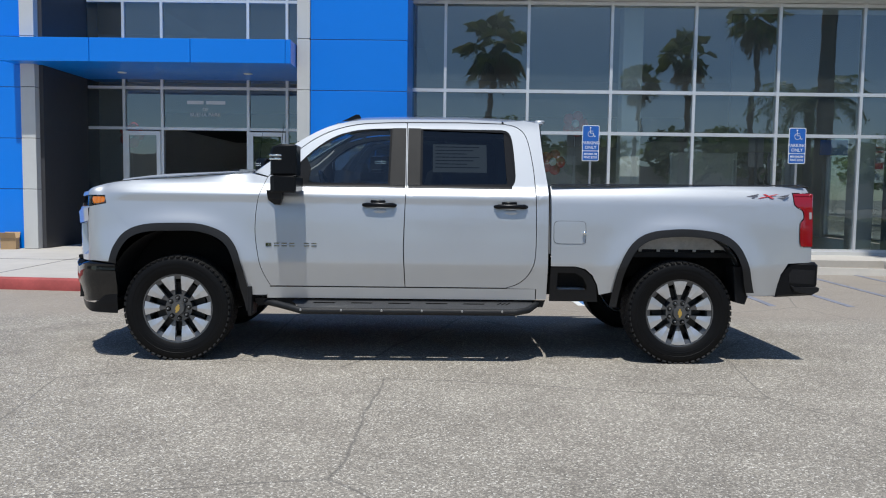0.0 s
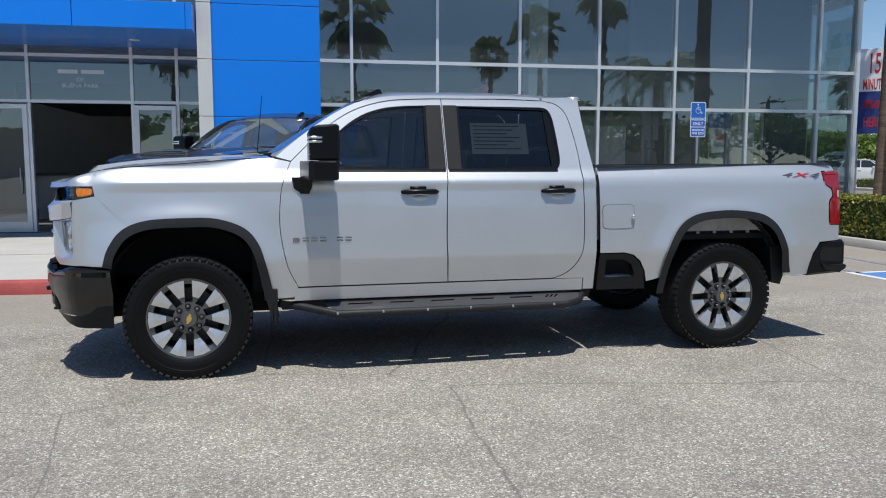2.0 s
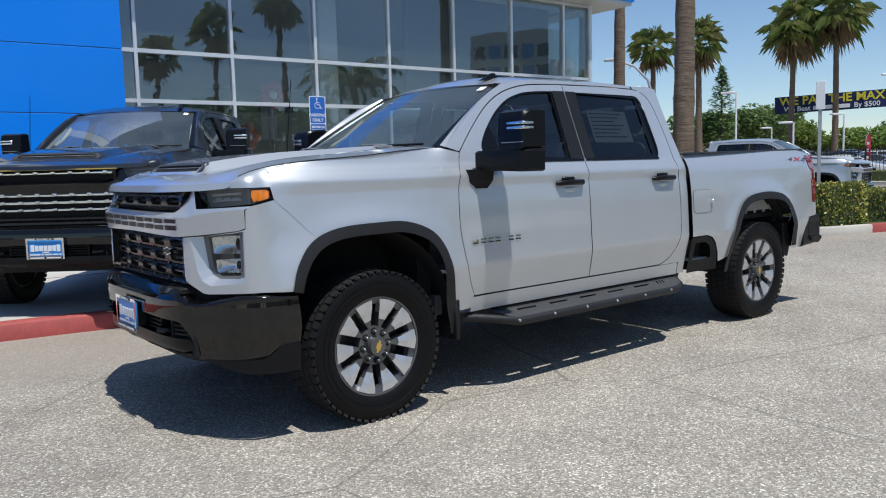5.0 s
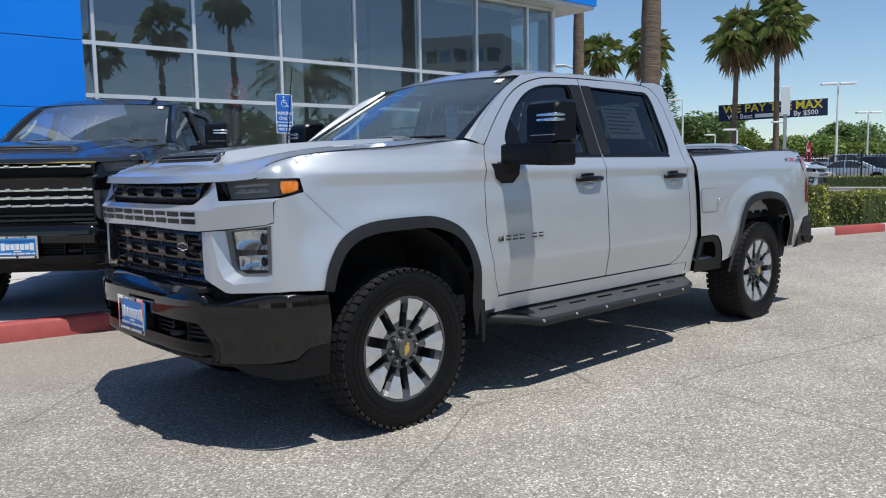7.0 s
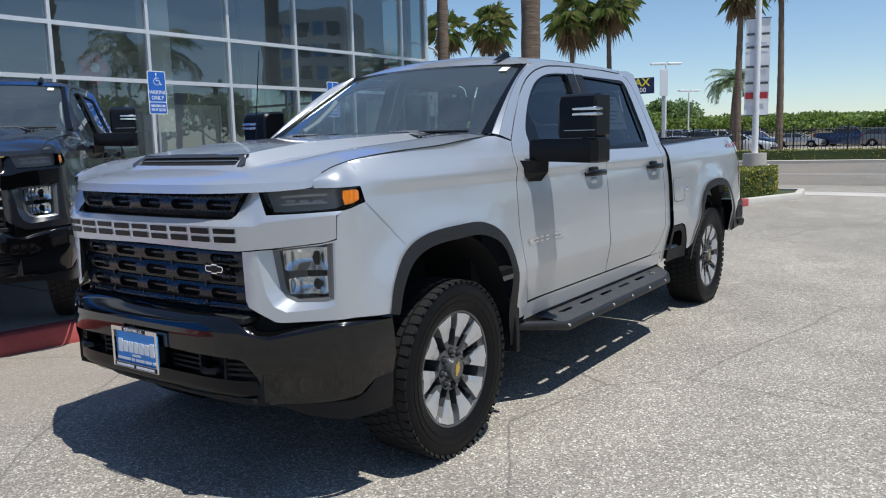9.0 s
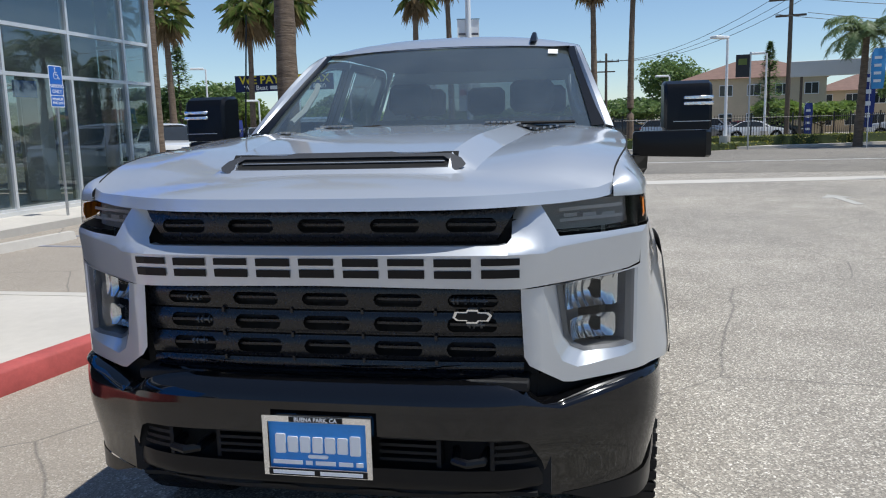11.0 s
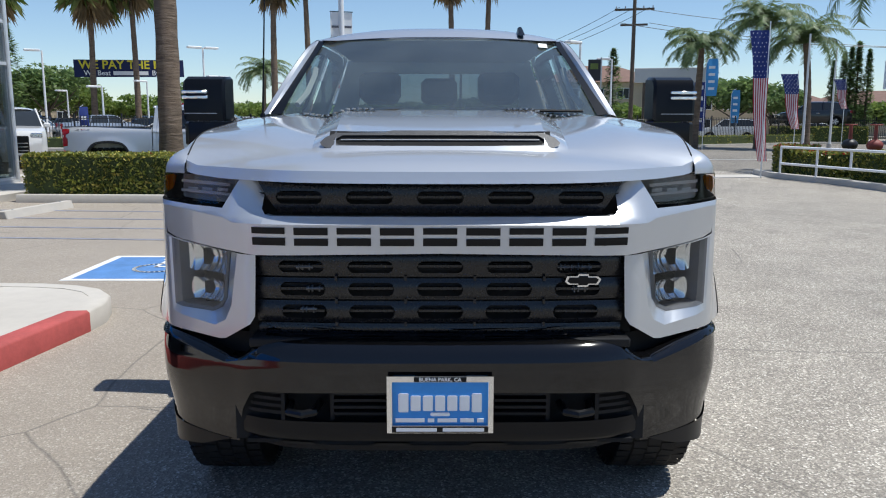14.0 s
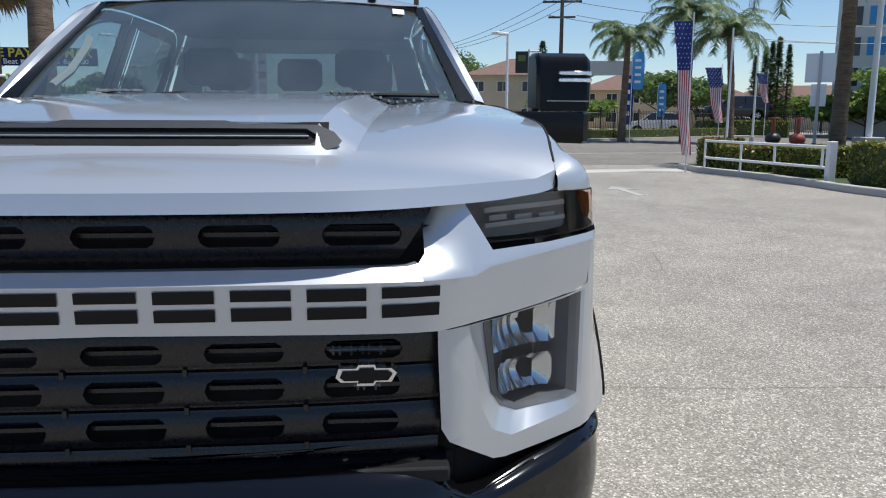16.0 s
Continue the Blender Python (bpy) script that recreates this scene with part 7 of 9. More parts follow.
M["leaf"] = leaf_mat("green_leaf", [(0.112, 0.181, 0.041), (0.184, 0.272, 0.058), (0.280, 0.361, 0.091)], 0.5, 0.5)
M["leaf_bright"] = leaf_mat("bright_leaf", [(0.125, 0.189, 0.032), (0.189, 0.267, 0.056), (0.252, 0.315, 0.079)], 0.5, 0.4)
M["hedge_leaf"] = leaf_mat("hedge_leaf", [(0.088, 0.120, 0.026), (0.178, 0.212, 0.036), (0.315, 0.324, 0.060), (0.493, 0.398, 0.090)], 0.4, 0.25)
# dark green that paints the shade inside hedges; the soil uses it too
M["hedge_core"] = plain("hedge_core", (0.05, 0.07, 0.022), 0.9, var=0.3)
M["flower_red"] = leaf_mat("red_flower", [(0.45, 0.03, 0.03), (0.55, 0.07, 0.05)], 0.6, 0.3)


def bark_mat():
    m, t, p = nodes_of("palm_bark")
    v = coords(t)
    mp = t.nodes.new("ShaderNodeMapping")
    mp.inputs["Scale"].default_value = (3, 3, 26)
    link(t, v, mp.inputs[0])
    rings = noise_tex(t, mp.outputs[0], 1.0, 4, 0.7)
    big = noise_tex(t, v, 2.5, 4)
    c = ramp(t, rings, [(0.3, (0.10, 0.072, 0.05)), (0.55, (0.19, 0.14, 0.10)), (0.75, (0.27, 0.21, 0.16))])
    c = mixc(t, 1.0, c, ramp(t, big, [(0.3, (0.75, 0.75, 0.75)), (0.7, (1.15, 1.12, 1.1))]), "MULTIPLY")
    link(t, c, p.inputs["Base Color"])
    p.inputs["Roughness"].default_value = 0.9
    bump(t, p, rings, 0.7, 0.03)
    return m


M["bark"] = bark_mat()
M["trunk"] = plain("tree_bark", (0.11, 0.085, 0.065), 0.9, var=0.3, bumps=0.5, bscale=20)


def raw(name, verts, faces, mat, parent=None, label="", kind="", smooth=False):
    me = bpy.data.meshes.new(name)
    me.from_pydata(verts, [], faces)
    me.materials.append(mat)
    if smooth:
        me.polygons.foreach_set("use_smooth", [True] * len(me.polygons))
    ob = new(name, me)
    if parent:
        ob.parent = parent
    if label:
        ob["label"] = label
    if kind:
        ob["kind"] = kind
    return ob


def trunk_mesh(h, r0, r1, lean, rnd, rings=26):
    bm = B()
    pts, rs = [], []
    ph = rnd.uniform(0, 6)
    for k in range(rings):
        u = k / (rings - 1)
        pts.append((lean[0] * u * u + 0.05 * math.sin(3 * u + ph), lean[1] * u * u + 0.05 * math.cos(2.3 * u + ph), h * u))
        rs.append((r0 + (r1 - r0) * u + 0.14 * r0 * math.exp(-u * h / 0.5)) * (1 + 0.035 * (-1) ** k))
    tube(bm, pts, rs, 14)
    return bm, pts[-1]


def fan_palm(x, y, h, crown=1.5, r0=0.22, seed=1, lean=(0, 0), dead=16, live=34, z0=0.0, label="tall fan palm with brown trunk and drooping skirt"):
    rnd = random.Random(seed)
    ob = thing("palm_tree", label, "palm tree", "fan palms", pose(x, y, z0))
    bm, top = trunk_mesh(h, r0, r0 * 0.62, lean, rnd)
    part("trunk", bm, M["bark"], ob, "ringed brown trunk", True, 60)
    top = Vector(top)
    for nm, mat, cnt, els, ln in (("crown", M["frond"], live, (-48, 80), 1.0), ("skirt", M["dead_frond"], dead, (-85, -50), 0.72)):
        V, Fc = [], []
        for k in range(cnt):
            az = rnd.uniform(0, 2 * math.pi)
            el = radians(rnd.uniform(*els))
            d = Vector((math.cos(el) * math.cos(az), math.cos(el) * math.sin(az), math.sin(el)))
            pet = crown * rnd.uniform(0.42, 0.6) * ln
            c = top + Vector((0, 0, -0.1 if nm == "skirt" else 0.05)) + d * pet
            c.z -= 0.08 * crown * math.cos(el)
            side = d.cross(Vector((0, 0, 1)))
            if side.length < 0.1:
                side = Vector((1, 0, 0))
            side.normalize()
            up = side.cross(d).normalized()
            i = len(V)
            w = 0.014 * crown
            a = top + d * 0.08
            V += [a - side * w, a + side * w, c + side * w, c - side * w]
            Fc.append((i, i + 1, i + 2, i + 3))
            blades = 15
            for b in range(blades):
                th = radians(-105 + 210 * b / (blades - 1) + rnd.uniform(-3, 3))
                L = crown * rnd.uniform(0.46, 0.66) * (1 - 0.25 * abs(th) / 2)
                dd = (d * math.cos(th) + side * math.sin(th)).normalized()
                nn = (side * math.cos(th) - d * math.sin(th)) * 0.025 * crown
                m1 = c + dd * L * 0.55 + up * 0.02 * crown
                tip = c + dd * L
                tip.z -= L * rnd.uniform(0.2, 0.6) * (1.2 if nm == "skirt" else 1)
                i = len(V)
                V += [c, m1 - nn, tip, m1 + nn]
                Fc += [(i, i + 1, i + 2), (i, i + 2, i + 3)]
        raw(nm, V, Fc, mat, ob, "fan-shaped green fronds" if nm == "crown" else "dry brown hanging fronds", "stuff")
    return ob


def feather_palm(x, y, h, L=2.6, r0=0.2, seed=1, fronds=20, z0=0.0):
    rnd = random.Random(seed)
    ob = thing("palm_tree", "feathery queen palm with arching green fronds", "palm tree", "feather palms", pose(x, y, z0))
    bm, top = trunk_mesh(h, r0, r0 * 0.7, (rnd.uniform(-0.3, 0.3), rnd.uniform(-0.3, 0.3)), rnd)
    part("trunk", bm, M["bark"], ob, "grey-brown trunk", True, 60)
    top = Vector(top)
    V, Fc = [], []
    for k in range(fronds):
        az = 2 * math.pi * k / fronds * 2.4 + rnd.uniform(-0.2, 0.2)
        el = radians(rnd.uniform(22, 86))
        hd = Vector((math.cos(az), math.sin(az), 0))
        side = Vector((-math.sin(az), math.cos(az), 0))
        pts = []
        p, a = top.copy(), el
        n = 14
        for j in range(n + 1):
            pts.append((p.copy(), a))
            p = p + (hd * math.cos(a) + Vector((0, 0, 1)) * math.sin(a)) * L / n
            a -= radians(rnd.uniform(6.5, 10.5))
        for (p0, a0), (p1, a1) in zip(pts, pts[1:]):
            i = len(V)
            w = 0.02
            V += [p0 - side * w, p0 + side * w, p1 + side * w, p1 - side * w]
            Fc.append((i, i + 1, i + 2, i + 3))
        for j in range(2, n + 1):
            p0, a0 = pts[j]
            t = hd * math.cos(a0) + Vector((0, 0, 1)) * math.sin(a0)
            for q in range(4):
                base = p0 - t * (L / n) * q / 4
                for sgn in (-1, 1):
                    ll = 0.52 * (1 - 0.55 * abs(j / n - 0.45)) * rnd.uniform(0.8, 1.15) * L / 2.6
                    dd = (side * sgn * 0.85 + t * 0.45 + Vector((0, 0, rnd.uniform(-0.75, 0.1)))).normalized()
                    tip = base + dd * ll - Vector((0, 0, 0.10 * ll))
                    i = len(V)
                    V += [base - t * 0.030, base + t * 0.030, tip]
                    Fc.append((i, i + 1, i + 2))
    raw("crown", V, Fc, M["feather"], ob, "long feathery fronds", "stuff")
    return ob


def leaf_cloud(blobs, n, size, rnd, gaps=0.35):
    """Small leaf cards gathered near the skins of uneven blobs."""
    V, Fc = [], []
    tot = sum(b[3] * b[4] for b in blobs)
    for cx, cy, cz, rx, rz in blobs:
        for k in range(int(n * rx * rz / tot)):
            d = Vector((rnd.gauss(0, 1), rnd.gauss(0, 1), rnd.gauss(0, 1))).normalized()
            lump = 1 + 0.35 * noise.noise(Vector((d.x * 2.1 + cx, d.y * 2.1 + cy, d.z * 2.1 + cz)))
            r = lump * (rnd.random() ** gaps)
            c = Vector((cx + d.x * rx * r, cy + d.y * rx * r, cz + d.z * rz * r))
            a = Vector((rnd.gauss(0, 1), rnd.gauss(0, 1), rnd.gauss(0, 0.6))).normalized()
            b = a.cross(Vector((rnd.gauss(0, 1), rnd.gauss(0, 1), rnd.gauss(0, 1)))).normalized()
            s = size * rnd.uniform(0.6, 1.3)
            i = len(V)
            V += [c - a * s, c - b * s * 0.5, c + a * s, c + b * s * 0.5]
            Fc.append((i, i + 1, i + 2, i + 3))
    return V, Fc


def tree(x, y, h, w, mat="leaf", seed=1, n=2600, size=0.22, trunk_h=None, label="rounded green street tree"):
    rnd = random.Random(seed)
    ob = thing("tree", label, "tree", "far trees", pose(x, y, 0))
    th = trunk_h if trunk_h is not None else h * 0.35
    bm = B()
    tube(bm, [(0, 0, 0), (0.05, 0, th * 0.5), (0, 0.05, th), (0.1, 0, h * 0.6)], [0.03 * h, 0.024 * h, 0.02 * h, 0.008 * h], 8)
    for k in range(5):
        a = 2 * math.pi * k / 5 + rnd.uniform(-0.4, 0.4)
        tube(bm, [(0, 0, th * rnd.uniform(0.7, 1)), (0.22 * w * math.cos(a), 0.22 * w * math.sin(a), th + 0.2 * (h - th)), (0.4 * w * math.cos(a), 0.4 * w * math.sin(a), th + 0.5 * (h - th))], [0.014 * h, 0.009 * h, 0.003 * h], 6)
    part("trunk", bm, M["trunk"], ob, "brown trunk and limbs", True)
    blobs = [(0, 0, th + (h - th) * 0.55, w * 0.42, (h - th) * 0.42)]
    for k in range(9):
        a = rnd.uniform(0, 2 * math.pi)
        rr = rnd.uniform(0.15, 0.36) * w
        blobs.append((rr * math.cos(a), rr * math.sin(a), th + (h - th) * rnd.uniform(0.25, 0.85), w * rnd.uniform(0.14, 0.26), (h - th) * rnd.uniform(0.14, 0.24)))
    V, Fc = leaf_cloud(blobs, n, size, rnd)
    raw("crown", V, Fc, M[mat], ob, "uneven leafy crown", "stuff")
    return ob


def conifer(x, y, h, w, seed, mat="leaf_dark", label="dark green pointed conifer tree"):
    rnd = random.Random(seed)
    ob = thing("tree", label, "tree", "conifers", pose(x, y, 0))
    bm = B()
    rod(bm, (0, 0, 0), (0, 0, h * 0.95), 0.02 * h, 0.004 * h, 8)
    part("trunk", bm, M["trunk"], ob, "straight trunk")
    V, Fc = [], []
    for k in range(1700):
        u = rnd.random() ** 0.8
        z = h * (0.08 + 0.92 * u)
        r = w / 2 * (1 - u) ** 0.8 * (0.55 + 0.45 * abs(math.sin(u * 26 + rnd.uniform(0, 0.7)))) * rnd.uniform(0.5, 1)
        a = rnd.uniform(0, 2 * math.pi)
        c = Vector((r * math.cos(a), r * math.sin(a), z))
        d = Vector((math.cos(a), math.sin(a), rnd.uniform(-0.5, 0.5))).normalized() * 0.05 * h * rnd.uniform(0.4, 1)
        sd = Vector((-math.sin(a), math.cos(a), 0)) * 0.018 * h
        i = len(V)
        V += [c - sd, c + d, c + sd]
        Fc.append((i, i + 1, i + 2))
    raw("crown", V, Fc, M[mat], ob, "layered dark foliage", "stuff")


def hedge(name, outline, h, n, seed, flowers=0, z0=0.0, size=0.03, label="trimmed dense green box hedge"):
    """A clipped hedge over a closed outline: a block coloured dark for inner shade under a coat of small leaves."""
    rnd = random.Random(seed)
    ob = thing(name, label, "hedge", "hedges")
    pts = [Vector(p) for p in outline]
    c = sum(pts, Vector((0, 0))) / len(pts)
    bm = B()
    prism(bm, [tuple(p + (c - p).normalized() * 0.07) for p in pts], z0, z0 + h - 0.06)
    part("core", bm, M["hedge_core"], ob, "solid core coloured dark for the shade behind the leaves")
    ln = [(pts[(i + 1) % len(pts)] - pts[i]).length for i in range(len(pts))]
    per = sum(ln)
    area = abs(sum(pts[i].x * pts[(i + 1) % len(pts)].y - pts[(i + 1) % len(pts)].x * pts[i].y for i in range(len(pts)))) / 2
    V, Fc, VF, FF = [], [], [], []
    xs, ys = [p.x for p in pts], [p.y for p in pts]

    def inside(p):
        r = False
        for i in range(len(pts)):
            a, b = pts[i], pts[(i + 1) % len(pts)]
            if (a.y > p.y) != (b.y > p.y) and p.x < (b.x - a.x) * (p.y - a.y) / (b.y - a.y) + a.x:
                r = not r
        return r
    made = 0
    while made < n:
        if rnd.random() < area / (area + per * h):
            p = Vector((rnd.uniform(min(xs), max(xs)), rnd.uniform(min(ys), max(ys))))
            if not inside(p):
                continue
            nrm = Vector((0, 0, 1))
            q = Vector((p.x, p.y, z0 + h + 0.05 * noise.noise(Vector((p.x * 2, p.y * 2, 0)))))
        else:
            t = rnd.random() * per
            i = 0
            while t > ln[i]:
                t -= ln[i]
                i += 1
            d = (pts[(i + 1) % len(pts)] - pts[i]).normalized()
            p = pts[i] + d * t
            out = Vector((d.y, -d.x))
            if out.dot(p - c) < 0:
                out = -out
            z = rnd.uniform(0.02, h)
            bulge = 0.05 * noise.noise(Vector((p.x * 2.2, p.y * 2.2, z * 2.2))) - 0.05 * sstep(h - 0.1, h, z)
            nrm = Vector((out.x, out.y, 0))
            q = Vector((p.x + out.x * bulge, p.y + out.y * bulge, z0 + z))
        q -= nrm * rnd.uniform(0, 0.07)
        a = (nrm * 0.5 + Vector((rnd.gauss(0, 1), rnd.gauss(0, 1), rnd.gauss(0, 1)))).normalized()
        b = a.cross(Vector((rnd.gauss(0, 1), rnd.gauss(0, 1), rnd.gauss(0, 1)))).normalized()
        s = size * rnd.uniform(0.6, 1.3)
        fl = flowers and nrm.z > 0.5 and rnd.random() < flowers
        W, G = (VF, FF) if fl else (V, Fc)
        i = len(W)
        W += [q - a * s, q - b * s * 0.55, q + a * s, q + b * s * 0.55]
        G.append((i, i + 1, i + 2, i + 3))
        made += 1
    raw("leaves", V, Fc, M["hedge_leaf"], ob, "small glossy clipped leaves", "stuff")
    if VF:
        raw("flower", VF, FF, M["flower_red"], ob, "scattered red flowers", "stuff")
    return ob


# near hedge island behind the bays
bm = B()
isl = [(10.95, 7.7), (10.85, 5.2), (10.75, 3.2), (10.9, 2.35), (11.5, 1.75), (12.4, 1.45), (13.8, 1.05), (15.8, 0.4), (17.2, 0.6), (17.2, 8.0)]
inn = [(11.07, 7.66), (10.99, 5.2), (10.89, 3.25), (11.02, 2.42), (11.58, 1.87), (12.45, 1.58), (13.85, 1.18), (15.8, 0.55), (17.05, 0.72), (17.05, 8.0)]
kerb("kerb_island", isl[:6], inn[:6], 0.15, M["concrete"], "pale concrete kerb round the hedge island")
kerb("kerb_island_red", isl[5:7], inn[5:7], 0.152, M["kerb_red"], "short red painted stretch of kerb")
kerb("kerb_island_end", isl[6:], inn[6:], 0.15, M["concrete"], "pale concrete kerb round the hedge island")
bm = B()
f = bm.faces.new([bm.verts.new((x, y, 0.10)) for x, y in inn])
tagged(part("planting_soil", bm, M["hedge_core"]), "dark soil of the hedge island", "soil", kind="structure")
hedge("hedge", [(11.1, 7.62), (11.03, 5.2), (10.95, 3.35), (11.15, 2.75), (12.0, 2.75), (12.05, 5.2), (12.1, 7.62)], 0.78, 16000, 11, 0.012, 0.1, 0.038)
hedge("hedge", [(13.1, 2.3), (14.0, 1.55), (15.8, 0.95), (16.7, 1.1), (16.6, 2.2), (14.6, 2.5)], 0.62, 7000, 12, 0.0, 0.1)
hedge("hedge", [(11.3, 2.55), (11.75, 2.0), (12.6, 1.72), (12.95, 1.75), (12.95, 2.45), (12.2, 2.7)], 0.80, 5000, 13, 0.0, 0.1)

fan_palm(12.2, 5.24, 11.0, 1.6, 0.235, 21, (0.2, 0.1))
fan_palm(18.9, 13.6, 13.0, 1.8, 0.205, 22)
fan_palm(18.8, 12.0, 12.0, 1.6, 0.215, 23)

EYE_F = Vector((-3.315, 0.0, 1.48))


def far(az, d):
    a = radians(az)
    return EYE_F.x + d * math.cos(a), EYE_F.y + d * math.sin(a)


def at_el(d, el):
    return EYE_F.z + d * math.tan(radians(el))


# far fan palms
for az, d, el, seed, cr in ((23.3, 72, 8.4, 31, 2.9), (20.6, 72, 9.2, 32, 2.9), (31.96, 65.2, 8.0, 33, 2.0), (28.5, 59.7, 8.0, 34, 2.0), (11.6, 60, 9.4, 35, 2.0), (9.2, 66, 10.5, 36, 2.0), (-1.0, 62, 10.0, 37, 2.0), (-3.4, 64, 10.4, 38, 2.0), (46.0, 40, 8.2, 41, 1.8), (43.6, 70, 5.2, 42, 2.0), (42.0, 76, 5.0, 43, 2.0)):
    x, y = far(az, d)
    fan_palm(x, y, at_el(d, el), cr, 0.28, seed, (random.Random(seed).uniform(-0.5, 0.5), random.Random(seed + 1).uniform(-0.5, 0.5)), 16, 32)
# queen palms beyond the street
for az, d, el, L, seed in ((-18.0, 46, 4.9, 2.5, 51), (-22.0, 47, 6.2, 3.1, 52), (-24.9, 46, 5.0, 2.7, 53), (12.4, 72, 3.2, 3.0, 54)):
    x, y = far(az, d)
    feather_palm(x, y, at_el(d, el), L, 0.22, seed, 34)
x, y = far(-31.4, 26.5)
feather_palm(x, y, 5.7, 3.4, 0.24, 55, 30)
# palms that stand behind the camera and show in the showroom glass
for x, y, h, w, seed in ((3.4, -17, 9.4, 2.1, 61), (14.2, -34, 9.9, 1.7, 62), (16.0, -26, 10.5, 1.9, 64), (19.7, -24, 12.5, 1.9, 65), (-7.5, -24, 8.8, 1.75, 66)):
    fan_palm(x, y, h, w, 0.24, seed, dead=10, live=24)
for x, y, h, w, seed in ((4, -34, 7, 8, 71), (11, -36, 6, 9, 72), (-6, -38, 6, 9, 73), (18, -33, 6.5, 8, 74), (25, -37, 6.5, 9, 76), (32, -40, 6, 10, 77), (40, -38, 6.5, 10, 78), (-15, -36, 6, 9, 75)):
    tree(x, y, h, w, "leaf_dark", seed, 1800, 0.3)

# far trees
for az, d, h, w, mat, seed in ((-5.9, 95, 9.0, 9.0, "leaf_dark", 81), (-3.2, 90, 4.2, 12, "leaf_dark", 82), (1.0, 90, 3.6, 12, "leaf", 83), (5.0, 92, 3.4, 13, "leaf", 84), (8.5, 95, 3.6, 12, "leaf", 85), (13.5, 100, 3.8, 10, "leaf", 86), (17.0, 105, 6.0, 9, "leaf_dark", 87), (19.4, 100, 4.6, 9, "leaf", 88), (21.8, 104, 3.8, 11, "leaf_bright", 89), (24.5, 100, 6.0, 9, "leaf_bright", 90), (27.2, 104, 6.0, 8, "leaf", 91), (30.0, 88, 6.4, 8, "leaf_dark", 92), (33.5, 84, 4.2, 10, "leaf_bright", 93), (36.5, 78, 3.8, 11, "leaf_bright", 94), (39.0, 74, 3.6, 11, "leaf_bright", 95), (42.0, 78, 4.2, 12, "leaf", 96), (45.5, 70, 4.2, 12, "leaf", 97), (-12.8, 76, 3.2, 5, "leaf", 98), (-15.5, 78, 2.8, 6, "leaf", 99), (-20.4, 80, 5.6, 7, "leaf_dark", 100), (-22.8, 82, 5.2, 7, "leaf_dark", 101), (-27.5, 90, 3.2, 9, "leaf_dark", 102), (-30.5, 84, 3.2, 8, "leaf", 103), (-33.0, 62, 3.0, 7, "leaf", 104), (-36.0, 58, 4.4, 9, "leaf", 105), (26.0, 92, 7.4, 8, "leaf_dark", 106), (40.6, 100, 5.6, 12, "leaf_dark", 107), (14.8, 96, 3.4, 10, "leaf_bright", 108), (50.0, 66, 5.0, 12, "leaf", 109), (-9.5, 104, 4.0, 12, "leaf", 110)):
    x, y = far(az, d)
    tree(x, y, h, w, mat, seed, 9000 if h > 10 else 4600, 0.25)
for az, d, el, w, seed in ((-12.3, 70, 5.0, 3.6, 121), (-26.9, 80, 4.4, 1.9, 122), (-27.7, 80, 5.0, 1.9, 123), (-26.3, 81, 3.9, 1.9, 124), (28.2, 84, 6.2, 6, 125), (-28.3, 80, 4.5, 1.8, 126), (-27.3, 82, 4.7, 1.8, 127)):
    x, y = far(az, d)
    conifer(x, y, at_el(d, el), w, seed)

# ---------------------------------------------------------------- street furniture
def lot_lamp(az, d, el, arms=1, seed=0):
    x, y = far(az, d)
    h = at_el(d, el)
    ob = thing("lot_lamp", "tall white parking lot lamp post with flat head", "lamp post", "lot lamps", pose(x, y, 0, 0, 0, az + 90 + seed * 17))
    bm = B()
    rod(bm, (0, 0, 0), (0, 0, h), 0.09, 0.06, 10)
    part("pole", bm, M["sign_white"], ob, "white pole", True)
    bm = B()
    rod(bm, (0, 0, 0), (0, 0, 0.7), 0.28, 0.28, 14)
    part("footing", bm, M["concrete"], ob, "concrete footing")
    for k in range(arms):
        s = 1 if k == 0 else -1
        part("lamp_head", boxes((min(s * 0.1, s * 1.1), max(s * 0.1, s * 1.1), -0.22, 0.22, h - 0.06, h + 0.08), bevel=0.03), M["sign_white"], ob, "flat lamp head")


for i, (az, d, el, arms) in enumerate(((26.2, 62, 4.4, 1), (16.3, 60, 4.9, 2), (15.4, 78, 3.0, 2), (-10.0, 44, 5.4, 1), (-12.2, 60, 4.3, 1), (22.8, 66, 2.2, 1), (20.0, 70, 2.6, 1), (29.8, 64, 4.2, 1), (31.8, 60, 2.6, 1), (33.9, 58, 3.6, 1), (24.9, 82, 1.9, 1), (11.0, 74, 2.6, 2), (37.8, 54, 3.4, 1), (-6.0, 66, 3.1, 1))):
    lot_lamp(az, d, el, arms, i % 4)


def utility_pole(az, d, el, seed):
    x, y = far(az, d)
    h = at_el(d, el)
    ob = thing("utility_pole", "dark wooden utility pole with crossarm", "utility pole", "utility poles", pose(x, y, 0, 0, 0, az + 90))
    bm = B()
    rod(bm, (0, 0, 0), (0, 0, h), 0.17, 0.12, 10)
    part("pole", bm, M["trunk"], ob, "brown pole", True)
    part("crossarm", boxes((-1.3, 1.3, -0.06, 0.06, h - 0.9, h - 0.76)), M["trunk"], ob)
    part("crossarm", boxes((-0.9, 0.9, -0.06, 0.06, h - 1.9, h - 1.77)), M["trunk"], ob)
    for k in (-1.2, -0.6, 0.6, 1.2):
        bm = B()
        rod(bm, (k, 0, h - 0.76), (k, 0, h - 0.6), 0.05, 0.04, 8)
        part("insulator", bm, M["steel"], ob)
    return x, y, h


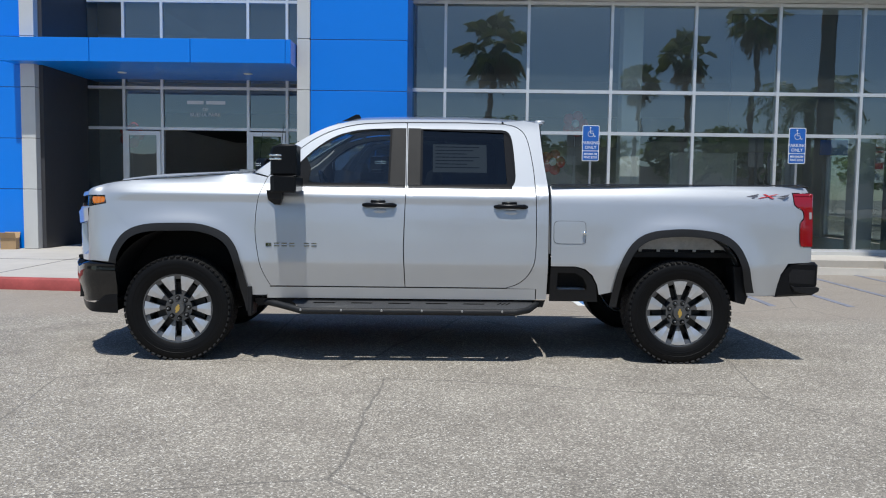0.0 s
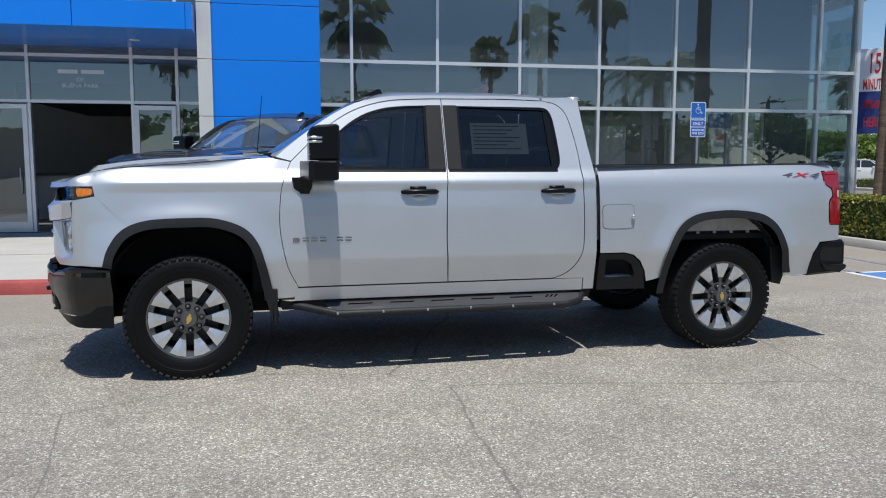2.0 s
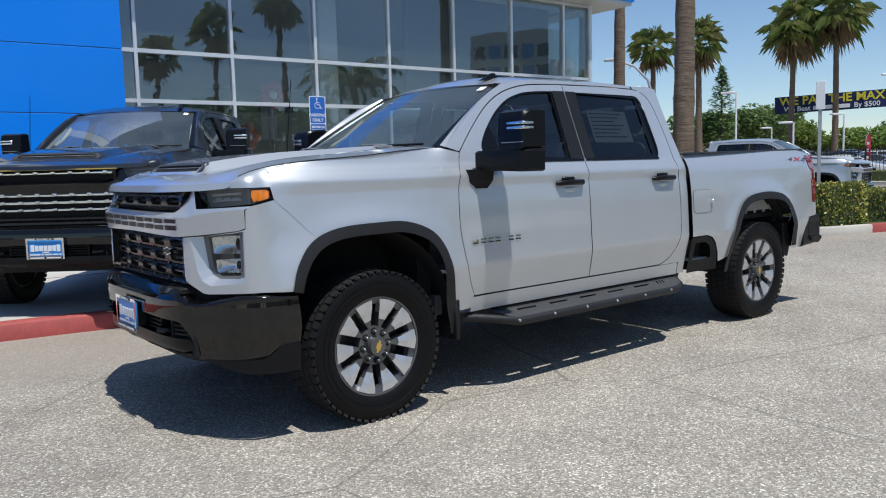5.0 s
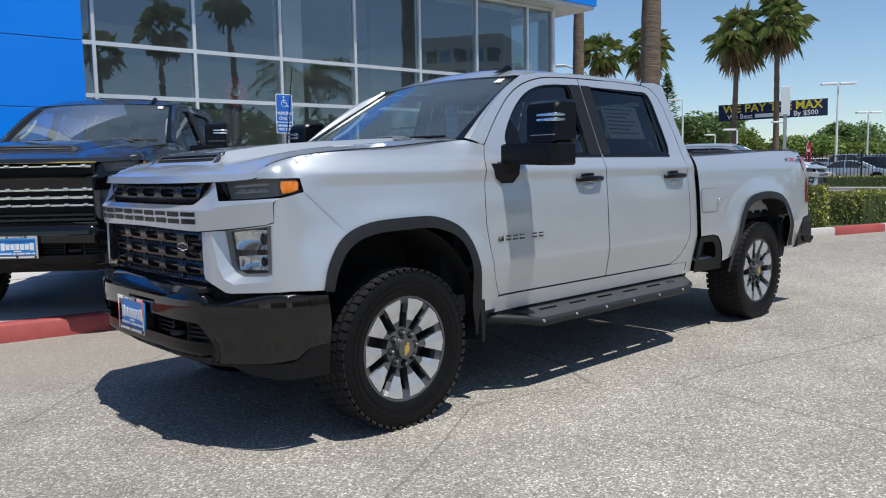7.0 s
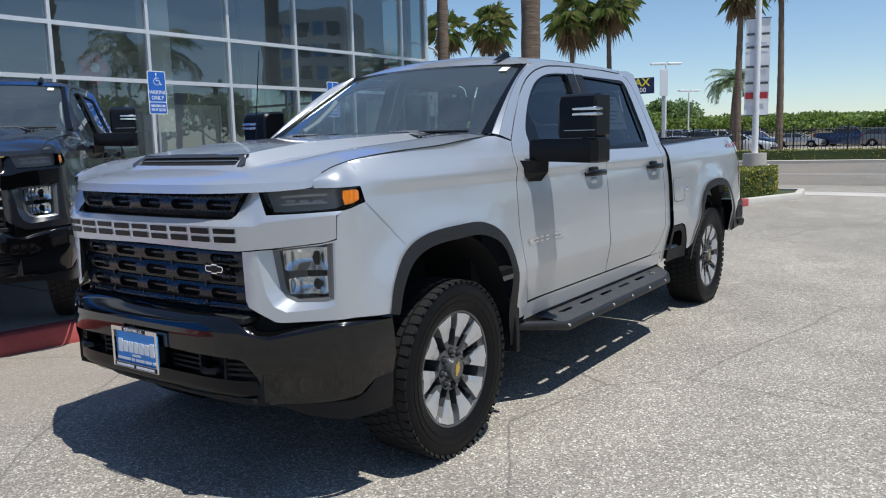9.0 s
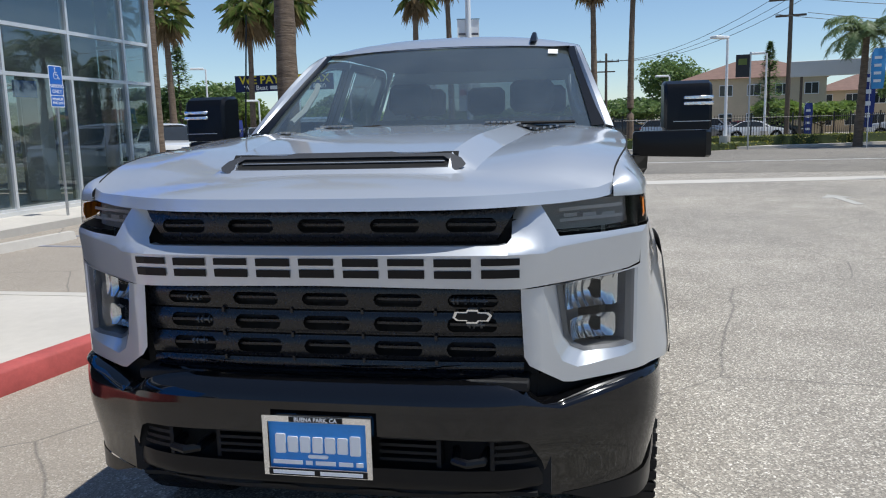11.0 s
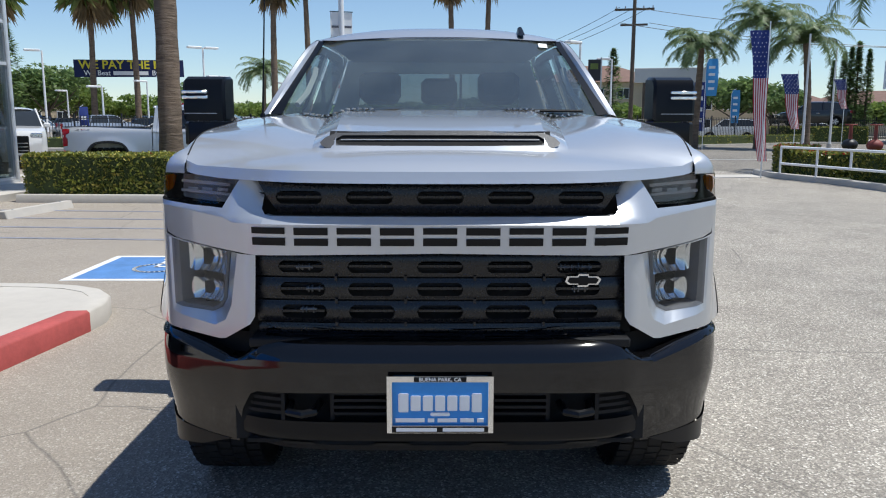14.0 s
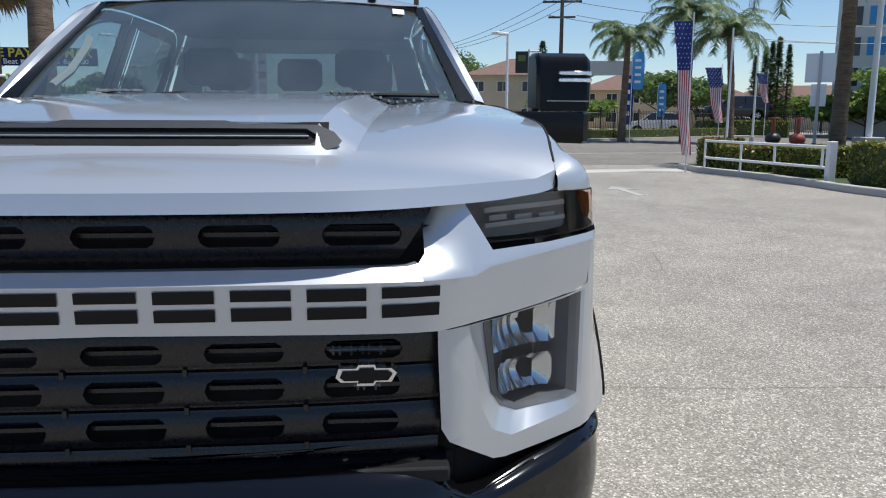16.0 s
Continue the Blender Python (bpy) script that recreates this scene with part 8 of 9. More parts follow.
pa = utility_pole(-13.6, 56, 8.4, 1)
pb = utility_pole(-1.6, 84, 4.8, 2)
pc = utility_pole(-42, 60, 6.0, 3)


def cable(a, b, sag, label="thin dark overhead cable"):
    ob = thing("cable", label, "cable", "overhead cables")
    bm = B()
    A_, B_ = Vector(a), Vector(b)
    tube(bm, [A_.lerp(B_, k / 16) - Vector((0, 0, sag * 4 * (k / 16) * (1 - k / 16))) for k in range(17)], 0.018, 4)
    part("strand", bm, M["black_metal"], ob)


for dx in (-1.0, 0.0, 1.0):
    cable((pa[0], pa[1] + dx, pa[2] - 0.7), (pb[0], pb[1] + dx, pb[2] - 0.7), 1.2)
    cable((pa[0], pa[1] + dx, pa[2] - 0.7 - abs(dx)), (pc[0], pc[1] + dx, pc[2] - 0.7 - abs(dx)), 1.0)


def banner_between():
    """The long dark blue banner strung across the palms of the lot over the street."""
    x0, y0 = far(24.4, 74)
    x1, y1 = far(17.6, 74)
    a = math.atan2(y1 - y0, x1 - x0)
    W = math.hypot(x1 - x0, y1 - y0)
    zc = at_el(74, 3.42)
    ob = thing("banner", "long dark blue banner with yellow and white words strung between palms", "banner", m=Matrix.Translation(((x0 + x1) / 2, (y0 + y1) / 2, zc)) @ Matrix.Rotation(a, 4, "Z") @ Matrix.Rotation(radians(-1.2), 4, "Y"))
    bm = grid_sheet(lin(-W / 2, W / 2, 25), lin(-0.72, 0.72, 4), lambda x, z: Vector((x, 0.05 * math.sin(x * 2.1), z)))
    part("cloth", bm, M["navy"], ob, "", True)
    t = letters("WE PAY THE MAX", 0.98, M["banner_yellow"], "lettering", 0.004, 0.02)
    t.parent = ob
    t.matrix_basis = pose(0, -0.10, 0.27, 90, 0, 0)
    t = letters("We Beat", 0.58, M["sign_white"], "lettering", 0.004, 0.008)
    t.parent = ob
    t.matrix_basis = pose(-2.6, -0.10, -0.40, 90, 0, 0)
    t = letters("By $500", 0.58, M["sign_white"], "lettering", 0.004, 0.008)
    t.parent = ob
    t.matrix_basis = pose(2.7, -0.10, -0.40, 90, 0, 0)
    part("name_bar", boxes((-1.35, 1.45, -0.105, -0.095, -0.56, -0.24)), M["sign_white"], ob, "white bar")


M["navy"] = plain("navy_cloth", (0.012, 0.022, 0.09), 0.8, var=0.1)
M["banner_yellow"] = plain("yellow_print", (0.72, 0.62, 0.04), 0.7, var=0.05)
M["flag_red"] = plain("flag_red", (0.42, 0.03, 0.05), 0.75, var=0.06)
M["flag_white"] = plain("flag_white", (0.72, 0.72, 0.72), 0.75, var=0.04)
M["flag_blue"] = plain("flag_blue", (0.02, 0.04, 0.20), 0.75, var=0.06)
M["sky_blue"] = plain("light_blue_print", (0.06, 0.30, 0.62), 0.7, var=0.06)
banner_between()


def hanging_flag(x, y, z_top, h, w, turn, pole_h=None, label="striped flag with starred blue field hanging from a pole"):
    """A tall hanging flag: starred field above, long stripes below."""
    ob = thing("flag", label, "flag", "striped flags", pose(x, y, 0, 0, 0, turn))
    bm = B()
    rod(bm, (w / 2 + 0.03, 0.02, 0), (w / 2 + 0.03, 0.02, pole_h or z_top + 0.15), 0.02, 0.015, 8)
    part("pole", bm, M["alu"], ob, "thin pale pole")
    z0 = z_top - h
    cant = z_top - 0.36 * h

    def cloth(a, z, lift=0.0):
        u = (z_top - z) / h
        return Vector((a * (1 - 0.50 * u) + 0.06 * w * math.sin(7 * u) + 0.55 * w * u, lift + 0.10 * w * math.sin(a / w * 7 + 5 * u) + 0.05, z))
    n = 13
    for k in range(n):
        a0, a1 = -w / 2 + w * k / n, -w / 2 + w * (k + 1) / n
        bm = grid_sheet([a0, a1], lin(z0, cant, 12), lambda a, z: cloth(a, z))
        part("stripe", bm, M["flag_red"] if k % 2 == 0 else M["flag_white"], ob, "", True)
    bm = grid_sheet(lin(-w / 2, w / 2, 8), lin(cant, z_top, 8), lambda a, z: cloth(a, z))
    fld = part("field", bm, M["flag_blue"], ob, "blue field", True)
    V, Fc = [], []
    for i in range(9):
        for j in range(5):
            a = -w / 2 + w * (i + 0.5) / 9
            z = cant + (z_top - cant) * (j + 0.3 + 0.4 * (i % 2)) / 5
            c = cloth(a, z, -0.012)
            b = len(V)
            r = 0.036 * w
            for k in range(10):
                rr = r if k % 2 == 0 else r * 0.42
                an = math.pi / 2 + k * math.pi / 5
                V.append(c + Vector((rr * math.cos(an), 0, rr * math.sin(an) * 1.6)))
            Fc.append(tuple(range(b, b + 10)))
    raw("star", V, Fc, M["flag_white"], fld, "rows of white stars", "stuff")


x, y = far(-21.7, 22.6)
hanging_flag(x, y, at_el(22.6, 5.95), 3.4, 0.46, -112, 4.05)
x, y = far(-23.7, 40)
hanging_flag(x, y, at_el(40, 3.1), 2.5, 0.72, -114)
x, y = far(-26.7, 46)
hanging_flag(x, y, at_el(46, 2.7), 1.5, 0.55, -116)


def feather_flag(az, d, el, h, w, mat, tilt=0.0, label="tall narrow feather banner on a thin pole"):
    x, y = far(az, d)
    top = at_el(d, el)
    ob = thing("feather_banner", label, "banner", "feather banners", pose(x, y, 0, 0, 0, az - 90))
    bm = B()
    tube(bm, [(-w / 2, 0, 0), (-w / 2, 0, top - 0.3), (-w / 2 + 0.1, 0, top), (0.0, 0, top + 0.1)], 0.02, 6)
    part("pole", bm, M["alu"], ob)
    bm = grid_sheet(lin(-w / 2, w / 2, 4), lin(top - h, top, 10), lambda a, z: Vector((a * (0.8 + 0.2 * math.sin((z - top + h) / h * 3)), 0.06 * math.sin(z * 3 + a * 4), z)))
    cl = part("cloth", bm, mat, ob, "", True)
    for k in range(4):
        z = top - h * (0.2 + 0.19 * k)
        part("print_bar", boxes((-w * 0.28, w * 0.22, -0.10, -0.09, z - 0.07 * h, z)), M["sign_white"] if mat is not M["sign_white"] else M["flag_red"], cl, "printed bar")


feather_flag(-18.2, 58, 3.2, 3.9, 0.85, M["flag_blue"], 0, "navy feather banner with white printed bars")
feather_flag(-18.9, 44, 4.2, 1.9, 0.62, M["sky_blue"], 0, "light blue banner with a printed panel")
feather_flag(-20.5, 60, 2.1, 2.3, 0.6, M["sky_blue"], 0, "blue and orange feather banner")
feather_flag(24.0, 48, 0.9, 2.6, 0.5, M["flag_blue"], 0, "navy feather banner beside parked cars")
feather_flag(17.8, 58, 1.2, 2.4, 0.3, M["flag_red"], 0, "red feather banner beside parked cars")
feather_flag(-14.9, 55, 1.0, 2.0, 0.5, M["flag_blue"], 0, "small navy feather banner")
feather_flag(45.7, 34, 6.6, 3.4, 1.3, M["sign_white"], 0, "white hanging banner with red printed bars")

# white vertical banners on the corner lamp post
x, y = -2.85 + 27.0 * math.cos(radians(14.3)), -3.47 + 27.0 * math.sin(radians(14.3))
lp = thing("banner_post", "grey lamp post on a round footing with two white banners", "lamp post", m=pose(x, y, 0, 0, 0, -75))
bm = B()
rod(bm, (0, 0, 0), (0, 0, 0.85), 0.36, 0.36, 24)
part("footing", bm, M["concrete"], lp, "round concrete footing", True)
bm = B()
rod(bm, (0, 0, 0.85), (0, 0, 9.0), 0.10, 0.08, 12)
part("pole", bm, M["sign_white"], lp, "pale pole", True)
for s in (-1, 1):
    bm = grid_sheet(lin(0.06, 0.36, 3), lin(2.05, 5.0, 9), lambda a, z: Vector((s * a, 0.02 * math.sin(z * 3), z)))
    cl = part("banner_cloth", bm, M["sign_white"], lp, "white banner", True)
    for z, mt in ((2.55, M["red_mark"]), (3.0, M["grey_mark"]), (3.5, M["grey_mark"]), (4.1, M["grey_mark"]), (4.5, M["grey_mark"])):
        part("print_bar", boxes((min(s * 0.10, s * 0.33), max(s * 0.10, s * 0.33), -0.035, -0.03, z, z + (0.2 if mt is M["red_mark"] else 0.07))), mt, cl)
for z in (2.03, 5.02):
    bm = B()
    rod(bm, (-0.38, 0, z), (0.38, 0, z), 0.015, 0.015, 6)
    part("bracket", bm, M["black_metal"], lp)

# small sign on a post beside the hedge
sp = thing("post_sign", "small weathered white sign on a grey post", "sign", m=pose(11.9, 2.2, 0.1, 0, 0, -64))
part("post", boxes((-0.03, 0.03, -0.03, 0.03, 0, 2.6), bevel=0.005), M["steel"], sp)
part("plate", boxes((-0.075, 0.075, -0.045, -0.035, 2.12, 2.62), bevel=0.004), M["sign_white"], sp)

# tall printed banner beyond the showroom corner
ap = thing("appraisal_banner", "tall white and blue printed banner with red lettering on two posts", "banner", m=pose(20.93, 16.46, 0, 0, 0, -43))
part("sheet", boxes((-0.48, 0.48, -0.02, 0.02, 3.95, 5.38), bevel=0.004), M["sign_white"], ap, "white printed sheet")
part("lower_sheet", boxes((-0.48, 0.48, -0.021, 0.019, 2.53, 3.949), bevel=0.004), M["flag_blue"], ap, "blue printed sheet")
for x in (-0.40, 0.40):
    part("post", boxes((x - 0.03, x + 0.03, 0.02, 0.08, 0.0, 5.3)), M["steel"], ap)
for txt, z, size, wide in (("15", 4.85, 0.95, 0.44), ("MINUTE", 4.17, 0.50, 0.36), ("APPRAISAL", 3.50, 0.40, 0.30), ("HERE", 2.90, 0.48, 0.46)):
    t = letters(txt, size, M["red_balloon"], "lettering", 0.002, 0.008, wide=wide)
    t.matrix_basis = pose(0, -0.026, z, 90, 0, 0)
    t.parent = ap

# long sagging banner over the far lot, its print too small to read
lb = thing("long_banner", "long pale banner with dark print strung between two poles", "banner", m=pose(31.50, 23.01, 0, 0, 0, -25.3))
sh = part("sheet", boxes((-1.66, 1.66, -0.015, 0.015, -0.32, 0.32), bevel=0.004), M["sign_white"], lb)
sh.matrix_basis = pose(0, 0, 3.64, 0, -8.7, 0)
for k in range(9):
    part("print_bar", boxes((-0.9 + k * 0.26, -0.72 + k * 0.26, -0.02, -0.0155, -0.10, 0.10)), M["grey_mark"], sh)
part("print_patch", boxes((-1.62, -1.15, -0.02, -0.0155, 0.02, 0.22)), M["gold"], sh, "yellow printed patch")
for x in (-1.56, 1.56):
    part("pole", boxes((x - 0.04, x + 0.04, 0.02, 0.10, 0.0, 3.84)), M["sign_white"], lb)

# street lamp with curved arm
x, y = -2.14 + 55 * math.cos(radians(36.2)), -4.83 + 55 * math.sin(radians(36.2))
sl = thing("street_lamp", "grey street lamp with a curved arm", "street lamp", m=pose(x, y, 0, 0, 0, 126) @ Matrix.Scale(1.6, 4))
bm = B()
tube(bm, [(0, 0, 0), (0, 0, 3.6), (0.15, 0, 4.2), (0.7, 0, 4.8), (1.5, 0, 5.1)], [0.08, 0.07, 0.06, 0.05, 0.045], 10)
part("pole", bm, M["steel"], sl, "", True)
part("lamp_head", boxes((1.5, 1.95, -0.1, 0.1, 5.05, 5.16), bevel=0.03), M["steel"], sl)


def traffic_signal(az, d, z, side=0):
    x, y = far(az, d)
    ob = thing("traffic_signal", "dark traffic signal head on a pole", "traffic signal", "traffic signals", pose(x, y, 0, 0, 0, az + 90))
    bm = B()
    rod(bm, (0, 0, 0), (0, 0, z + 0.4), 0.07, 0.06, 8)
    part("pole", bm, M["steel"], ob)
    part("housing", boxes((-0.18, 0.18, -0.22, -0.08, z - 0.5, z + 0.5), bevel=0.02), M["black_metal"], ob)
    for k in range(3):
        bm = B()
        rod(bm, (0, -0.24, z + 0.32 - k * 0.32), (0, -0.20, z + 0.32 - k * 0.32), 0.11, 0.11, 12)
        part("signal_lens", bm, M["tail_red"] if k == 0 else M["lamp_grey"], ob)


traffic_signal(41.4, 30, 2.4)
# ---------------------------------------------------------------- fence, gate and planter
fence_pts = [(60, -60), (53.0, -27.0), (44.0, -14.0), (40.3, -2.0), (38.0, 14.0), (37.0, 34.0)]
fn = thing("fence", "black picket fence of iron bars along the lot over the street", "fence")
bm = B()
for (xa, ya), (xb, yb) in zip(fence_pts, fence_pts[1:]):
    L = math.hypot(xb - xa, yb - ya)
    n = int(L / 0.16)
    for k in range(n):
        u = k / n
        px, py = xa + (xb - xa) * u, ya + (yb - ya) * u
        w = 0.012 if k % 15 else 0.035
        box(bm, px - w, px + w, py - w, py + w, 0.14, 1.75 if k % 15 else 1.85)
    for z in (0.4, 1.6):
        bmr = B()
        tube(bmr, [(xa, ya, z), (xb, yb, z)], 0.02, 4)
        part("rail", bmr, M["black_metal"], fn, "black rail")
tagged(part("picket", bm, M["black_metal"], fn, "thin black pickets"), kind="stuff")
for k, ((xa, ya), (xb, yb)) in enumerate(zip(fence_pts[1:], fence_pts[2:])):
    d = Vector((xb - xa, yb - ya)).normalized()
    nn = Vector((d.y, -d.x))
    if nn.x > 0:
        nn = -nn
    o = [(xa + nn.x * 0.35, ya + nn.y * 0.35), (xb + nn.x * 0.35, yb + nn.y * 0.35), (xb + nn.x * 1.3, yb + nn.y * 1.3), (xa + nn.x * 1.3, ya + nn.y * 1.3)]
    hedge("hedge", o, 0.55, 4500, 140 + k, 0.0, 0.1, 0.06, "low ragged green hedge under the fence")

# planter with gate at the driveway's other side
pl_out = [(18.9, -8.92), (17.4, -8.87), (15.6, -9.37), (13.6, -9.57), (12.0, -9.62), (9.0, -10.22), (6.0, -11.62)]
pl_in = [(18.8, -9.12), (17.35, -9.04), (15.55, -9.54), (13.55, -9.74), (12.0, -9.79), (9.0, -10.39), (6.0, -11.82)]
kerb("kerb_planter", pl_out, pl_in, 0.15, M["concrete"], "weathered concrete kerb round the driveway planter")
bm = B()
f = bm.faces.new([bm.verts.new((x, y, 0.11)) for x, y in pl_in + [(6, -16.62), (19.5, -16.62)]])
tagged(part("planter_soil", bm, M["hedge_core"]), "dark planter soil", "soil", kind="structure")
gate = thing("gate", "low white tube gate rail in front of the planter", "gate")
g0, g1 = Vector((17.3, -8.98, 0)), Vector((13.35, -9.90, 0))


def gp(u, z):
    return g0.lerp(g1, u) + Vector((0, 0, z))


for z in (0.40, 0.83):
    bm = B()
    tube(bm, [gp(0, z), gp(1, z)], 0.032, 8)
    part("rail", bm, M["sign_white"], gate, "white rail", True)
for u in (0.0, 0.34, 0.62, 0.97):
    bm = B()
    tube(bm, [gp(u, 0.10 if u in (0.0, 0.34) else 0.40), gp(u, 0.83)], 0.03, 8)
    part("post", bm, M["sign_white"], gate, "white post", True)
bm = B()
box(bm, 13.16, 13.32, -10.01, -9.85, 0.11, 0.95, 0.01)
part("gate_post", bm, M["sign_white"], gate, "square white gate post")
hedge("hedge", [(12.7, -9.97), (9.2, -10.57), (9.2, -12.22), (12.9, -11.92)], 0.85, 9000, 151, 0.006, 0.11, 0.05)
hedge("hedge", [(37.6, -5.6), (55.6, -27.1), (56.2, -26.6), (38.2, -5.1)], 0.38, 5200, 158, 0, 0.0, 0.075, "low clipped hedge strip along the far kerb")
hedge("hedge", [(17.6, -9.37), (16.2, -9.72), (16.2, -10.82), (17.9, -10.52)], 0.62, 3500, 152, 0.16, 0.11, 0.05, "low planting with red and orange flowers")
hedge("hedge", [(15.6, -9.92), (14.2, -10.22), (14.2, -11.42), (15.8, -11.12)], 0.68, 3500, 153, 0.0, 0.11, 0.05, "low green planting behind the gate")
hedge("hedge", [(18.6, -9.3), (17.75, -9.2), (17.65, -10.2), (18.7, -10.2)], 0.75, 2500, 154, 0.30, 0.11, 0.05, "low planting thick with red and orange flowers")
M["red_iron"] = plain("red_iron", (0.22, 0.045, 0.035), 0.6, var=0.2, scale=12)
for i, (gx, gy) in enumerate(((16.6, -10.4), (15.9, -10.65))):
    hv = thing("backflow_valve", "rust-red iron water valve standing in the planter", "water valve", "water valves", pose(gx, gy, 0.11))
    bm = B()
    rod(bm, (0, 0, 0), (0, 0, 0.75), 0.10, 0.10, 14)
    part("riser", bm, M["red_iron"], hv, "", True)
    bm = B()
    bmesh.ops.create_uvsphere(bm, u_segments=14, v_segments=8, radius=0.19, matrix=Matrix.Translation((0, 0, 0.80)) @ Matrix.Diagonal((1, 1, 0.8, 1)))
    part("valve_body", bm, M["black_metal"] if i == 0 else M["red_iron"], hv, "", True)
    bm = B()
    rod(bm, (0, 0, 0.92), (0, 0, 1.32), 0.05, 0.04, 12)
    part("stem", bm, M["red_iron"], hv, "", True)
    bm = B()
    tube(bm, [(0.13 * math.cos(a), 0.13 * math.sin(a), 1.3) for a in lin(0, 2 * math.pi, 15)], 0.018, 6)
    part("hand_wheel", bm, M["red_iron"], hv, "", True)
    bm = B()
    tube(bm, [(0, 0, 0.62), (0.3, 0.08, 0.62), (0.36, 0.1, 0.5), (0.36, 0.1, 0.0)], 0.07, 10)
    part("pipe", bm, M["red_iron"], hv, "", True)
x, y = far(-30.0, 24.5)
rs = thing("road_sign", "grey back of two road sign plates on a post", "sign", m=pose(x, y, 0.1, 0, 0, 58))
part("post", boxes((-0.04, 0.04, -0.04, 0.04, 0, 3.05), bevel=0.006), M["steel"], rs)
part("plate", boxes((-0.36, 0.36, -0.06, -0.045, 2.25, 3.0), bevel=0.005), M["alu"], rs, "plain grey plate back")
part("plate", boxes((-0.19, 0.19, -0.06, -0.045, 1.62, 2.2), bevel=0.005), M["alu"], rs, "plain grey plate back")
x, y = far(-33.0, 26.0)
po = thing("flag_pole", "thick white flag pole on a concrete block", "pole", m=pose(x, y, 0.1))
part("block", boxes((-0.3, 0.3, -0.3, 0.3, 0, 0.8), bevel=0.02), M["concrete"], po)
bm = B()
rod(bm, (0, 0, 0.8), (0, 0, 7.0), 0.09, 0.07, 12)
part("shaft", bm, M["sign_white"], po, "", True)

for az, d, el in ((-24.8, 44, 5.6), (-26.4, 50, 4.7)):
    po = thing("flag_pole", "slim pale flag pole beside the driveway", "pole", "slim poles", pose(*far(az, d), 0))
    bm = B()
    rod(bm, (0, 0, 0), (0, 0, at_el(d, el)), 0.07, 0.045, 10)
    part("shaft", bm, M["sign_white"], po, "", True)
    bm = B()
    rod(bm, (0, 0, 0), (0, 0, 0.25), 0.16, 0.14, 14)
    part("base", bm, M["concrete"], po, "concrete base", True)

# road arrows and lane marks on the street
for nm, pts in (("lane_line", [(28.6, -60), (28.4, -20), (27.5, -6), (27.0, 6), (26.8, 50)]),):
    bm = strip(pts, 0.12, 0.004, 0.009)
    tagged(part(nm, bm, M["white_line"]), "worn white lane line on the street", "road marking", kind="structure")
bm = B()
for px, py in ((12.6, -5.4),):
    prism(bm, [(px - 0.9, py - 0.08), (px + 0.3, py - 0.08), (px + 0.3, py - 0.3), (px + 1.0, py), (px + 0.3, py + 0.3), (px + 0.3, py + 0.08), (px - 0.9, py + 0.08)], 0.0, 0.005)
tagged(part("arrow_mark", bm, M["white_faded"]), "worn white arrow painted on the driveway", "road marking", kind="structure")

# ---------------------------------------------------------------- far buildings
M["stucco"] = plain("tan_stucco", (0.60, 0.49, 0.34), 0.9, var=0.1, scale=0.8, bumps=0.3, bscale=40)
M["stucco_pale"] = plain("pale_stucco", (0.55, 0.48, 0.38), 0.9, var=0.1, scale=0.8)
M["roof_tile"] = plain("brown_roof_tile", (0.19, 0.115, 0.09), 0.85, var=0.2, scale=2, bumps=0.5, bscale=12)
M["dark_glass"] = plain("dark_window_glass", (0.03, 0.035, 0.04), 0.1, var=0.1)


def house(az, d, L, depth, h, turn, label, mat="stucco", storeys=2, n=6, flat=False):
    x, y = far(az, d)
    ob = thing("house", label, "house", "far houses", pose(x, y, 0, 0, 0, turn))
    part("wall", boxes((-L / 2, L / 2, 0, depth, 0, h)), M[mat], ob, "stucco wall")
    if flat:
        part("roof", boxes((-L / 2 - 0.2, L / 2 + 0.2, -0.2, depth + 0.2, h, h + 0.35)), M["stucco_pale"], ob, "flat parapet roof")
    else:
        bm = B()
        rh = 0.42 * depth / 2
        e = 0.5
        lo = [bm.verts.new(v) for v in ((-L / 2 - e, -e, h), (L / 2 + e, -e, h), (L / 2 + e, depth + e, h), (-L / 2 - e, depth + e, h))]
        hi = [bm.verts.new(v) for v in ((-L / 2 + depth / 2, depth / 2, h + rh), (L / 2 - depth / 2, depth / 2, h + rh))]
        bm.faces.new((lo[0], lo[1], hi[1], hi[0]))
        bm.faces.new((lo[1], lo[2], hi[1]))
        bm.faces.new((lo[2], lo[3], hi[0], hi[1]))
        bm.faces.new((lo[3], lo[0], hi[0]))
        bm.faces.new(lo)
        part("roof", bm, M["roof_tile"], ob, "hipped brown tile roof")
    for st in range(storeys):
        for k in range(n):
            cx = -L / 2 + L * (k + 0.5) / n
            zc = h / storeys * (st + 0.58)
            w = part("window", boxes((cx - 0.62, cx + 0.62, -0.06, -0.005, zc - 0.55, zc + 0.55)), M["sign_white"], ob, "white framed window")
            for sx in (-1, 1):
                part("pane", boxes((cx + min(0.03 * sx, 0.55 * sx), cx + max(0.03 * sx, 0.55 * sx), -0.075, -0.061, zc - 0.48, zc + 0.48)), M["dark_glass"], w)


house(-11.3, 82, 12.5, 9, 5.4, -100, "two-storey tan stucco apartment house with brown tile roof", n=5)
house(-18.6, 92, 12, 10, 4.2, -104, "tan stucco house with brown tile roof", n=5)
house(-23.0, 96, 14, 9, 3.0, -112, "low pale stucco house behind trees", "stucco_pale", 1, 5)
house(-29.0, 96, 16, 9, 3.0, -118, "low pale stucco house behind trees", "stucco_pale", 1, 5)
house(24.5, 112, 30, 12, 3.6, -66, "long low tan building behind parked cars", "stucco", 1, 10, True)
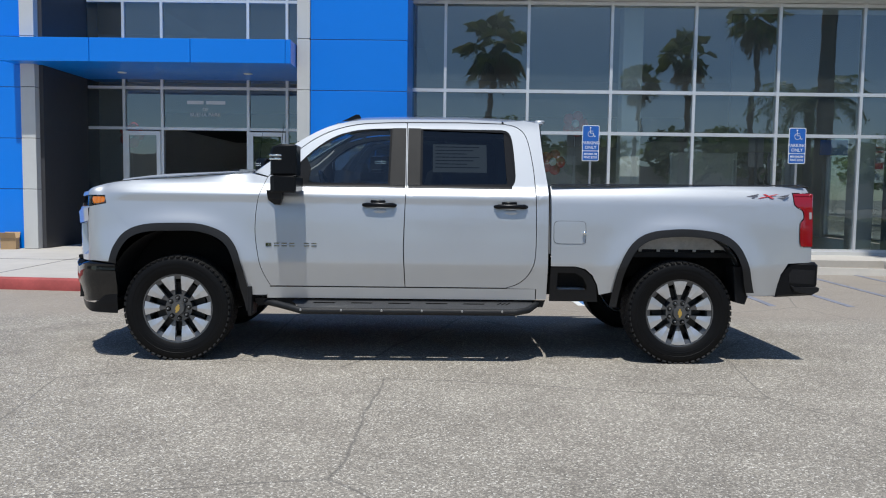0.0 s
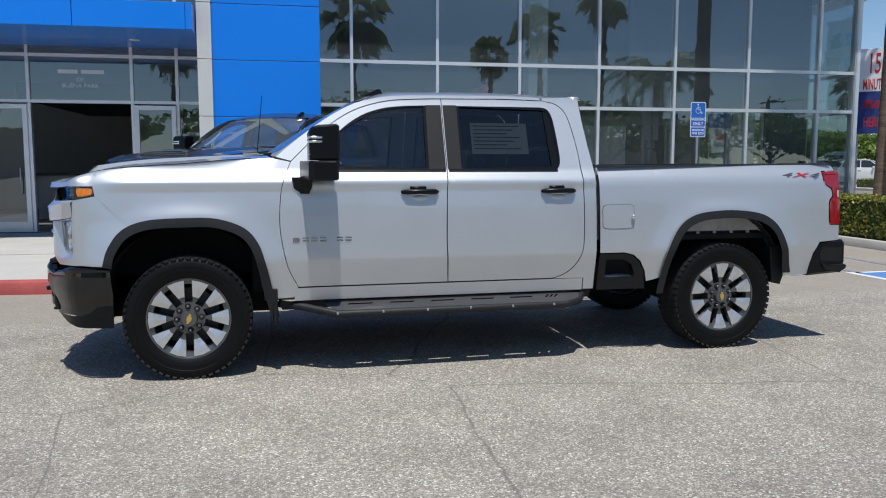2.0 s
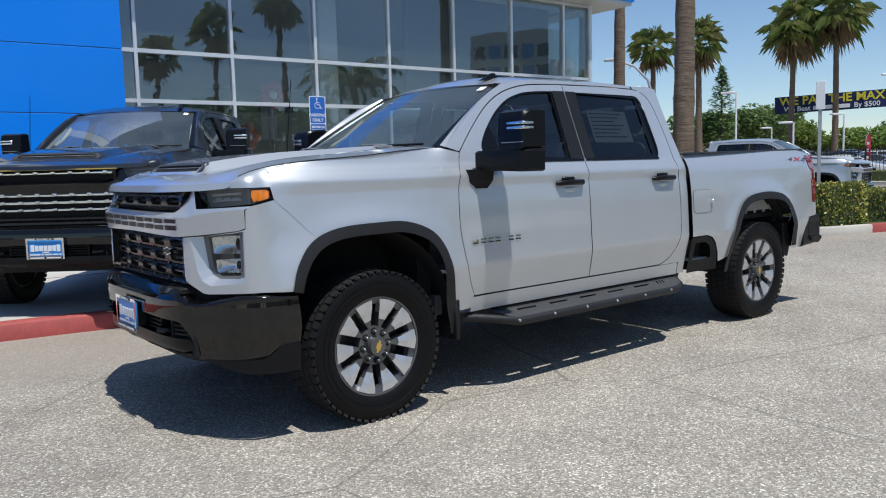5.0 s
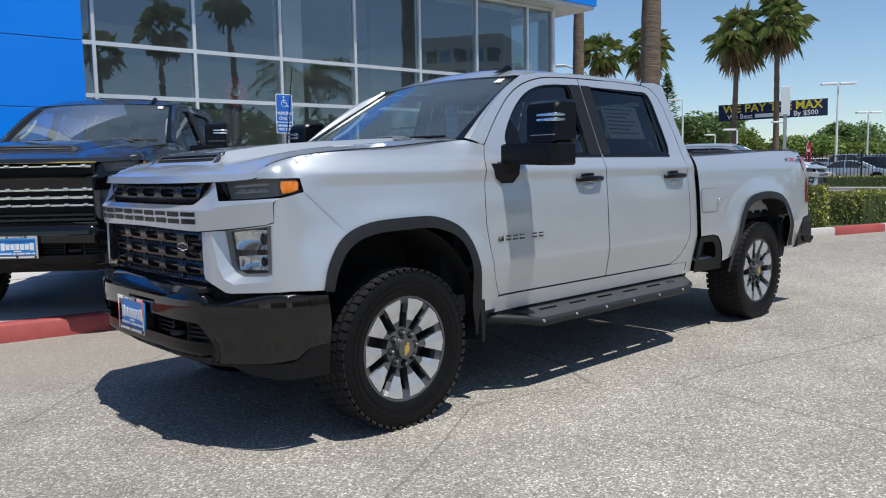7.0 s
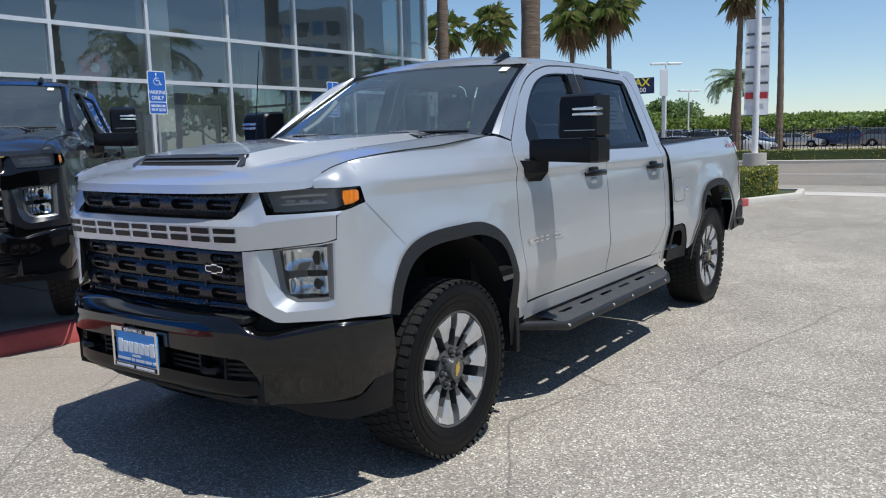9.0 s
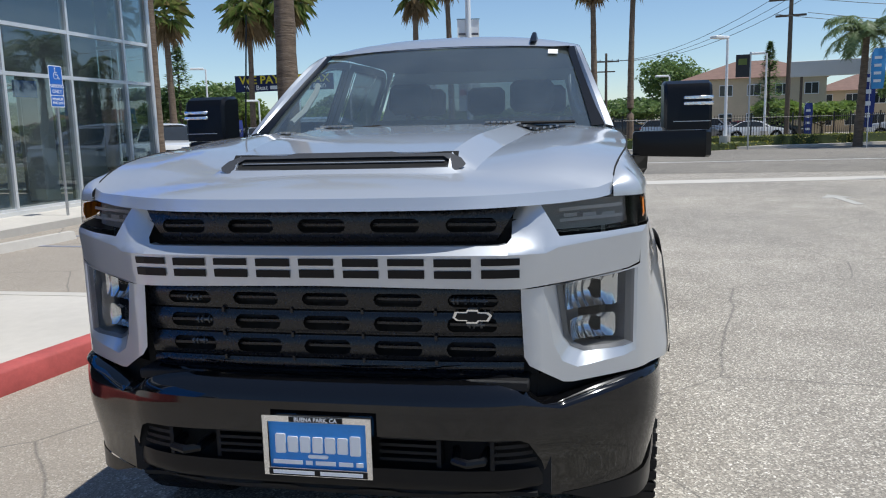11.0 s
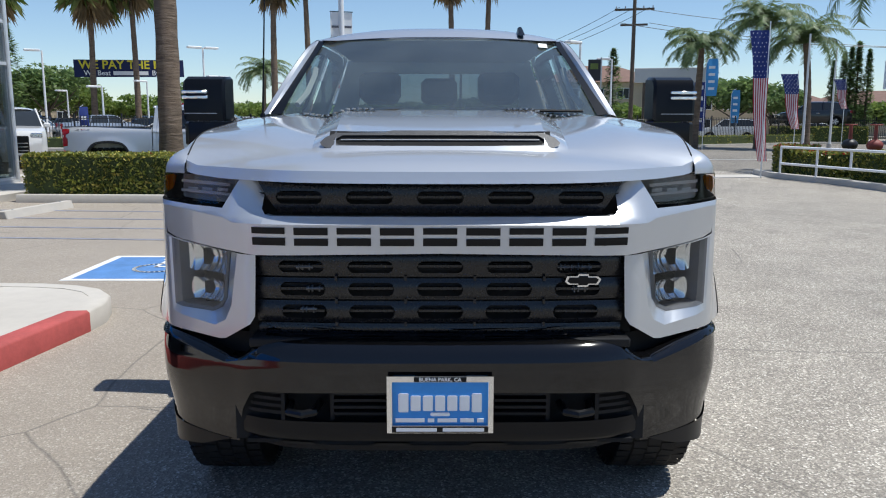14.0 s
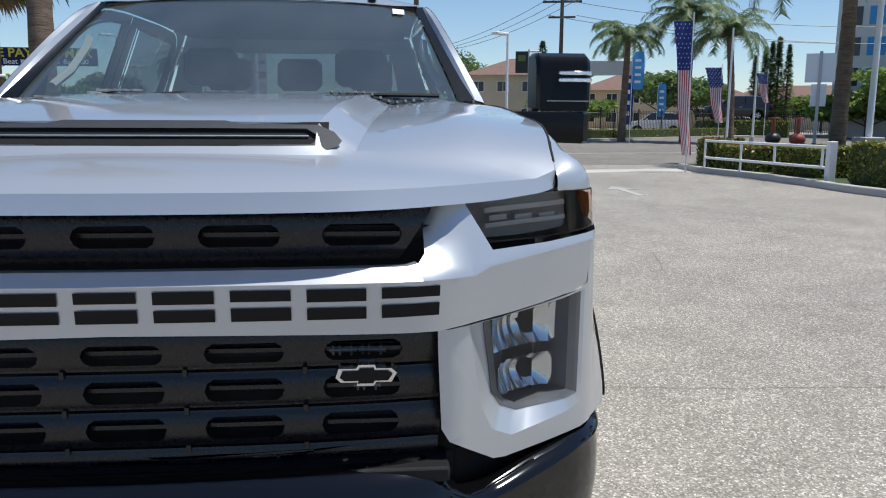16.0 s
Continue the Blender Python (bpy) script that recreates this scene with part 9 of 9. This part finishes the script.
house(14.0, 118, 26, 12, 3.2, -76, "long low pale building behind trees", "stucco_pale", 1, 9, True)
house(3.0, 112, 30, 12, 3.4, -87, "long low tan building behind trees", "stucco", 1, 10, True)
# grey office tower at the edge of view
x, y = far(-34.6, 62)
tw = thing("office_tower", "grey office tower with bands of blue glass", "office tower", m=pose(x, y, 0, 0, 0, -124))
part("wall", boxes((-4, 4, 0, 8, 0, 14)), M["grey_panel"], tw)
for k in range(6):
    for j in range(5):
        part("window", boxes((-3.6 + j * 1.5, -2.5 + j * 1.5, -0.05, -0.005, 1.5 + k * 2.0, 2.7 + k * 2.0)), M["sky_blue"] if j % 2 else M["dark_glass"], tw)
# blank sign board on posts over the street
x, y = far(-16.2, 52)
sb = thing("sign_board", "long pale sign board on tall brown posts", "sign board", m=pose(x, y, 0, 0, 0, -106))
part("board", boxes((-2.2, 2.2, -0.1, 0.1, 3.9, 4.8), bevel=0.02), M["grey_panel"], sb)
for s in (-1.6, 1.6):
    bm = B()
    rod(bm, (s, 0, 0), (s, 0, 3.9), 0.08, 0.08, 8)
    part("post", bm, M["trunk"], sb)
kt = thing("hanging_banner", "small dark hanging banner with green print on a pole", "banner", m=pose(*far(-11.0, 43), 0, 0, 0, -101))
part("cloth", boxes((-0.32, 0.32, -0.02, 0.02, 3.6, 4.7)), M["black_metal"], kt)
part("print_bar", boxes((-0.2, 0.2, -0.03, -0.021, 4.2, 4.5)), M["leaf_bright"], kt, "green print")
bm = B()
rod(bm, (0.36, 0, 0), (0.36, 0, 4.8), 0.04, 0.04, 8)
part("pole", bm, M["steel"], kt)

# ---------------------------------------------------------------- parked vehicles
SEDAN = dict(L=4.7, W=1.82, h=1.44, wb=2.75, fo=0.95, belt=0.92, hood=[(0.0, 0.62), (0.06, 0.72), (0.95, 0.90), (1.35, 0.95)], roof=[(1.35, 0.95), (2.05, 1.36), (2.5, 1.43), (3.1, 1.42), (3.6, 1.30), (4.15, 1.02)], tail=[(4.15, 1.02), (4.6, 0.98), (4.7, 0.7)])
SUV = dict(L=4.7, W=1.88, h=1.72, wb=2.75, fo=0.92, belt=1.08, hood=[(0.0, 0.7), (0.05, 0.9), (0.95, 1.06), (1.2, 1.1)], roof=[(1.2, 1.1), (1.75, 1.6), (2.1, 1.70), (3.6, 1.70), (4.2, 1.60), (4.5, 1.15)], tail=[(4.5, 1.15), (4.66, 1.0), (4.7, 0.75)])
PICKUP = dict(L=5.9, W=2.02, h=1.92, wb=3.75, fo=1.0, belt=1.26, hood=[(0.0, 0.9), (0.03, 1.14), (0.6, 1.24), (1.35, 1.30)], roof=[(1.35, 1.30), (1.95, 1.84), (2.3, 1.91), (3.55, 1.90), (3.85, 1.84), (3.95, 1.34)], tail=[(3.95, 1.34), (5.8, 1.33), (5.9, 0.9)])
CAR_PAINT = {}


def car_paint(nm, col, metal=0.5):
    if nm not in CAR_PAINT:
        CAR_PAINT[nm] = paint_mat("car_paint_" + nm, col, metal, 0.3)
    return CAR_PAINT[nm]


def build_car(spec, paint, label, category, group, m):
    """A parked vehicle: shaped body with wheel arches, glazed cabin, lamps and wheels. Nose at x = 0."""
    ob = thing("parked_car" if spec is not PICKUP else "parked_pickup", label, category, group, m)
    L, W, wb, fo = spec["L"], spec["W"], spec["wb"], spec["fo"]
    line = spec["hood"] + spec["roof"][1:-1] + spec["tail"]
    low = spec["hood"] + [(spec["roof"][-1][0], spec["roof"][-1][1])] + spec["tail"][1:]
    R = 0.36 if spec is not PICKUP else 0.41
    xs = sorted({round(v, 3) for v in lin(0.0, L, 44)} | {fo - R, fo, fo + R, fo + wb - R, fo + wb, fo + wb + R})

    def half(x, z):
        nose = 0.16 * (1 - sstep(0, 0.5, x)) + 0.12 * sstep(L - 0.4, L, x)
        tuck = 0.06 * sstep(0.55, 0.25, z) + 0.05 * sstep(spec["belt"] - 0.25, spec["belt"] + 0.05, z)
        return W / 2 - nose - tuck

    def zlow(x):
        for c in (fo, fo + wb):
            if abs(x - c) < R + 0.06:
                return 0.30 + math.sqrt(max(0, (R + 0.06) ** 2 - (x - c) ** 2))
        return 0.24
    bm = B()
    rows = []
    for x in xs:
        zt = min(lerp(low, x), spec["belt"] + 0.06) if spec is not PICKUP or x < 4 else lerp(low, x)
        zt = min(lerp(low, x), zt)
        z0 = min(zlow(x), zt - 0.08)
        prof = [(half(x, z), z) for z in lin(z0, zt - 0.02, 7)] + [(half(x, zt) - 0.10, zt), (0.0, zt + 0.02)]
        rows.append([[bm.verts.new((x, s * y, z)) for y, z in prof] for s in (-1, 1)])
    for a, b in zip(rows, rows[1:]):
        for s in (0, 1):
            for i in range(len(a[s]) - 1):
                bm.faces.new((a[s][i], a[s][i + 1], b[s][i + 1], b[s][i]))
    for r in (rows[0], rows[-1]):
        bm.faces.new(r[0] + r[1][::-1])
    bmesh.ops.remove_doubles(bm, verts=bm.verts, dist=0.002)
    part("body", bm, paint, ob, "", True, 40)
    # cabin
    x0, x1 = spec["roof"][0][0], spec["roof"][-1][0]
    belt = spec["belt"]
    cx = lin(x0, x1, 16)

    def cab(x, u):
        zt = lerp(spec["roof"], x)
        z = belt + (zt - belt) * u
        wy = W / 2 - 0.10 - 0.20 * (z - belt) / (spec["h"] - belt)
        return wy, z
    bm = B()
    rows = [[[bm.verts.new((x, s * cab(x, u)[0], cab(x, u)[1])) for u in (0, 0.5, 0.9)] for s in (-1, 1)] for x in cx]
    for a, b in zip(rows, rows[1:]):
        for s in (0, 1):
            for i in range(2):
                bm.faces.new((a[s][i], a[s][i + 1], b[s][i + 1], b[s][i]))
        bm.faces.new((a[0][2], a[1][2], b[1][2], b[0][2]))
    part("glazing", bm, M["dark_glass"], ob, "dark windows", True, 30)
    bm = B()
    mid = [x for x in cx if lerp(spec["roof"], x) > spec["h"] - 0.14 * (spec["h"] - belt) - 0.04]
    rows = [[bm.verts.new((x, v * (cab(x, 0.9)[0] + 0.012), cab(x, 0.86)[1] + (lerp(spec["roof"], x) - cab(x, 0.86)[1]) * (1 - abs(v) ** 4))) for v in lin(-1, 1, 9)] for x in mid]
    for a, b in zip(rows, rows[1:]):
        for i in range(8):
            bm.faces.new((a[i], a[i + 1], b[i + 1], b[i]))
    part("roof", bm, paint, ob, "", True, 50)
    for s in (-1, 1):
        for xa, xb in ((spec["roof"][0][0], mid[0]), (x1, mid[-1]), ((x0 + x1) / 2, (x0 + x1) / 2 + 0.02)):
            bm = B()
            za, zb = belt, lerp(spec["roof"], xb) - 0.03
            tube(bm, [(xa, s * (cab(xa, 0)[0] + 0.004), za), (xb, s * (cab(xb, 0.9)[0] + 0.006), zb)], 0.035, 6)
            part("pillar", bm, paint, ob)
        part("head_lamp", boxes((0.02, 0.30, min(s * (W / 2 - 0.46), s * (W / 2 - 0.13)), max(s * (W / 2 - 0.46), s * (W / 2 - 0.13)), lerp(low, 0.1) - 0.20, lerp(low, 0.1) - 0.05), bevel=0.03), M["reflector"], ob, "clear head lamp")
        zt = lerp(low, L - 0.2)
        part("tail_lamp", boxes((L - 0.16, L + 0.005, min(s * (W / 2 - 0.34), s * (W / 2 - 0.10)), max(s * (W / 2 - 0.34), s * (W / 2 - 0.10)), zt - (0.42 if spec is PICKUP else 0.26), zt - 0.06), bevel=0.02), M["tail_red"], ob, "red tail lamp")
        part("door_mirror", boxes((x0 + 0.35, x0 + 0.5, min(s * (W / 2 - 0.06), s * (W / 2 + 0.14)), max(s * (W / 2 - 0.06), s * (W / 2 + 0.14)), belt, belt + 0.15), bevel=0.03), paint, ob)
        for hx in (x0 + 1.25, x0 + 2.15):
            part("door_handle", boxes((hx, hx + 0.2, min(s * (W / 2 - 0.05), s * (W / 2 + 0.012)), max(s * (W / 2 - 0.05), s * (W / 2 + 0.012)), belt - 0.20, belt - 0.165), bevel=0.008), M["chrome"], ob)
    part("grille", boxes((-0.03, 0.05, -0.45 * W / 1.8, 0.45 * W / 1.8, 0.50, lerp(low, 0.03) - 0.12), bevel=0.03), M["satin_plastic"], ob, "dark grille")
    for k in range(3):
        z = 0.56 + k * 0.11
        part("grille_bar", boxes((-0.04, -0.028, -0.42 * W / 1.8, 0.42 * W / 1.8, z, z + 0.03)), M["chrome"], ob)
    part("bumper_trim", boxes((-0.04, 0.10, -W / 2 + 0.16, W / 2 - 0.16, 0.27, 0.44), bevel=0.03), M["plastic"], ob)
    part("underbody", boxes((0.2, L - 0.2, -W / 2 + 0.2, W / 2 - 0.2, 0.22, 0.5)), M["void"], ob)
    for c in (fo, fo + wb):
        for s in (-1, 1):
            wh = new("wheel")
            wh.parent = ob
            wh.matrix_basis = pose(c, s * (W / 2 - 0.14), R - 0.03, 0, 0, 0 if s < 0 else 180)
            bm = B()
            rr = R - 0.03
            rod(bm, (0, -0.11, 0), (0, 0.11, 0), rr, rr, 28)
            bmesh.ops.bevel(bm, geom=[e for e in bm.edges if abs(e.verts[0].co.y - e.verts[1].co.y) < 0.001], offset=0.02, segments=2, affect="EDGES")
            part("tyre", bm, M["rubber"], wh, "black tyre", True)
            bm = B()
            rod(bm, (0, -0.116, 0), (0, -0.09, 0), rr * 0.62, rr * 0.66, 24)
            rim = part("rim", bm, M["alloy_dark"], wh, "alloy rim", True)
            bm = B()
            for k in range(5):
                a = 2 * math.pi * k / 5
                box(bm, 0.02, rr * 0.6, -0.122, -0.117, -0.03, 0.03, m=Matrix.Rotation(a, 4, "Y"))
            part("spokes", bm, M["machined"], rim, "bright spokes")
    return ob


WHITE_C, SILVER_C, GREY_C, RED_C, DARK_C, BLUE_C = car_paint("white", (0.75, 0.75, 0.74), 0.0), car_paint("silver", (0.55, 0.56, 0.58), 0.7), car_paint("grey", (0.17, 0.18, 0.195), 0.6), car_paint("red", (0.22, 0.015, 0.02), 0.3), car_paint("dark", (0.015, 0.016, 0.02), 0.3), car_paint("blue", (0.03, 0.06, 0.16), 0.5)
# pickups standing behind the hedge island
far_truck = copy_thing(truck, pose(16.9, 4.3, 0, 0, 0, 101.6) @ Matrix.Scale(0.92, 4))
tagged(far_truck, "silver four-door pickup truck parked behind the hedge", "pickup truck", "pickup trucks")
build_car(PICKUP, WHITE_C, "white pickup with dark grille parked beyond the hedge", "pickup truck", "parked pickups", pose(20.65, 12.95, 0, 0, 0, 27))
# across the street, on the lot
rnd = random.Random(77)
cols = [(WHITE_C, "white"), (SILVER_C, "silver"), (GREY_C, "dark grey"), (DARK_C, "black"), (WHITE_C, "white"), (BLUE_C, "dark blue"), (SILVER_C, "silver"), (RED_C, "dark red")]
for i, (az, d, turn, sp, ci) in enumerate(((-18.2, 67, -112, SUV, 0), (-23.2, 67, -114, SEDAN, 0), (-13.8, 64, 76, SEDAN, 4), (-8.0, 66, 60, SUV, 1), (-9.4, 70, 60, SUV, 2), (-10.8, 71, 62, SUV, 6), (-12.6, 74, 58, SEDAN, 7), (-14.6, 76, 58, SEDAN, 3), (15.9, 52, 96, SEDAN, 0), (12.3, 54, 96, SEDAN, 1))):
    x, y = far(az, d)
    pt, cn = cols[ci]
    build_car(sp, pt, f"{cn} {'sedan' if sp is SEDAN else 'sport utility car'} parked behind the fence", "car", "cars on the lot", pose(x, y, 0, 0, 0, turn))
hedge("hedge", [(51.5, -23.0), (49.2, -28.6), (51.0, -29.4), (53.4, -23.8)], 1.15, 2600, 171, 0, 0.0, 0.1, "raised grassy bank under a parked car")
build_car(SUV, DARK_C, "black sport utility car parked on a raised grassy bank", "car", "cars on the lot", pose(52.9, -24.0, 1.17, 0, 0, -110))
for r, (d, az0, az1, n) in enumerate(((64, 9, 40, 15), (74, 10, 43, 17), (84, -4, 42, 18))):
    for k in range(n):
        az = az0 + (az1 - az0) * (k + rnd.uniform(-0.25, 0.25)) / (n - 1)
        x, y = far(az, d + rnd.uniform(-1, 1))
        pt, cn = cols[(k * 3 + r * 5) % 7]
        sp = (SEDAN, SUV, PICKUP)[(k + r) % 3]
        build_car(sp, pt, f"{cn} {('sedan', 'sport utility car', 'pickup')[(k + r) % 3]} in the rows of the lot", "car", "cars in the lot rows", pose(x, y, 0, 0, 0, az + 90 + rnd.uniform(-25, 25)))
# added unseen blocks close the horizon for reflections and bounced light
for x, y, w, d_, h, lab in ((-60, -70, 60, 12, 5.5, "long plain pale block added unseen behind the camera"), (20, -78, 70, 12, 5.0, "long plain tan block added unseen behind the camera"), (-75, 10, 12, 60, 5.0, "plain pale block added unseen beyond the lot")):
    tagged(part("backdrop_building", boxes((x - w / 2, x + w / 2, y - d_ / 2, y + d_ / 2, 0, h)), M["stucco_pale"]), lab, "building", kind="structure")
